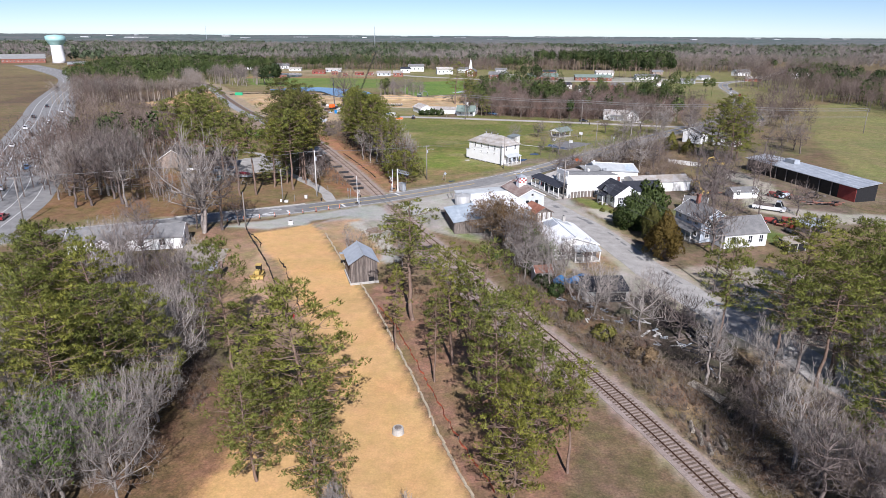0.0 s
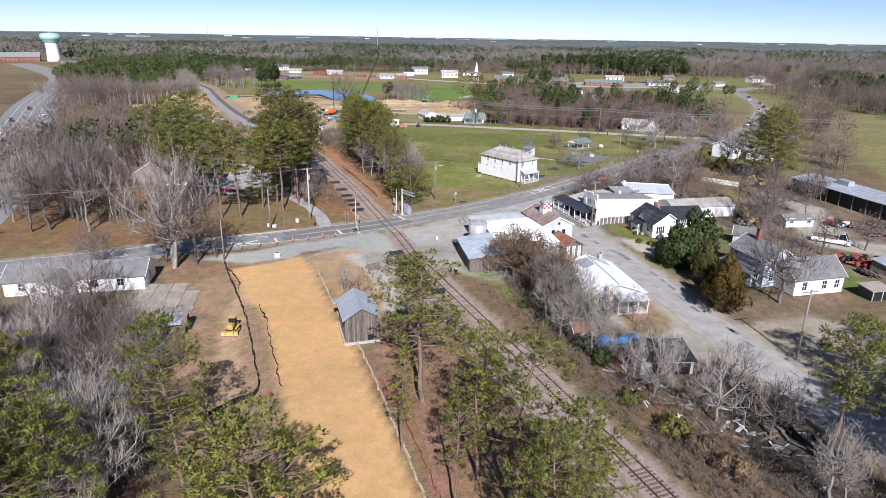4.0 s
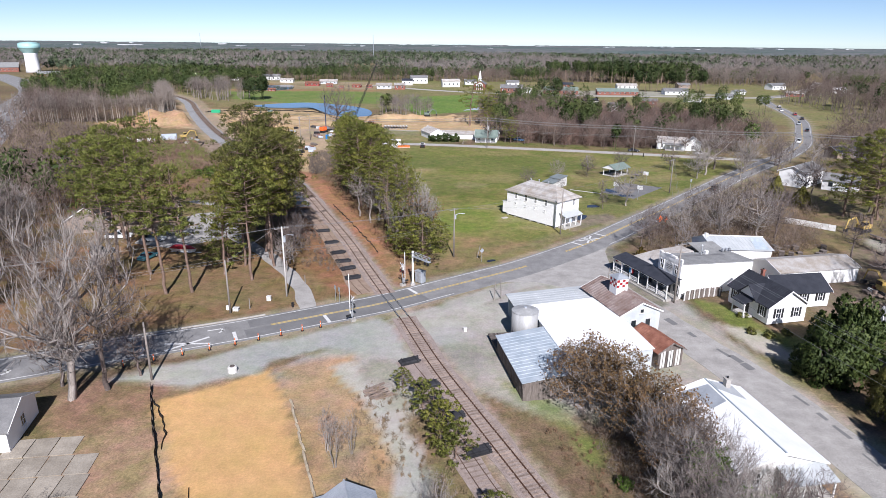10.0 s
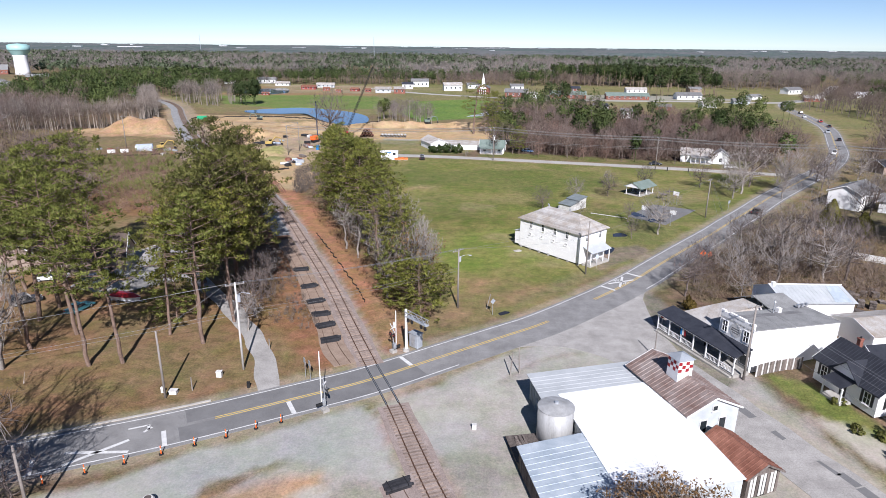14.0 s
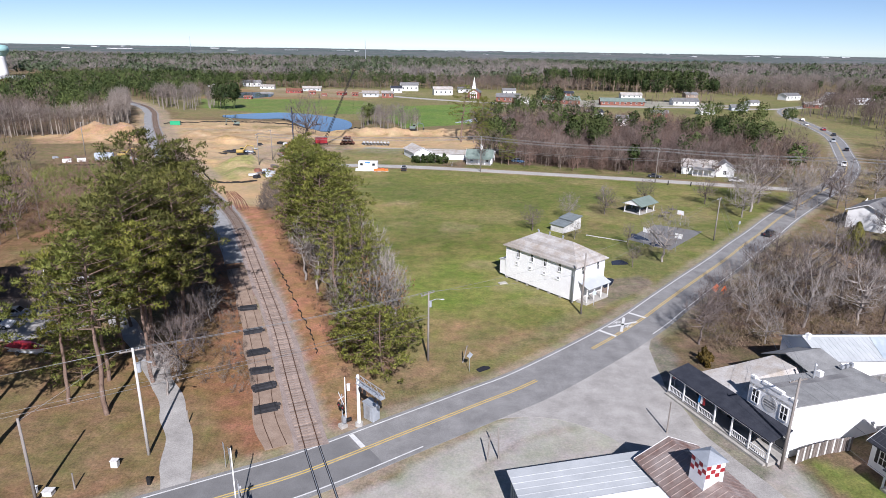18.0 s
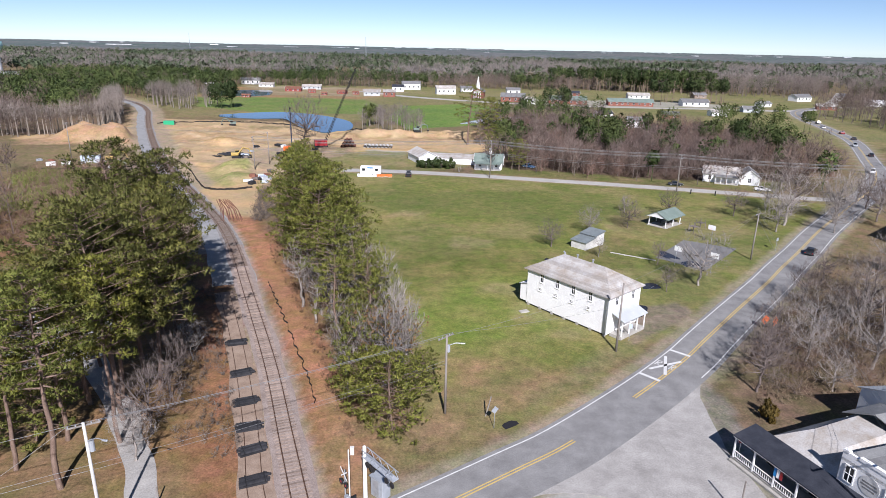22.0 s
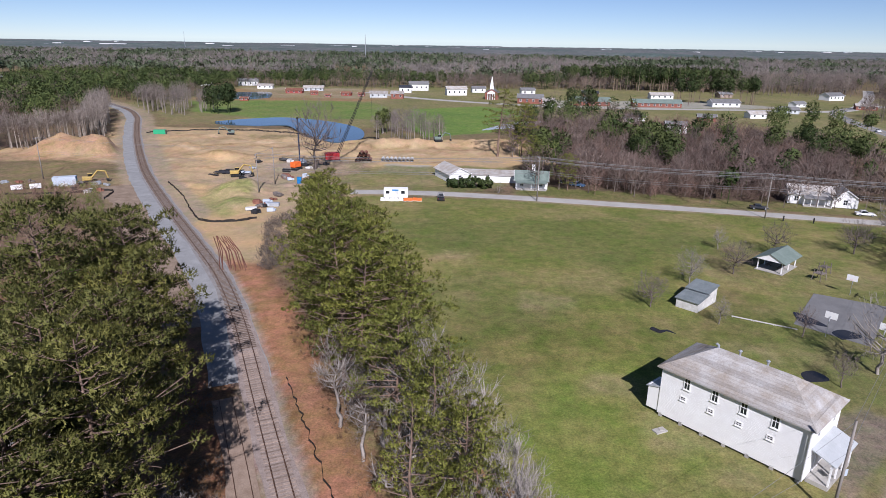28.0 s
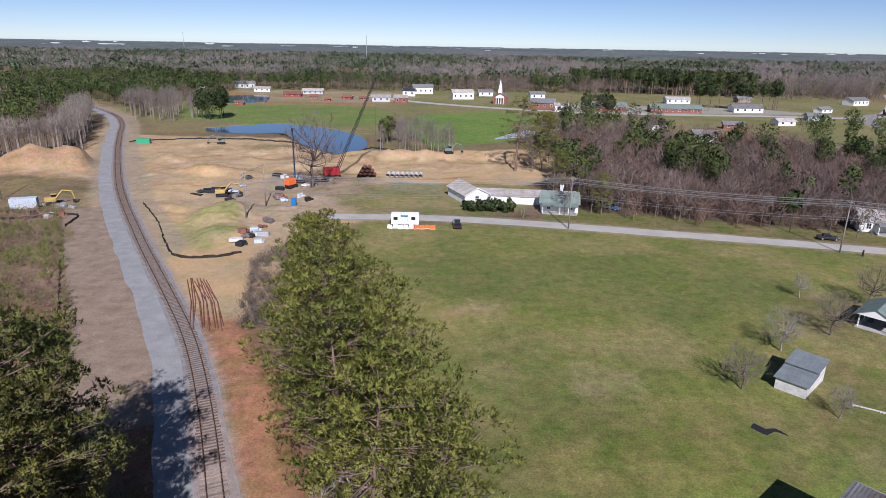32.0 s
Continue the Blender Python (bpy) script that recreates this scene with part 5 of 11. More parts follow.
for f in range(4):
    for i in range(4):
        for j in range(3):
            if (i + j) % 2 == 0:
                a = f * math.pi / 2
                ox, oy = -0.71 + i * 0.475, -0.955
                part("check", MB().box((ox * math.cos(a) - oy * math.sin(a), ox * math.sin(a) + oy * math.cos(a), 1.35 + j * 0.42), (0.46, 0.012, 0.4), a), M_REDPAINT, cup)
part("roof", MB().add([(-1.15, -1.15, 2.6), (1.15, -1.15, 2.6), (1.15, 1.15, 2.6), (-1.15, 1.15, 2.6), (0, 0, 3.2)], [(0, 1, 4), (1, 2, 4), (2, 3, 4), (3, 0, 4), (3, 2, 1, 0)]), M_GALV, cup)
shed = House("tin_shed", "small plank shed under a rust-red tin roof", 26.0, 105.0, -70, 6.2, 4.0, 2.7, 1.1, M_PLANK, M_RUST, "gable", 0.35, 0.0, "shed", 0.45)
for i in range(10):
    shed.add("plank", MB().box((3.14, -1.85 + i * 0.41, 1.25 + 0.05 * (i % 3)), (0.05, 0.3, 2.4)), M_WHITE_OLD if i % 3 else M_PLANK)
# Black sheet on the wall, painted for the dark of the doorway.
shed.add("doorway", MB().box((3.13, 0.1, 1.0), (0.03, 1.2, 2.0)), M_BLACK)

# store with its long porch
STORE = pose(36.5, 125.8, 0, 0, 0, 21.1)
store = thing("general_store", "white two-storey corner store with a grey roof", "store", STORE)
part("wall", MB().add([(0, 0, -0.1), (16, 0, -0.1), (16, 5.7, -0.1), (0, 5.7, -0.1), (0, 0, 6.2), (16, 0, 5.0), (16, 5.7, 5.0), (0, 5.7, 6.2)],
                      [(3, 2, 1, 0), (0, 1, 5, 4), (1, 2, 6, 5), (2, 3, 7, 6), (3, 0, 4, 7), (4, 5, 6, 7)]), M_WHITE, store)
part("roof", MB().slab([(0.28, -0.12, 6.32), (16.15, -0.12, 5.12), (16.15, 5.72, 5.12), (0.28, 5.72, 6.32)], 0.12), M_TAR, store)
part("roof_strip", MB().slab([(0.3, 3.6, 6.34), (13, 3.6, 5.38), (13, 4.5, 5.38), (0.3, 4.5, 6.34)], 0.02), M_SHINGLE_GREY, store)
par = MB()
for x0, x1, z in ((0, 0.28, 6.9),):
    par.box((0.14, 2.85, 6.4), (0.28, 5.7, 1.0)).box((0.14, 2.85, 6.98), (0.4, 2.6, 0.3)).box((0.14, 0.3, 6.95), (0.4, 0.6, 0.24)).box((0.14, 5.4, 6.95), (0.4, 0.6, 0.24))
part("parapet", par, M_WHITE, store)
def store_win(y, z, w, h):
    f = MB()
    for sy, sz, cy, cz in ((w + 0.2, 0.1, 0, h / 2 + 0.05), (w + 0.2, 0.1, 0, -h / 2 - 0.05), (0.1, h, -w / 2 - 0.05, 0), (0.1, h, w / 2 + 0.05, 0), (0.06, h, 0, 0), (w, 0.06, 0, 0)):
        f.box((-0.04, y + cy, z + cz), (0.08, sy, sz))
    wn_ = part("window", f, M_WHITE, store)
    part("pane", MB().box((-0.015, y, z), (0.03, w, h)), M_GLASS, wn_)
store_win(1.0, 4.95, 0.8, 1.5)
store_win(4.7, 4.95, 0.8, 1.5)
sg = part("painted_sign", MB().tube([(-0.01, 2.85, 5.0), (-0.03, 2.85, 5.0)], [0.95, 0.95], 24), M_WHITE_OLD, store, "faded round painted sign")
part("sign_bar", MB().box((-0.036, 2.85, 5.25), (0.01, 1.3, 0.16)).box((-0.036, 2.85, 4.95), (0.01, 1.5, 0.18)).box((-0.036, 2.85, 4.65), (0.01, 1.1, 0.14)), M_SHINGLE_GREY, sg)
part("chimney_pipe", MB().tube([(8.2, 4.4, 5.6), (8.2, 4.4, 7.4)], [0.1, 0.1], 8).tube([(8.2, 4.4, 7.4), (8.2, 4.4, 7.6)], [0.18, 0.06], 8), M_STEEL, store)
part("vent", MB().box((9.4, 4.6, 5.95), (0.6, 0.6, 0.7)), M_WHITE, store)
for k in range(3):
    part("gutter_box", MB().box((15.5 - k * 0.8, 5.2, 5.7), (0.4, 0.4, 0.4)), M_STEEL, store)
low = thing("store_annex", "low store annex with a pale hipped roof", "store", STORE)
part("wall", MB().box((4.5, 9.2, 1.75), (9.0, 6.9, 3.7)), M_WHITE, low)
part("roof", MB().add([(-0.2, 5.75, 3.6), (9.3, 5.75, 3.6), (9.3, 12.9, 3.6), (-0.2, 12.9, 3.6), (3.2, 7.5, 5.1), (9.3, 7.5, 5.3), (9.3, 10.8, 5.3), (3.2, 10.8, 5.1)],
                      [(0, 1, 5, 4), (1, 2, 6, 5), (2, 3, 7, 6), (3, 0, 4, 7), (4, 5, 6, 7), (3, 2, 1, 0)]), M_SHINGLE_OLD, low)
rear = thing("store_hall", "grey pitched roof of the store's rear hall", "store", STORE)
part("wall", MB().box((12.2, 8.9, 2.2), (5.6, 6.2, 4.4)), M_WHITE_OLD, rear)
part("roof", MB().slab([(9.2, 5.75, 5.6), (15.3, 5.75, 5.2), (15.3, 9.2, 6.0), (9.2, 9.2, 6.4)], 0.1).slab([(15.3, 12.4, 4.6), (9.2, 12.4, 4.8), (9.2, 9.2, 6.4), (15.3, 9.2, 6.0)], 0.1), M_TAR, rear)
ware = thing("warehouse", "long white-walled warehouse with a sloping parapet", "warehouse", STORE)
wa, wb_ = Vector((15.0, 11.7)), Vector((28.3, 9.6))
wd = (wb_ - wa).normalized()
wn2 = Vector((wd.y, -wd.x))
def ware_pt(u, v, z):
    q = wa.lerp(wb_, u) + wn2 * v
    return (q.x, q.y, z)
wz = lambda u, v: 6.5 - 1.1 * u - 0.42 * abs(v)
shell = MB()
for u in (0.015, 0.985):
    shell.add([ware_pt(u, -3.4, -0.1), ware_pt(u, 3.4, -0.1), ware_pt(u, 3.4, wz(u, 3.4) - 0.1), ware_pt(u, 0, wz(u, 0) - 0.1), ware_pt(u, -3.4, wz(u, 3.4) - 0.1)], [(0, 1, 2, 3, 4)])
for v in (-3.4, 3.4):
    shell.add([ware_pt(0.015, v, -0.1), ware_pt(0.985, v, -0.1), ware_pt(0.985, v, wz(1, 3.4) - 0.1), ware_pt(0.015, v, wz(0, 3.4) - 0.1)], [(0, 1, 2, 3)])
part("wall", shell, M_WHITE, ware)
for v in (-3.8, 3.8):
    part("roof", MB().slab([ware_pt(0, v, wz(0, v)), ware_pt(1, v, wz(1, v)), ware_pt(1, 0, wz(1, 0)), ware_pt(0, 0, wz(0, 0))], 0.1), M_PALETIN, ware)
    rb_ = MB()
    for k in range(1, 18):
        rb_.tube([ware_pt(k / 18, v, wz(k / 18, v) + 0.015), ware_pt(k / 18, 0, wz(k / 18, 0) + 0.015)], [0.03, 0.03], 4, False)
    part("seam", rb_, M_PALETIN, ware)
part("patched_panel", MB().slab([ware_pt(0.70, 3.6, wz(0.70, 3.6) + 0.06), ware_pt(0.93, 3.6, wz(0.93, 3.6) + 0.06), ware_pt(0.93, 0.3, wz(0.93, 0.3) + 0.06), ware_pt(0.76, 0.3, wz(0.76, 0.3) + 0.06)], 0.02), M_BLUEROOF, ware, "blue-grey replaced roof sheets")
part("ridge_cap", MB().tube([ware_pt(0, 0, 6.56), ware_pt(1, 0, 5.46)], [0.09, 0.09], 6), M_WHITE, ware)
part("brick_end", MB().slab([ware_pt(1.0, -3.2, 0), ware_pt(1.0, 3.2, 0), ware_pt(1.003, 3.2, 3.6), ware_pt(1.003, -3.2, 3.6)], 0.02), M_BRICK, ware)
part("chimney_stub", MB().box(ware_pt(0.05, 0.2, 6.6), (0.5, 0.5, 0.7)), M_WHITE, ware)
pr = thing("store_porch", "long store porch with a black roof and white posts", "porch", STORE)
part("porch_roof", MB().slab([(-2.9, -0.4, 3.05), (0.05, -0.4, 3.75), (0.05, 15.0, 3.75), (-2.9, 15.0, 3.05)], 0.12), M_SHINGLE_DARK, pr, "black shingle roof")
part("porch_floor", MB().box((-1.35, 7.3, 0.2), (2.7, 15.4, 0.45)), M_CONCRETE, pr)
part("fascia", MB().box((-2.85, 7.3, 2.93), (0.08, 15.4, 0.14)), M_WHITE, pr)
# Wall coloured dark grey to give the shade beneath the porch roof.
part("back_wall", MB().box((-0.02, 7.3, 1.7), (0.06, 15.0, 3.2)), M_TAR, pr)
for i in range(7):
    part("post", MB().box((-2.65, -0.2 + i * 2.49, 1.68), (0.15, 0.15, 2.55)).box((-2.65, -0.2 + i * 2.49, 2.75), (0.26, 0.26, 0.1)), M_WHITE, pr)
for i in range(6):
    if i != 2:
        part("handrail", MB().box((-2.65, 1.05 + i * 2.49, 1.28), (0.08, 2.3, 0.09)).box((-2.65, 1.05 + i * 2.49, 0.62), (0.06, 2.3, 0.07)), M_WHITE, pr)
        for k in range(9):
            part("baluster", MB().box((-2.65, 0.05 + i * 2.49 + k * 0.25, 0.95), (0.04, 0.04, 0.62)), M_WHITE, pr)
for i in range(9):
    y = 0.65 + i * 1.66
    if i % 3 == 1:
        part("door", MB().box((-0.07, y, 1.5), (0.06, 1.0, 2.1)), M_BLACK, pr)
    else:
        sw = part("shop_window", MB().box((-0.07, y, 1.75), (0.06, 1.35, 1.5)), M_WHITE, pr)
        part("pane", MB().box((-0.11, y, 1.75), (0.03, 1.2, 1.35)), M_GLASS, sw)
part("step_edge", MB().box((-2.95, 7.3, 0.12), (0.4, 15.0, 0.24)), M_CONCRETE, pr)
for y, mt in ((9.0, M_REDPAINT), (9.35, M_WHITE), (9.7, M_TARP)):
    part("banner_stripe", MB().box((-2.72, y, 2.2), (0.03, 0.3, 0.9), 0.1), mt, pr, "striped porch banner")
gar = House("store_garage", "long white outbuilding with a pale grey roof", 64.2, 137.2, 12, 16.6, 7.4, 2.9, 1.1, M_WHITE, M_SHINGLE_OLD, "gable", 0.3, 0, "garage")
for u in (-4, 0, 4):
    gar.door("-y", u, 2.4, 2.2, M_WHITE_OLD)

# dark-roofed cottage
cot = House("cottage", "white cottage with a black shingle roof and shutters", 49.05, 120.85, 103, 9.4, 6.8, 3.35, 2.3, M_WHITE, M_SHINGLE_DARK, "gable", 0.4, 0.35, ribs=0.45)
for u in (-3.3, 3.2):
    cot.win("+y", u, 1.2, 0.85, 1.5, 1, None, M_BLACK)
for u in (-1.6, 1.6):
    cot.win("-x", u, 1.2, 0.8, 1.5, 1, None, M_BLACK)
cot.add("cross_gable", MB().add([(-1.9, 3.62, 3.3), (1.9, 3.62, 3.3), (0, 3.62, 5.0)], [(0, 1, 2)]).box((0, 3.0, 3.05), (3.6, 1.2, 0.5)), M_WHITE)
cot.add("gable_roof", MB().slab([(-2.3, 3.95, 3.0), (-2.3, 0.6, 3.0), (0, 0.6, 5.15), (0, 3.95, 5.15)], 0.1).slab([(2.3, 0.6, 3.0), (2.3, 3.95, 3.0), (0, 3.95, 5.15), (0, 0.6, 5.15)], 0.1), M_SHINGLE_DARK)
porch(cot, "+y", -1.5, 1.5, 1.8, 0.3, 2.45, 3.0, 2, M_SHINGLE_DARK)
cot.door("+y", 0, 0.95, 2.05, M_BLACK)
cot.chimney(3.6, -1.6, 3.6, 5.9, 0.5)
cw = House("cottage_wing", "black-roofed rear wing of the white cottage", 55.6, 125.7, 9.5, 9.4, 6.4, 3.0, 1.9, M_WHITE, M_SHINGLE_DARK, "gable", 0.35, 0.3)
for u in (-3, 0, 3):
    cw.win("-y", u, 1.2, 0.8, 1.3, 1, None, M_BLACK)

# patched white house by the street
h2 = House("patched_house", "old white house under a patched white tin roof", 28.3, 84.4, -80, 13.4, 9.2, 3.1, 1.5, M_WHITE_OLD, M_METALROOF, "gable", 0.4, 0.3)
h2.add("roof_patch", MB().slab([(-5.9, -0.3, 4.56), (-2.3, -0.3, 4.56), (-2.0, -2.2, 3.94), (-6.2, -2.6, 3.81)], 0.03), M_GALV, "bare grey tin patch")
h2.add("roof_patch", MB().slab([(-6.2, -2.62, 3.8), (-4.6, -2.45, 3.86), (-4.9, -4.6, 3.16), (-6.4, -4.7, 3.13)], 0.03), M_GALV, "bare grey tin patch")
h2.add("roof_patch", MB().slab([(-6.6, 0.25, 4.58), (-4.8, 0.25, 4.58), (-3.6, 3.2, 3.62), (-6.6, 3.4, 3.55)], 0.03), M_PALETIN, "dull tin patch")
for k in range(9):
    h2.add("tin_sheet", MB().slab([(-3.4 + k * 0.95, -6.4 - 0.2 * (k % 2), 2.1), (-2.5 + k * 0.95, -6.4 - 0.2 * (k % 2), 2.1), (-2.5 + k * 0.95, -4.62, 2.8), (-3.4 + k * 0.95, -4.62, 2.8)], 0.03), M_PALETIN if k % 3 else M_BLUEROOF)
for k in range(4):
    h2.add("lean_post", MB().box((-3.2 + k * 2.7, -6.2, 1.0), (0.12, 0.12, 2.1)), M_WHITE_OLD)
h2.add("ridge_cap", MB().tube([(-7.0, 0, 4.62), (7.0, 0, 4.62)], [0.09, 0.09], 6), M_BLUEROOF)
porch(h2, "+x", -0.6, 4.6, 2.1, 0.4, 2.4, 3.0, 4, M_PALETIN)
h2.chimney(-6.0, 2.2, 2.5, 5.0, 0.6, M_CONCRETE)
h2.win("+x", 1.0, 1.1, 0.8, 1.2)
h2.win("+x", -2.6, 1.1, 0.9, 1.2)
h2.door("+x", 2.6, 0.9, 2.0, M_PLANK)
for u in (-4.2, -0.6, 3.2):
    h2.win("+y", u, 1.1, 0.9, 1.3)
ds = House("dark_shed", "low shed with a black tar roof and white front", 31.0, 59.8, 3, 7.0, 4.6, 2.1, 0.6, M_WHITE_OLD, M_SHINGLE_DARK, "shed", 0.3, 0, "shed")
# Flat black panel paints the shade inside the shed front.
ds.add("opening", MB().box((0.5, -2.52, 0.95), (5.0, 0.06, 1.6)), M_BLACK)
ws = House("privy", "small white shed with a rusty roof", 21.6, 66.8, 12, 3.0, 2.4, 2.2, 0.8, M_WHITE_OLD, M_RUST, "gable", 0.25, 0, "shed")
ws.door("-y", 0.4, 0.8, 1.8, M_PLANK)

# larger houses beyond the cedar
th = House("tall_house", "pale blue-grey two-storey house with a dark roof", 60.0, 93.6, 104, 9.4, 6.6, 5.0, 2.2, M_BLUEWALL, M_SHINGLE_GREY, "gable", 0.35, 0.3)
for u in (-3, 0, 3):
    for z in (1.2, 3.7):
        th.win("+y", u, z, 0.85, 1.4)
for u in (-1.7, 1.7):
    for z in (1.2, 3.7):
        th.win("-x", u, z, 0.85, 1.4)
porch(th, "+y", -4.5, 4.5, 2.2, 0.4, 2.6, 3.1, 6, M_SHINGLE_GREY)
th.chimney(1.5, 0.3, 7.0, 9.0)
tw = House("tall_house_wing", "white gabled wing of the two-storey house", 65.5, 88.5, 14, 10, 6.4, 3.4, 2.6, M_WHITE, M_SHINGLE_GREY, "gable", 0.35, 0.3)
for u in (-3, 1, 3.6):
    tw.win("-y", u, 1.1, 0.9, 1.5)
tw.win("+x", 0, 1.2, 1.2, 1.5)
sw = House("garden_shed", "small white gabled shed with a brown roof", 66.5, 113.8, -28, 5.0, 4.0, 2.3, 1.4, M_WHITE, M_SHINGLE_GREY, "gable", 0.3, 0, "shed")
sw.door("+x", 0, 0.9, 1.9, M_WHITE_OLD)
lw = House("white_workshop", "small low white workshop with a grey roof", 84.6, 128.6, 8, 7.0, 4.0, 2.0, 0.8, M_WHITE, M_SHINGLE_GREY, "gable", 0.3, 0, "workshop")
for u in (-2.2, 2.2):
    lw.win("-y", u, 1.0, 0.9, 1.1)
M_FARMRED = surface("faded_barn_red", (0.24, 0.045, 0.04), (0.36, 0.08, 0.065), 0.8, 0.7, grain=10)
# Closed box with black walls, coloured for the shade inside the open barn.
barn = House("machine_barn", "long open machine barn with a grey tin roof", 110.3, 144.5, -76, 42, 6.6, 4.0, 0.9, M_BLACK, M_GALV, "shed", 0.6, 0, "barn", 1.2)
barn.add("red_end", MB().box((18.2, -3.36, 1.95), (5.6, 0.1, 3.9)), M_FARMRED)
for i in range(9):
    barn.add("post", MB().box((-20.5 + i * 4.2, -3.5, 1.9), (0.22, 0.22, 3.8)), M_POLE)
barn.add("lantern", MB().box((-8, 1.8, 5.2), (4, 2.0, 1.2)), M_GALV)

# west of the graded strip
wh = House("white_house", "long white one-storey house with a grey roof", -60.5, 83.6, 12, 21.5, 7.5, 2.9, 1.6, M_WHITE, M_SHINGLE_GREY, "gable", 0.4, 0.3)
for u in (-8, -4.5, -1, 3, 7):
    wh.win("-y", u, 1.1, 1.0, 1.2)
wh.win("+x", 0, 1.1, 0.9, 1.2)
wh.door("-y", 5.0, 0.95, 2.05, M_WHITE_OLD)
wx = House("white_house_wing", "small white gabled wing with a dark window", -62.0, 78.2, 100, 6.0, 5.0, 2.6, 1.6, M_WHITE, M_SHINGLE_GREY, "gable", 0.35, 0.3)
wx.win("-x", 0.2, 0.9, 0.8, 1.2)
log = thing("log_cabin", "small ruined log cabin with a tin roof", "cabin", pose(-38.0, 67.2, 0, 0, 0, 12) @ Matrix.Diagonal((0.88, 0.88, 0.88, 1)))
for k in range(9):
    z = 0.14 + k * 0.24
    for s in (-1, 1):
        part("log", MB().tube([(-2.2, s * 1.9, z), (2.2, s * 1.9 + 0.03, z)] if s > 0 or k > 7 else [(-2.2, -1.9, z), (-0.6, -1.9, z)], [0.13, 0.12], 7), M_LOG, log)
        part("log", MB().tube([(s * 1.95, -2.1, z + 0.12), (s * 1.95, 2.1, z + 0.12)], [0.12, 0.13], 7), M_LOG, log)
    if k <= 7:
        part("log", MB().tube([(0.6, -1.9, z), (2.2, -1.9, z)], [0.12, 0.13], 7), M_LOG, log)
for s in (-1, 1):
    for i in range(6):
        x = -2.5 + i * 0.84
        part("roof_sheet", MB().slab([(x, s * 2.5, 2.15 + 0.02 * (i % 2)), (x + 0.86, s * 2.5, 2.15 + 0.02 * (i % 2)), (x + 0.86, 0, 3.3), (x, 0, 3.3)], 0.03), M_GALV if (i + s) % 4 else M_RUSTPALE, log)
part("gable_board", MB().add([(-2.0, -2.0, 2.2), (-2.0, 2.0, 2.2), (-2.0, 0, 3.2), (2.0, -2.0, 2.2), (2.0, 2.0, 2.2), (2.0, 0, 3.2)], [(0, 1, 2), (3, 5, 4)]), M_LOG, log)
part("floor", MB().box((0, 0, 0.02), (3.6, 3.6, 0.06)), M_LOG, log)

pb = thing("plank_barn", "weathered grey plank barn with a corrugated tin roof", "barn", pose(-10.9, 67.9, 0, 0, 0, 17))
W_, D_, E_, A_ = 4.7, 7.2, 4.0, 5.5
# Black block behind the boards, so gaps show interior shade.
part("inner_frame", MB().box((0, 0, E_ / 2), (W_ - 0.3, D_ - 0.3, E_ - 0.1)), M_BLACK, pb, "black block for the shade inside the barn")
part("foundation", MB().box((0, -D_ / 2 - 0.1, 0.16), (W_ + 0.3, 0.3, 0.36)).box((-W_ / 2 - 0.1, 0, 0.16), (0.3, D_, 0.36)), M_CONCRETE, pb)
rb = random.Random(9)
nW, nD = 21, 30
for i in range(nW):
    x = -W_ / 2 + W_ * (i + 0.5) / nW
    top = E_ + (A_ - E_) * (1 - abs(x) / (W_ / 2)) - 0.05
    for s in (-1, 1):
        z0 = rb.uniform(0.15, 0.35)
        if s < 0 and 14 <= i <= 17:
            z0 = 1.2
        part("plank", MB().box((x, s * D_ / 2 + rb.uniform(-0.015, 0.015), (z0 + top) / 2), (W_ / nW * rb.uniform(0.82, 0.98), 0.04, top - z0), rb.uniform(-0.02, 0.02)), M_PLANK, pb)
for i in range(nD):
    y = -D_ / 2 + D_ * (i + 0.5) / nD
    for s in (-1, 1):
        z0 = rb.uniform(0.15, 0.4)
        part("plank", MB().box((s * W_ / 2 + rb.uniform(-0.015, 0.015), y, (z0 + E_) / 2), (0.04, D_ / nD * rb.uniform(0.82, 0.98), E_ - z0), rb.uniform(-0.02, 0.02)), M_PLANK, pb)
for s in (-1, 1):
    for i in range(8):
        y0 = -D_ / 2 - 0.4 + i * (D_ + 0.8) / 8
        y1 = y0 + (D_ + 0.8) / 8 + 0.03
        b = MB()
        n = 8
        for k in range(n):
            a, c = y0 + (y1 - y0) * k / n, y0 + (y1 - y0) * (k + 1) / n
            da, dc = 0.03 * (k % 2), 0.03 * ((k + 1) % 2)
            b.add([(s * (W_ / 2 + 0.4), a, E_ - 0.25 + da), (s * (W_ / 2 + 0.4), c, E_ - 0.25 + dc), (0, c, A_ + dc), (0, a, A_ + da)], [(0, 1, 2, 3)])
        part("roof_sheet", b, M_GALV, pb)
part("ridge_cap", MB().tube([(0, -D_ / 2 - 0.4, A_ + 0.03), (0, D_ / 2 + 0.4, A_ + 0.03)], [0.1, 0.1], 6), M_GALV, pb)
part("lean_roof", MB().slab([(-3.2, 3.7, 3.3), (-0.2, 3.7, 3.7), (-0.2, 5.4, 3.4), (-3.2, 5.4, 3.0)], 0.05), M_BLUEROOF, pb)

# brown house and garage at the parking place
bh = House("garage_house", "tan garage with a brown mansard shingle roof", -71.5, 164.0, 15, 13, 8.5, 2.9, 3.4, M_TANWALL, M_BROWNROOF, "gable", 0.35, 0, "garage")
for u in (-2.0, 1.8):
    bh.door("+x", u, 2.7, 2.2, M_WHITE_OLD)
bh.win("+x", 0, 3.6, 0.9, 1.2)
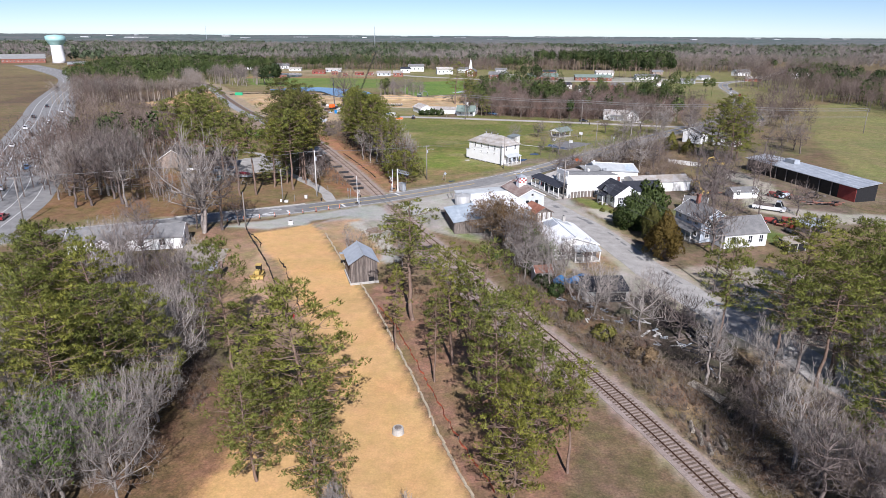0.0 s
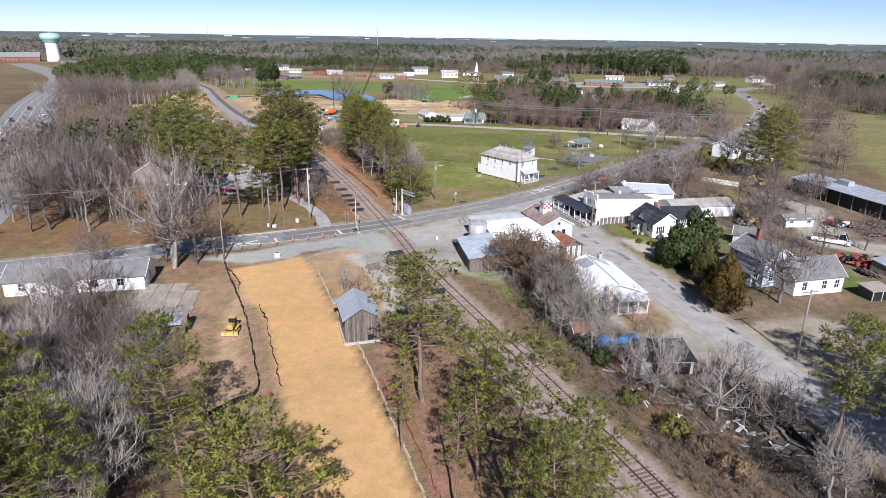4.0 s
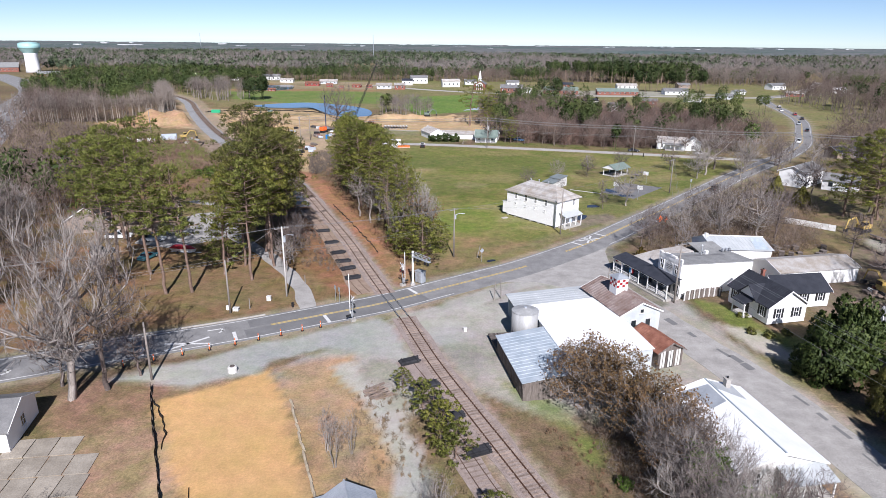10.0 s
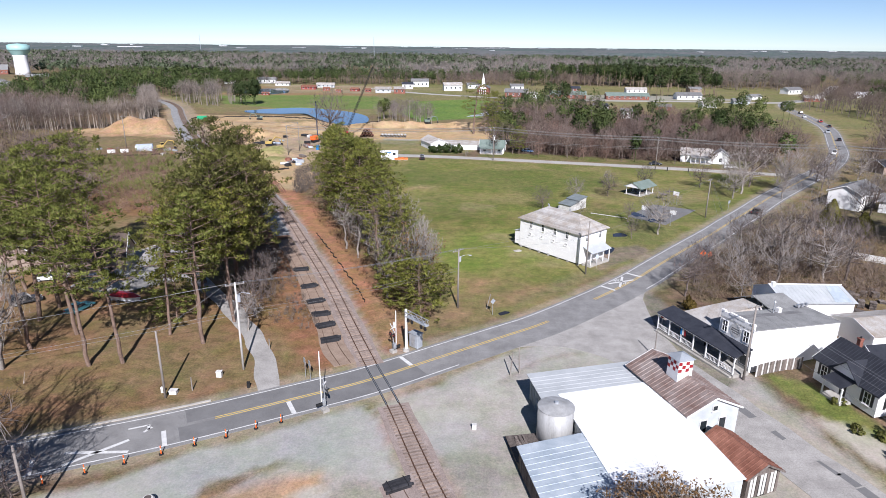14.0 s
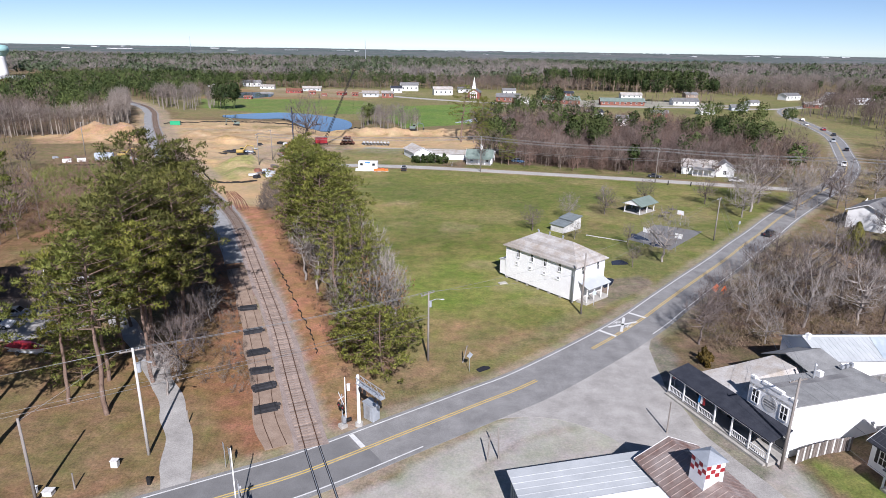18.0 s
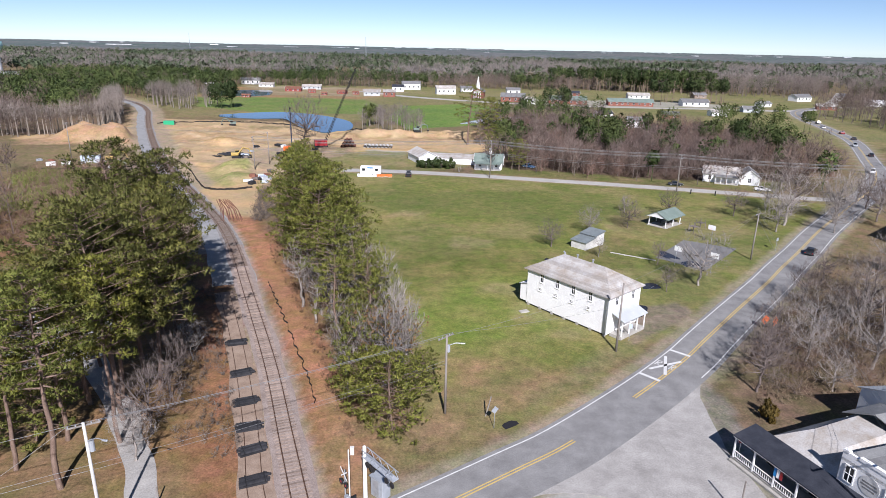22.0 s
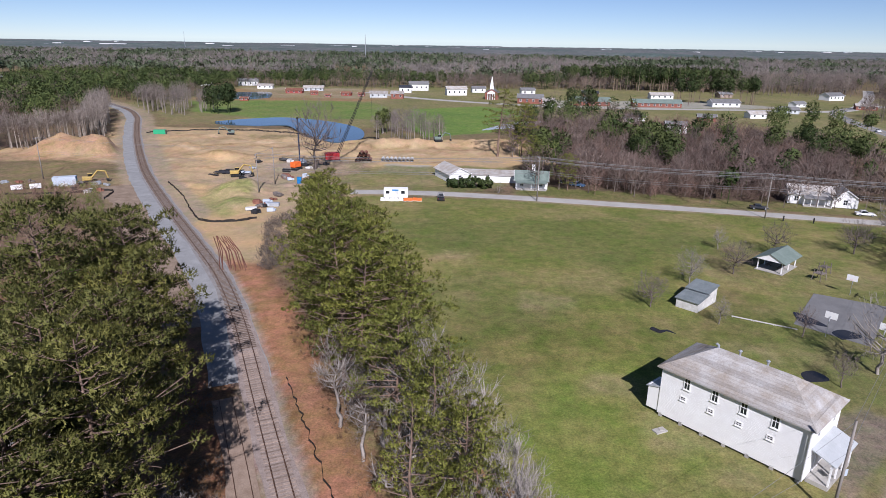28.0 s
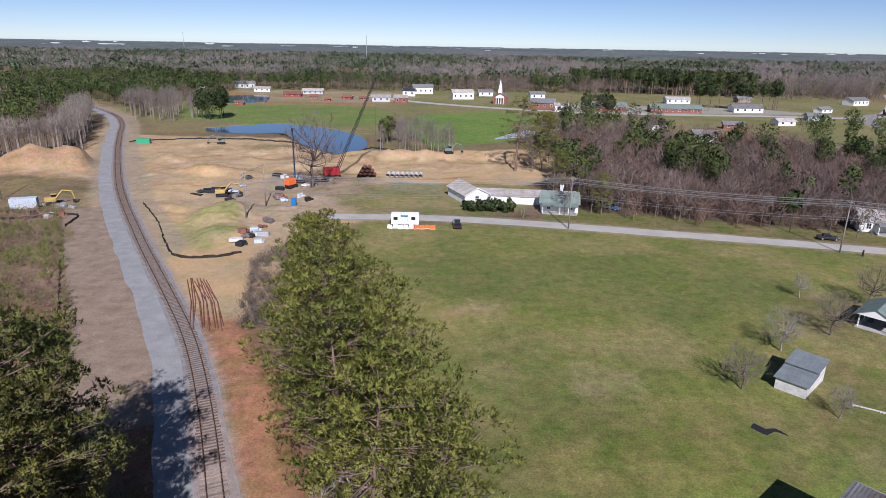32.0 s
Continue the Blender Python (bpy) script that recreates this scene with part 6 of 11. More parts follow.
bh2 = House("brown_house", "brown-roofed house among the pines", -86, 168, 105, 16, 9, 2.9, 3.0, M_TANWALL, M_BROWNROOF, "gable", 0.4, 0)
for u in (-5, 0, 5):
    bh2.win("-y", u, 1.0, 1.2, 1.3)

# playground side: sheds, pavilion, court
for sx0, sy0, eave_, lab in ((28.4, 211.4, 1.75, "lower cream field shed with a grey-green lean-to roof"), (30.9, 213.7, 2.6, "taller cream field shed with a grey-green lean-to roof")):
    sd1 = House("field_shed", lab, sx0, sy0, -47, 3.7, 3.4, eave_, 0.5, M_WHITE_OLD, M_SHEDROOF, "shed", 0.25, 0, "shed", 0.5)
    sd1.door("-x", 0.3, 0.9, 1.8, M_WHITE_OLD)
pav = thing("picnic_pavilion", "open picnic pavilion with a green gabled roof", "pavilion", pose(52.8, 231.0, 0, 0, 0, 42) @ Matrix.Diagonal((0.92, 0.92, 0.92, 1)))
part("slab", MB().box((0, 0, 0.05), (8.4, 5.6, 0.14)), M_CONCRETE, pav)
for x in (-3.8, 0, 3.8):
    for y in (-2.4, 2.4):
        part("post", MB().box((x, y, 1.3), (0.18, 0.18, 2.5)), M_WHITE, pav)
part("roof", MB().slab([(-4.7, -3.3, 2.5), (4.7, -3.3, 2.5), (4.7, 0, 4.1), (-4.7, 0, 4.1)], 0.1).slab([(4.7, 3.3, 2.5), (-4.7, 3.3, 2.5), (-4.7, 0, 4.1), (4.7, 0, 4.1)], 0.1), M_GREENROOF, pav)
for gx_ in (-4.5, 4.5):
    part("gable_board", MB().add([(gx_, -3.0, 2.55), (gx_, 3.0, 2.55), (gx_, 0, 3.95), (gx_ * 0.99, -3.0, 2.55), (gx_ * 0.99, 3.0, 2.55), (gx_ * 0.99, 0, 3.95)], [(0, 1, 2), (3, 5, 4), (0, 3, 4, 1), (1, 4, 5, 2), (2, 5, 3, 0)]), M_WHITE, pav)
for y in (-1.2, 1.2):
    part("bench", MB().box((0, y, 0.75), (5.0, 0.8, 0.06)).box((0, y, 0.4), (0.2, 0.5, 0.7)), M_PLANK, pav)
court = solid("play_court", MB().prism([(42.2, 205.0), (52.7, 217.7), (62.2, 212.0), (49.4, 197.4)], -0.1, 0.045), M_ASPHALT_DARK, "dark asphalt ball court with puddles", "court", kind="structure")

# lane-side houses and far buildings
gh = House("lane_cottage", "small cottage with a green roof and white porch", 14.2, 300.8, -8, 9.5, 7, 2.8, 2.2, M_WHITE, M_GREENROOF, "gable", 0.4, 0.3)
porch(gh, "-y", -4.5, 4.5, 2.0, 0.3, 2.3, 2.8, 5, M_GREENROOF)
gh.chimney(0.5, 0.2, 4.6, 6.6, 0.9, M_WHITE)
for u in (-2.8, 2.8):
    gh.win("-y", u, 1.0, 0.9, 1.2)
hh = House("lane_house", "white house with a pale roof behind the hedge", -9.5, 311.0, -68, 12, 7, 2.8, 1.8, M_WHITE, M_SHINGLE_OLD, "gable", 0.4, 0.2)
hh.win("+x", 0, 1.0, 1.0, 1.2)
hg = House("lane_outbuilding", "long low white outbuilding", 2.0, 308.5, -6, 18, 4.5, 2.3, 0.8, M_WHITE, M_SHINGLE_OLD, "shed", 0.3, 0, "outbuilding")
cp = thing("carport", "flat-roofed open carport with white posts", "carport", pose(16, 308.5, 0, 0, 0, -6))
part("roof", MB().box((0, 0, 2.6), (9, 5, 0.2)), M_WHITE_OLD, cp)
for x in (-4.2, 0, 4.2):
    for y in (-2.2, 2.2):
        part("post", MB().box((x, y, 1.25), (0.16, 0.16, 2.5)), M_WHITE, cp)
rh = House("corner_house", "white farmhouse with grey roof beside the lane", 90.0, 286.0, -20, 11, 8, 3.0, 2.0, M_WHITE, M_SHINGLE_OLD, "gable", 0.4, 0.3)
porch(rh, "-y", -2.0, 5.0, 2.2, 0.3, 2.4, 2.9, 5, M_SHINGLE_GREY)
rh.win("-y", -3.5, 1.0, 0.9, 1.3)
rh2 = House("corner_house_wing", "white wing of the farmhouse by the lane", 97.5, 282.5, 70, 8, 6, 3.0, 2.0, M_WHITE, M_SHINGLE_GREY, "gable", 0.4, 0.3)
rh2.win("-x", 0, 1.0, 0.9, 1.3)
FAR_HOUSES = [(104, 428, -10, 12, 9, 5.0, M_WHITE, M_SHINGLE_GREY), (108, 220, 40, 13, 8, 4.6, M_WHITE, M_SHINGLE_GREY), (116, 212, -40, 9, 7, 3.2, M_WHITE, M_SHINGLE_GREY), (150, 268, 10, 10, 7, 3, M_TANWALL, M_SHINGLE_DARK),
              (-45, 596, 0, 11, 9, 5.0, M_BRICK, M_SHINGLE_OLD), (-60, 604, 5, 16, 9, 4.0, M_GREYWALL, M_SHINGLE_OLD), (-32, 682, 10, 20, 12, 7.0, M_WHITE, M_SHINGLE_GREY), (0, 636, 10, 20, 11, 6.5, M_WHITE, M_SHINGLE_OLD),
              (-130, 632, 0, 16, 9, 3.0, M_FARMRED, M_RUST), (-112, 620, 10, 7, 6, 2.6, M_FARMRED, M_RUST), (-86, 616, -10, 9, 6, 2.6, M_FARMRED, M_RUST), (-74, 612, 0, 6, 5, 2.4, M_FARMRED, M_RUST), (-98, 600, 0, 5, 4, 2.2, M_FARMRED, M_RUST), (-150, 563, 0, 7, 4, 2.4, M_FARMRED, M_RUST),
              (-190, 712, 8, 22, 12, 5, M_WHITE, M_SHINGLE_GREY), (-255, 690, 0, 14, 9, 4, M_WHITE, M_SHINGLE_GREY), (-225, 700, 6, 12, 9, 4, M_WHITE, M_SHINGLE_GREY), (52, 575, -8, 22, 14, 5.0, M_BRICK, M_SHINGLE_GREY), (92, 565, -4, 34, 14, 4.2, M_BRICK, M_GREENROOF), (138, 560, -4, 40, 12, 4.0, M_BRICK, M_GREENROOF), (190, 570, 0, 24, 12, 4.0, M_WHITE, M_SHINGLE_GREY),
              (62, 555, -8, 10, 8, 5.0, M_WHITE, M_SHINGLE_OLD), (-560, 820, 30, 60, 30, 7, M_BRICK, M_TAR), (-420, 700, 30, 24, 14, 6, M_BRICK, M_TAR), (310, 640, 20, 20, 12, 5, M_WHITE, M_SHINGLE_GREY),
              (96, 470, 20, 12, 8, 4, M_WHITE, M_SHINGLE_DARK), (140, 478, -15, 12, 8, 3.4, M_BRICK, M_SHINGLE_GREY), (178, 498, 8, 13, 8, 3.4, M_WHITE, M_SHINGLE_OLD), (214, 528, -8, 14, 9, 3.4, M_GREYWALL, M_SHINGLE_GREY), (246, 575, 25, 13, 8, 3.4, M_WHITE, M_SHINGLE_GREY),
              (286, 560, -20, 16, 9, 3.6, M_BRICK, M_SHINGLE_OLD), (60, 650, 5, 14, 10, 5, M_WHITE, M_SHINGLE_GREY), (110, 640, -5, 16, 9, 4, M_BRICK, M_SHINGLE_DARK), (165, 630, 0, 22, 10, 4, M_WHITE, M_SHINGLE_OLD), (225, 650, 10, 14, 9, 4, M_TANWALL, M_SHINGLE_GREY),
              (350, 600, -10, 20, 11, 4, M_WHITE, M_METALROOF), (20, 668, 8, 14, 9, 4.5, M_WHITE, M_SHINGLE_GREY), (-42, 655, 0, 12, 9, 5.5, M_WHITE, M_SHINGLE_DARK), (-120, 660, 4, 20, 9, 3.4, M_GREYWALL, M_SHINGLE_OLD), (-165, 676, 0, 16, 8, 3.4, M_WHITE, M_SHINGLE_OLD)]
for x, y, r, L, W, e, wm, rm in FAR_HOUSES:
    if y > 400:
        L, W, e = L * 0.82, W * 0.82, e * 0.8
    fh = House("far_building", "distant gabled building with small windows" if wm is not M_FARMRED else "red farm building beyond the pond", x, y, r, L, W, e, W * 0.22, wm, rm, "gable", 0.5, 0, "building", group="buildings beyond the field")
    for i in range(max(2, int(L / 4))):
        fh.win("-y", -L / 2 + L * (i + 0.5) / max(2, int(L / 4)), e * 0.35, 1.2, min(1.6, e * 0.4), 0, None, None, False)
ch = thing("church", "white-steepled brick church with columns", "church", pose(26, 600, 0, 0, 0, -8) @ Matrix.Diagonal((0.75, 0.75, 0.71, 1)))
part("nave", MB().box((0, 10, 3.5), (13, 24, 7)).add([(-6.5, -2, 7), (6.5, -2, 7), (0, -2, 11), (-6.5, 22, 7), (6.5, 22, 7), (0, 22, 11)], [(0, 1, 2), (3, 5, 4)]), M_BRICK, ch)
part("roof", MB().slab([(-7.2, -2.5, 6.6), (0, -2.5, 11.2), (0, 22.5, 11.2), (-7.2, 22.5, 6.6)], 0.2).slab([(0, -2.5, 11.2), (7.2, -2.5, 6.6), (7.2, 22.5, 6.6), (0, 22.5, 11.2)], 0.2), M_SHINGLE_GREY, ch)
part("portico", MB().box((0, -3.5, 6.6), (8, 3.4, 1.0)).add([(-4, -5.2, 7.1), (4, -5.2, 7.1), (0, -5.2, 9.3), (-4, -1.9, 7.1), (4, -1.9, 7.1), (0, -1.9, 9.3)], [(0, 1, 2), (3, 5, 4), (1, 4, 5, 2), (0, 2, 5, 3)]), M_WHITE, ch)
for x in (-3.4, -1.2, 1.2, 3.4):
    part("column", MB().tube([(x, -4.8, 0), (x, -4.8, 6.1)], [0.4, 0.34], 10), M_WHITE, ch)
part("steeple", MB().box((0, 1.5, 11.5), (3.6, 3.6, 5)).box((0, 1.5, 15), (2.8, 2.8, 2.4)).tube([(0, 1.5, 16.2), (0, 1.5, 24)], [1.5, 0.05], 8), M_WHITE, ch)
tower = thing("water_tower", "pale water tower with a turquoise tank", "water tower", pose(-510, 815, 0) @ Matrix.Diagonal((0.68, 0.68, 0.74, 1)))
m, t, p = nodes("turquoise_paint")
t.links.new(ramp(t, noise_tex(t, 0.1, 3), [(0.3, (0.30, 0.52, 0.50)), (0.7, (0.38, 0.58, 0.56))]), p.inputs["Base Color"])
p.inputs["Roughness"].default_value = 0.5
M_TURQ = m
part("column", MB().tube([(0, 0, 0), (0, 0, 6), (0, 0, 28), (0, 0, 31)], [12.5, 11.2, 10.6, 11.5], 32), M_WHITE, tower, smooth=True)
part("cone", MB().tube([(0, 0, 30.5), (0, 0, 37)], [11.5, 16.5], 36), M_TURQ, tower)
part("tank", MB().tube([(0, 0, 37), (0, 0, 39), (0, 0, 45)], [16.5, 17.3, 17.3], 36), M_TURQ, tower, smooth=True)
part("tank_top", MB().tube([(0, 0, 45), (0, 0, 46.6), (0, 0, 48)], [17.3, 13, 0.5], 36), M_TURQ, tower, "pale domed top", smooth=True)

# ---- trees ----
R = np.random.RandomState(7)


def tubes(segs, n=3):
    """Tapered branch pieces from (start, end, r0, r1) rows, as one mesh's arrays."""
    S = np.array([s[0] for s in segs], float)
    E = np.array([s[1] for s in segs], float)
    r0 = np.array([s[2] for s in segs])
    r1 = np.array([s[3] for s in segs])
    d = E - S
    d /= np.linalg.norm(d, axis=1)[:, None] + 1e-9
    ref = np.where(np.abs(d[:, 2:3]) > 0.9, np.array([[1.0, 0, 0]]), np.array([[0, 0, 1.0]]))
    a = np.cross(d, ref)
    a /= np.linalg.norm(a, axis=1)[:, None]
    b = np.cross(d, a)
    ang = np.arange(n) * 2 * math.pi / n
    ring = a[:, None, :] * np.cos(ang)[None, :, None] + b[:, None, :] * np.sin(ang)[None, :, None]
    V = np.concatenate([S[:, None] + ring * r0[:, None, None], E[:, None] + ring * r1[:, None, None]], 1).reshape(-1, 3)
    base = (np.arange(len(segs)) * 2 * n)[:, None, None]
    k = np.arange(n)
    q = np.stack([k, (k + 1) % n, n + (k + 1) % n, n + k], 1)[None] + base
    if n == 2:
        q = q[:, :1]
    return V, q.reshape(-1, 4)


def tufts(C, out, k, length, width, spread=0.8, up=0.25):
    """k slim leaves round each centre, pointing outwards."""
    m = len(C)
    D = R.normal(size=(m, k, 3)) * spread + out[:, None, :] + np.array([0, 0, up])
    D /= np.linalg.norm(D, axis=2)[:, :, None]
    side = np.cross(D, R.normal(size=(m, k, 3)))
    side /= np.linalg.norm(side, axis=2)[:, :, None] + 1e-9
    L = length * R.uniform(0.65, 1.25, (m, k, 1))
    W = width * R.uniform(0.7, 1.3, (m, k, 1))
    P0 = C[:, None, :] - D * L * 0.4
    tri = np.stack([P0 + side * W * 0.5, P0 - side * W * 0.5, P0 + D * L * 1.25], 2)
    V = tri.reshape(-1, 3)
    return V, np.arange(len(V)).reshape(-1, 3)


def blades(C, out, k, length, width, spread=0.55, up=0.5, own=0.3):
    """k flat sprays of needles round each centre; their normals follow the clump they belong to."""
    m = len(C)
    D = R.normal(size=(m, k, 3)) * spread + out[:, None, :] + np.array([0, 0, up])
    D /= np.linalg.norm(D, axis=2)[:, :, None]
    side = np.cross(D, R.normal(size=(m, k, 3)))
    side /= np.linalg.norm(side, axis=2)[:, :, None] + 1e-9
    L = length * R.uniform(0.65, 1.25, (m, k, 1))
    W = width * R.uniform(0.7, 1.3, (m, k, 1))
    face = np.cross(side, D)
    turn = np.sign((face * out[:, None, :]).sum(2, keepdims=True)) + 1e-6
    P0 = C[:, None, :] - D * L * 0.45
    tri = np.stack([P0 - side * turn * W * 0.5, P0 + side * turn * W * 0.5, P0 + D * L], 2)
    N = out[:, None, :] + face * np.sign(turn) * own
    N /= np.linalg.norm(N, axis=2)[:, :, None]
    V = tri.reshape(-1, 3)
    return V, np.arange(len(V)).reshape(-1, 3), np.repeat(N.reshape(-1, 3), 3, 0)


def pine_mesh(h, low, spread, n_branch, per, k, length, width, seed, lean=0.02, clump=1.0, density=1.0):
    """A loblolly pine: bent trunk, whorled limbs and needle tufts out along them."""
    rs = random.Random(seed)
    segs, C, O = [], [], []
    pts = []
    x = y = 0.0
    for i in range(13):
        z = h * i / 12
        pts.append(Vector((x, y, z)))
        x += rs.uniform(-1, 1) * h * lean * 0.5
        y += rs.uniform(-1, 1) * h * lean * 0.5
    def at(z):
        u = min(max(z / h * 12, 0), 11.999)
        i = int(u)
        return pts[i].lerp(pts[i + 1], u - i)
    r = lambda z: 0.012 * h * (1 - 0.93 * z / h) + 0.02
    for i in range(12):
        segs.append((pts[i], pts[i + 1], r(h * i / 12), r(h * (i + 1) / 12)))
    for i in range(n_branch):
        u = (i + rs.uniform(0, 0.9)) / n_branch
        z = h * (low + (1 - low) * u ** 0.9) * 0.985
        rel = (z / h - low) / (1 - low)
        reach = spread * (0.35 + 0.9 * math.sin(math.pi * min(1, 0.22 + 0.78 * rel)) ** 0.8) * rs.uniform(0.6, 1.15) * (1.0 if rel < 0.85 else 0.75)
        a = i * 2.4 + rs.uniform(-0.5, 0.5)
        rise = 0.1 + 0.6 * rel
        p0 = at(z)
        p1 = p0 + Vector((math.cos(a) * reach * 0.5, math.sin(a) * reach * 0.5, reach * rise * 0.35))
        p2 = p0 + Vector((math.cos(a + rs.uniform(-0.2, 0.2)) * reach, math.sin(a + rs.uniform(-0.2, 0.2)) * reach, reach * rise * 0.75))
        br = 0.10 * (1 - 0.7 * rel) * h / 20
        segs += [(p0, p1, br, br * 0.6), (p1, p2, br * 0.6, 0.015)]
        for c in range(max(1, int(per * rs.uniform(0.6, 1.4) * (0.55 + 0.45 * reach / spread)))):
            u = rs.uniform(0.4, 1.05) if c else 1.0
            q = (p0.lerp(p1, u * 2) if u < 0.5 else p1.lerp(p2, u * 2 - 1))
            q = q + Vector((rs.gauss(0, 1), rs.gauss(0, 1), rs.gauss(0.2, 0.4))) * reach * 0.14
            segs.append((p1 if u > 0.5 else p0.lerp(p1, 0.5), q, 0.03, 0.012))
            size = rs.uniform(0.55, 1.05) * clump
            hub = q - Vector((at(z).x, at(z).y, q.z))
            hub = hub.normalized() * 0.35 if hub.length > 0.01 else hub
            for j in range(int(24 * density)):
                o = Vector((rs.gauss(0, 1), rs.gauss(0, 1), rs.gauss(0.25, 0.8))).normalized()
                C.append(q + Vector((o.x, o.y, o.z * 0.62)) * size * rs.uniform(0.5, 0.92))
                O.append((o * 1.25 + hub * 0.7 + Vector((0, 0, 0.2))).normalized())
    thick, fine = [g for g in segs if g[2] > 0.04], [g for g in segs if g[2] <= 0.04]
    bark, bq = tubes(thick, 6)
    b2, q2 = tubes(fine, 3)
    bark, bq = np.concatenate([bark, b2]), np.concatenate([bq, q2 + len(bark)])
    fv, ft, fn = blades(np.array([tuple(c) for c in C]), np.array([tuple(o) for o in O]), k, length, width)
    return bark, bq, fv, ft, fn


def bare_mesh(h, seed, wide=0.6, low=0.28, counts=(8, 40, 200), twigs=4, stems=1):
    """A leafless tree: limbs, branches and twigs that fill a rounded crown; rows for tubes()."""
    rs = np.random.RandomState(seed)
    segs, tips = [], []
    mid = np.array([0, 0, h * (low + 1) / 2])
    semi = np.array([wide * h / 2, wide * h / 2, h * (1 - low) / 2])
    P, W = [], []
    r0 = (0.021 * h + 0.02) / (1 + 0.3 * (stems - 1))
    for k in range(stems):
        a = rs.uniform(0, 6.28)
        off = np.array([math.cos(a), math.sin(a), 0]) * (0.03 * h if stems > 1 else 0)
        top = off * (4.0 if stems > 1 else 0) + np.array([rs.normal() * 0.03 * h, rs.normal() * 0.03 * h, h * 0.6])
        q = [off + (top - off) * u + rs.normal(size=3) * 0.012 * h * min(1, u * 8) for u in np.linspace(0, 1, 8)]
        for i in range(7):
            segs.append((q[i], q[i + 1], r0 * (1 - 0.1 * i), r0 * (0.9 - 0.1 * i)))
        for i in range(2, 8):
            P.append(q[i])
            W.append(r0 * (1 - 0.1 * i))
    lobes = rs.normal(size=(5, 3))
    for level, (n, lo, hi, rr) in enumerate(((counts[0], 0.7, 0.97, r0 * 0.66), (counts[1], 0.45, 1.0, r0 * 0.34), (counts[2], 0.5, 1.08, r0 * 0.15))):
        d = rs.normal(size=(n, 3))
        d /= np.linalg.norm(d, axis=1)[:, None]
        if level == 0:
            d[:, 2] = np.abs(d[:, 2] + 0.15)
        lump = 1 + 0.13 * np.sin(d @ lobes.T * 2.2).sum(1)[:, None] / 2
        T = mid + d * semi * rs.uniform(lo, hi, (n, 1)) * lump
        A, AW = np.array(P), np.array(W)
        gap = T[:, None, :] - A[None]
        cost = np.linalg.norm(gap, axis=2) + 1.6 * np.maximum(0, 0.05 * h - gap[:, :, 2]) + 0.7 * np.maximum(0, np.linalg.norm(A[None, :, :2], axis=2) - np.linalg.norm(T[:, None, :2], axis=2))
        if level == 0:
            cost = np.abs(gap[:, :, 2] - 0.85 * np.linalg.norm(gap[:, :, :2], axis=2)) + 0.3 * np.linalg.norm(gap, axis=2)
        pick = cost.argmin(1)
        for t_, k in zip(T, pick):
            p = A[k]
            L = np.linalg.norm(t_ - p)
            out = np.array([t_[0], t_[1], 0]) / (np.linalg.norm(t_[:2]) + 1e-6)
            m_ = (p + t_) / 2 + out * 0.10 * L - np.array([0, 0, 0.06 * L]) + rs.normal(size=3) * 0.07 * L
            w0 = min(rr, AW[k] * 0.75)
            w1 = max(w0 * 0.35, 0.012)
            q = [p * (1 - u) ** 2 + m_ * 2 * u * (1 - u) + t_ * u * u for u in (0, 0.35, 0.7, 1.0)]
            for i in range(3):
                segs.append((q[i], q[i + 1], w0 + (w1 - w0) * i / 3, w0 + (w1 - w0) * (i + 1) / 3))
                P.append(q[i + 1])
                W.append(w0 + (w1 - w0) * (i + 1) / 3)
            if level:
                for i in (1, 2, 3) if level == 2 else (2, 3):
                    dr = (q[i] - q[i - 1]) / (np.linalg.norm(q[i] - q[i - 1]) + 1e-6)
                    for j in range(twigs):
                        g = dr + rs.normal(size=3) * 0.6 + np.array([0, 0, 0.2])
                        e = q[i] + g / np.linalg.norm(g) * h * rs.uniform(0.045, 0.10)
                        segs.append((q[i], e, 0.0145, 0.005))
    return segs


PINE_LABEL = "tall green loblolly pine with a bare lower trunk"


def make_pine(kind, i):
    """One of the pine kinds, built at its own origin."""
    cfg = {"full": (20, 0.18, 3.7, 84, 3, 5, 0.38, 0.068), "dark": (20, 0.36, 3.7, 76, 3, 5, 0.38, 0.072), "tall": (20, 0.46, 3.2, 56, 3, 5, 0.38, 0.07), "park": (20, 0.48, 3.0, 46, 3, 5, 0.38, 0.072), "mid": (20, 0.34, 3.8, 40, 2, 2, 0.85, 0.5),
           "thin": (20, 0.36, 2.4, 44, 2, 5, 0.38, 0.07), "shrub": (5, 0.05, 1.5, 40, 2, 2, 0.28, 0.11), "round": (10, 0.08, 3.1, 70, 3, 3, 0.34, 0.085)}[kind]
    h, low, sp, nb, per, k, ln, wd = cfg
    bark, bq, fv, ft, fn = pine_mesh(h, low, sp, nb, per, k, ln, wd, 100 * i + len(kind) * 7, 0.02, {"mid": 1.5, "shrub": 0.5, "round": 0.8}.get(kind, 1.0), 0.7 if kind == "mid" else 1.0)
    tree = thing("pine_tree", PINE_LABEL if kind != "shrub" else "young green pine shrub beside the siding", "tree", group="pine trees")
    part("trunk", arrays("trunk", bark, bq, M_BARK_PINE, smooth=True), None, tree)
    part("crown", arrays("crown", fv, ft, M_NEEDLE_DK if kind == "dark" else M_NEEDLE, soft=fn), None, tree)
    return tree


LIB = {}
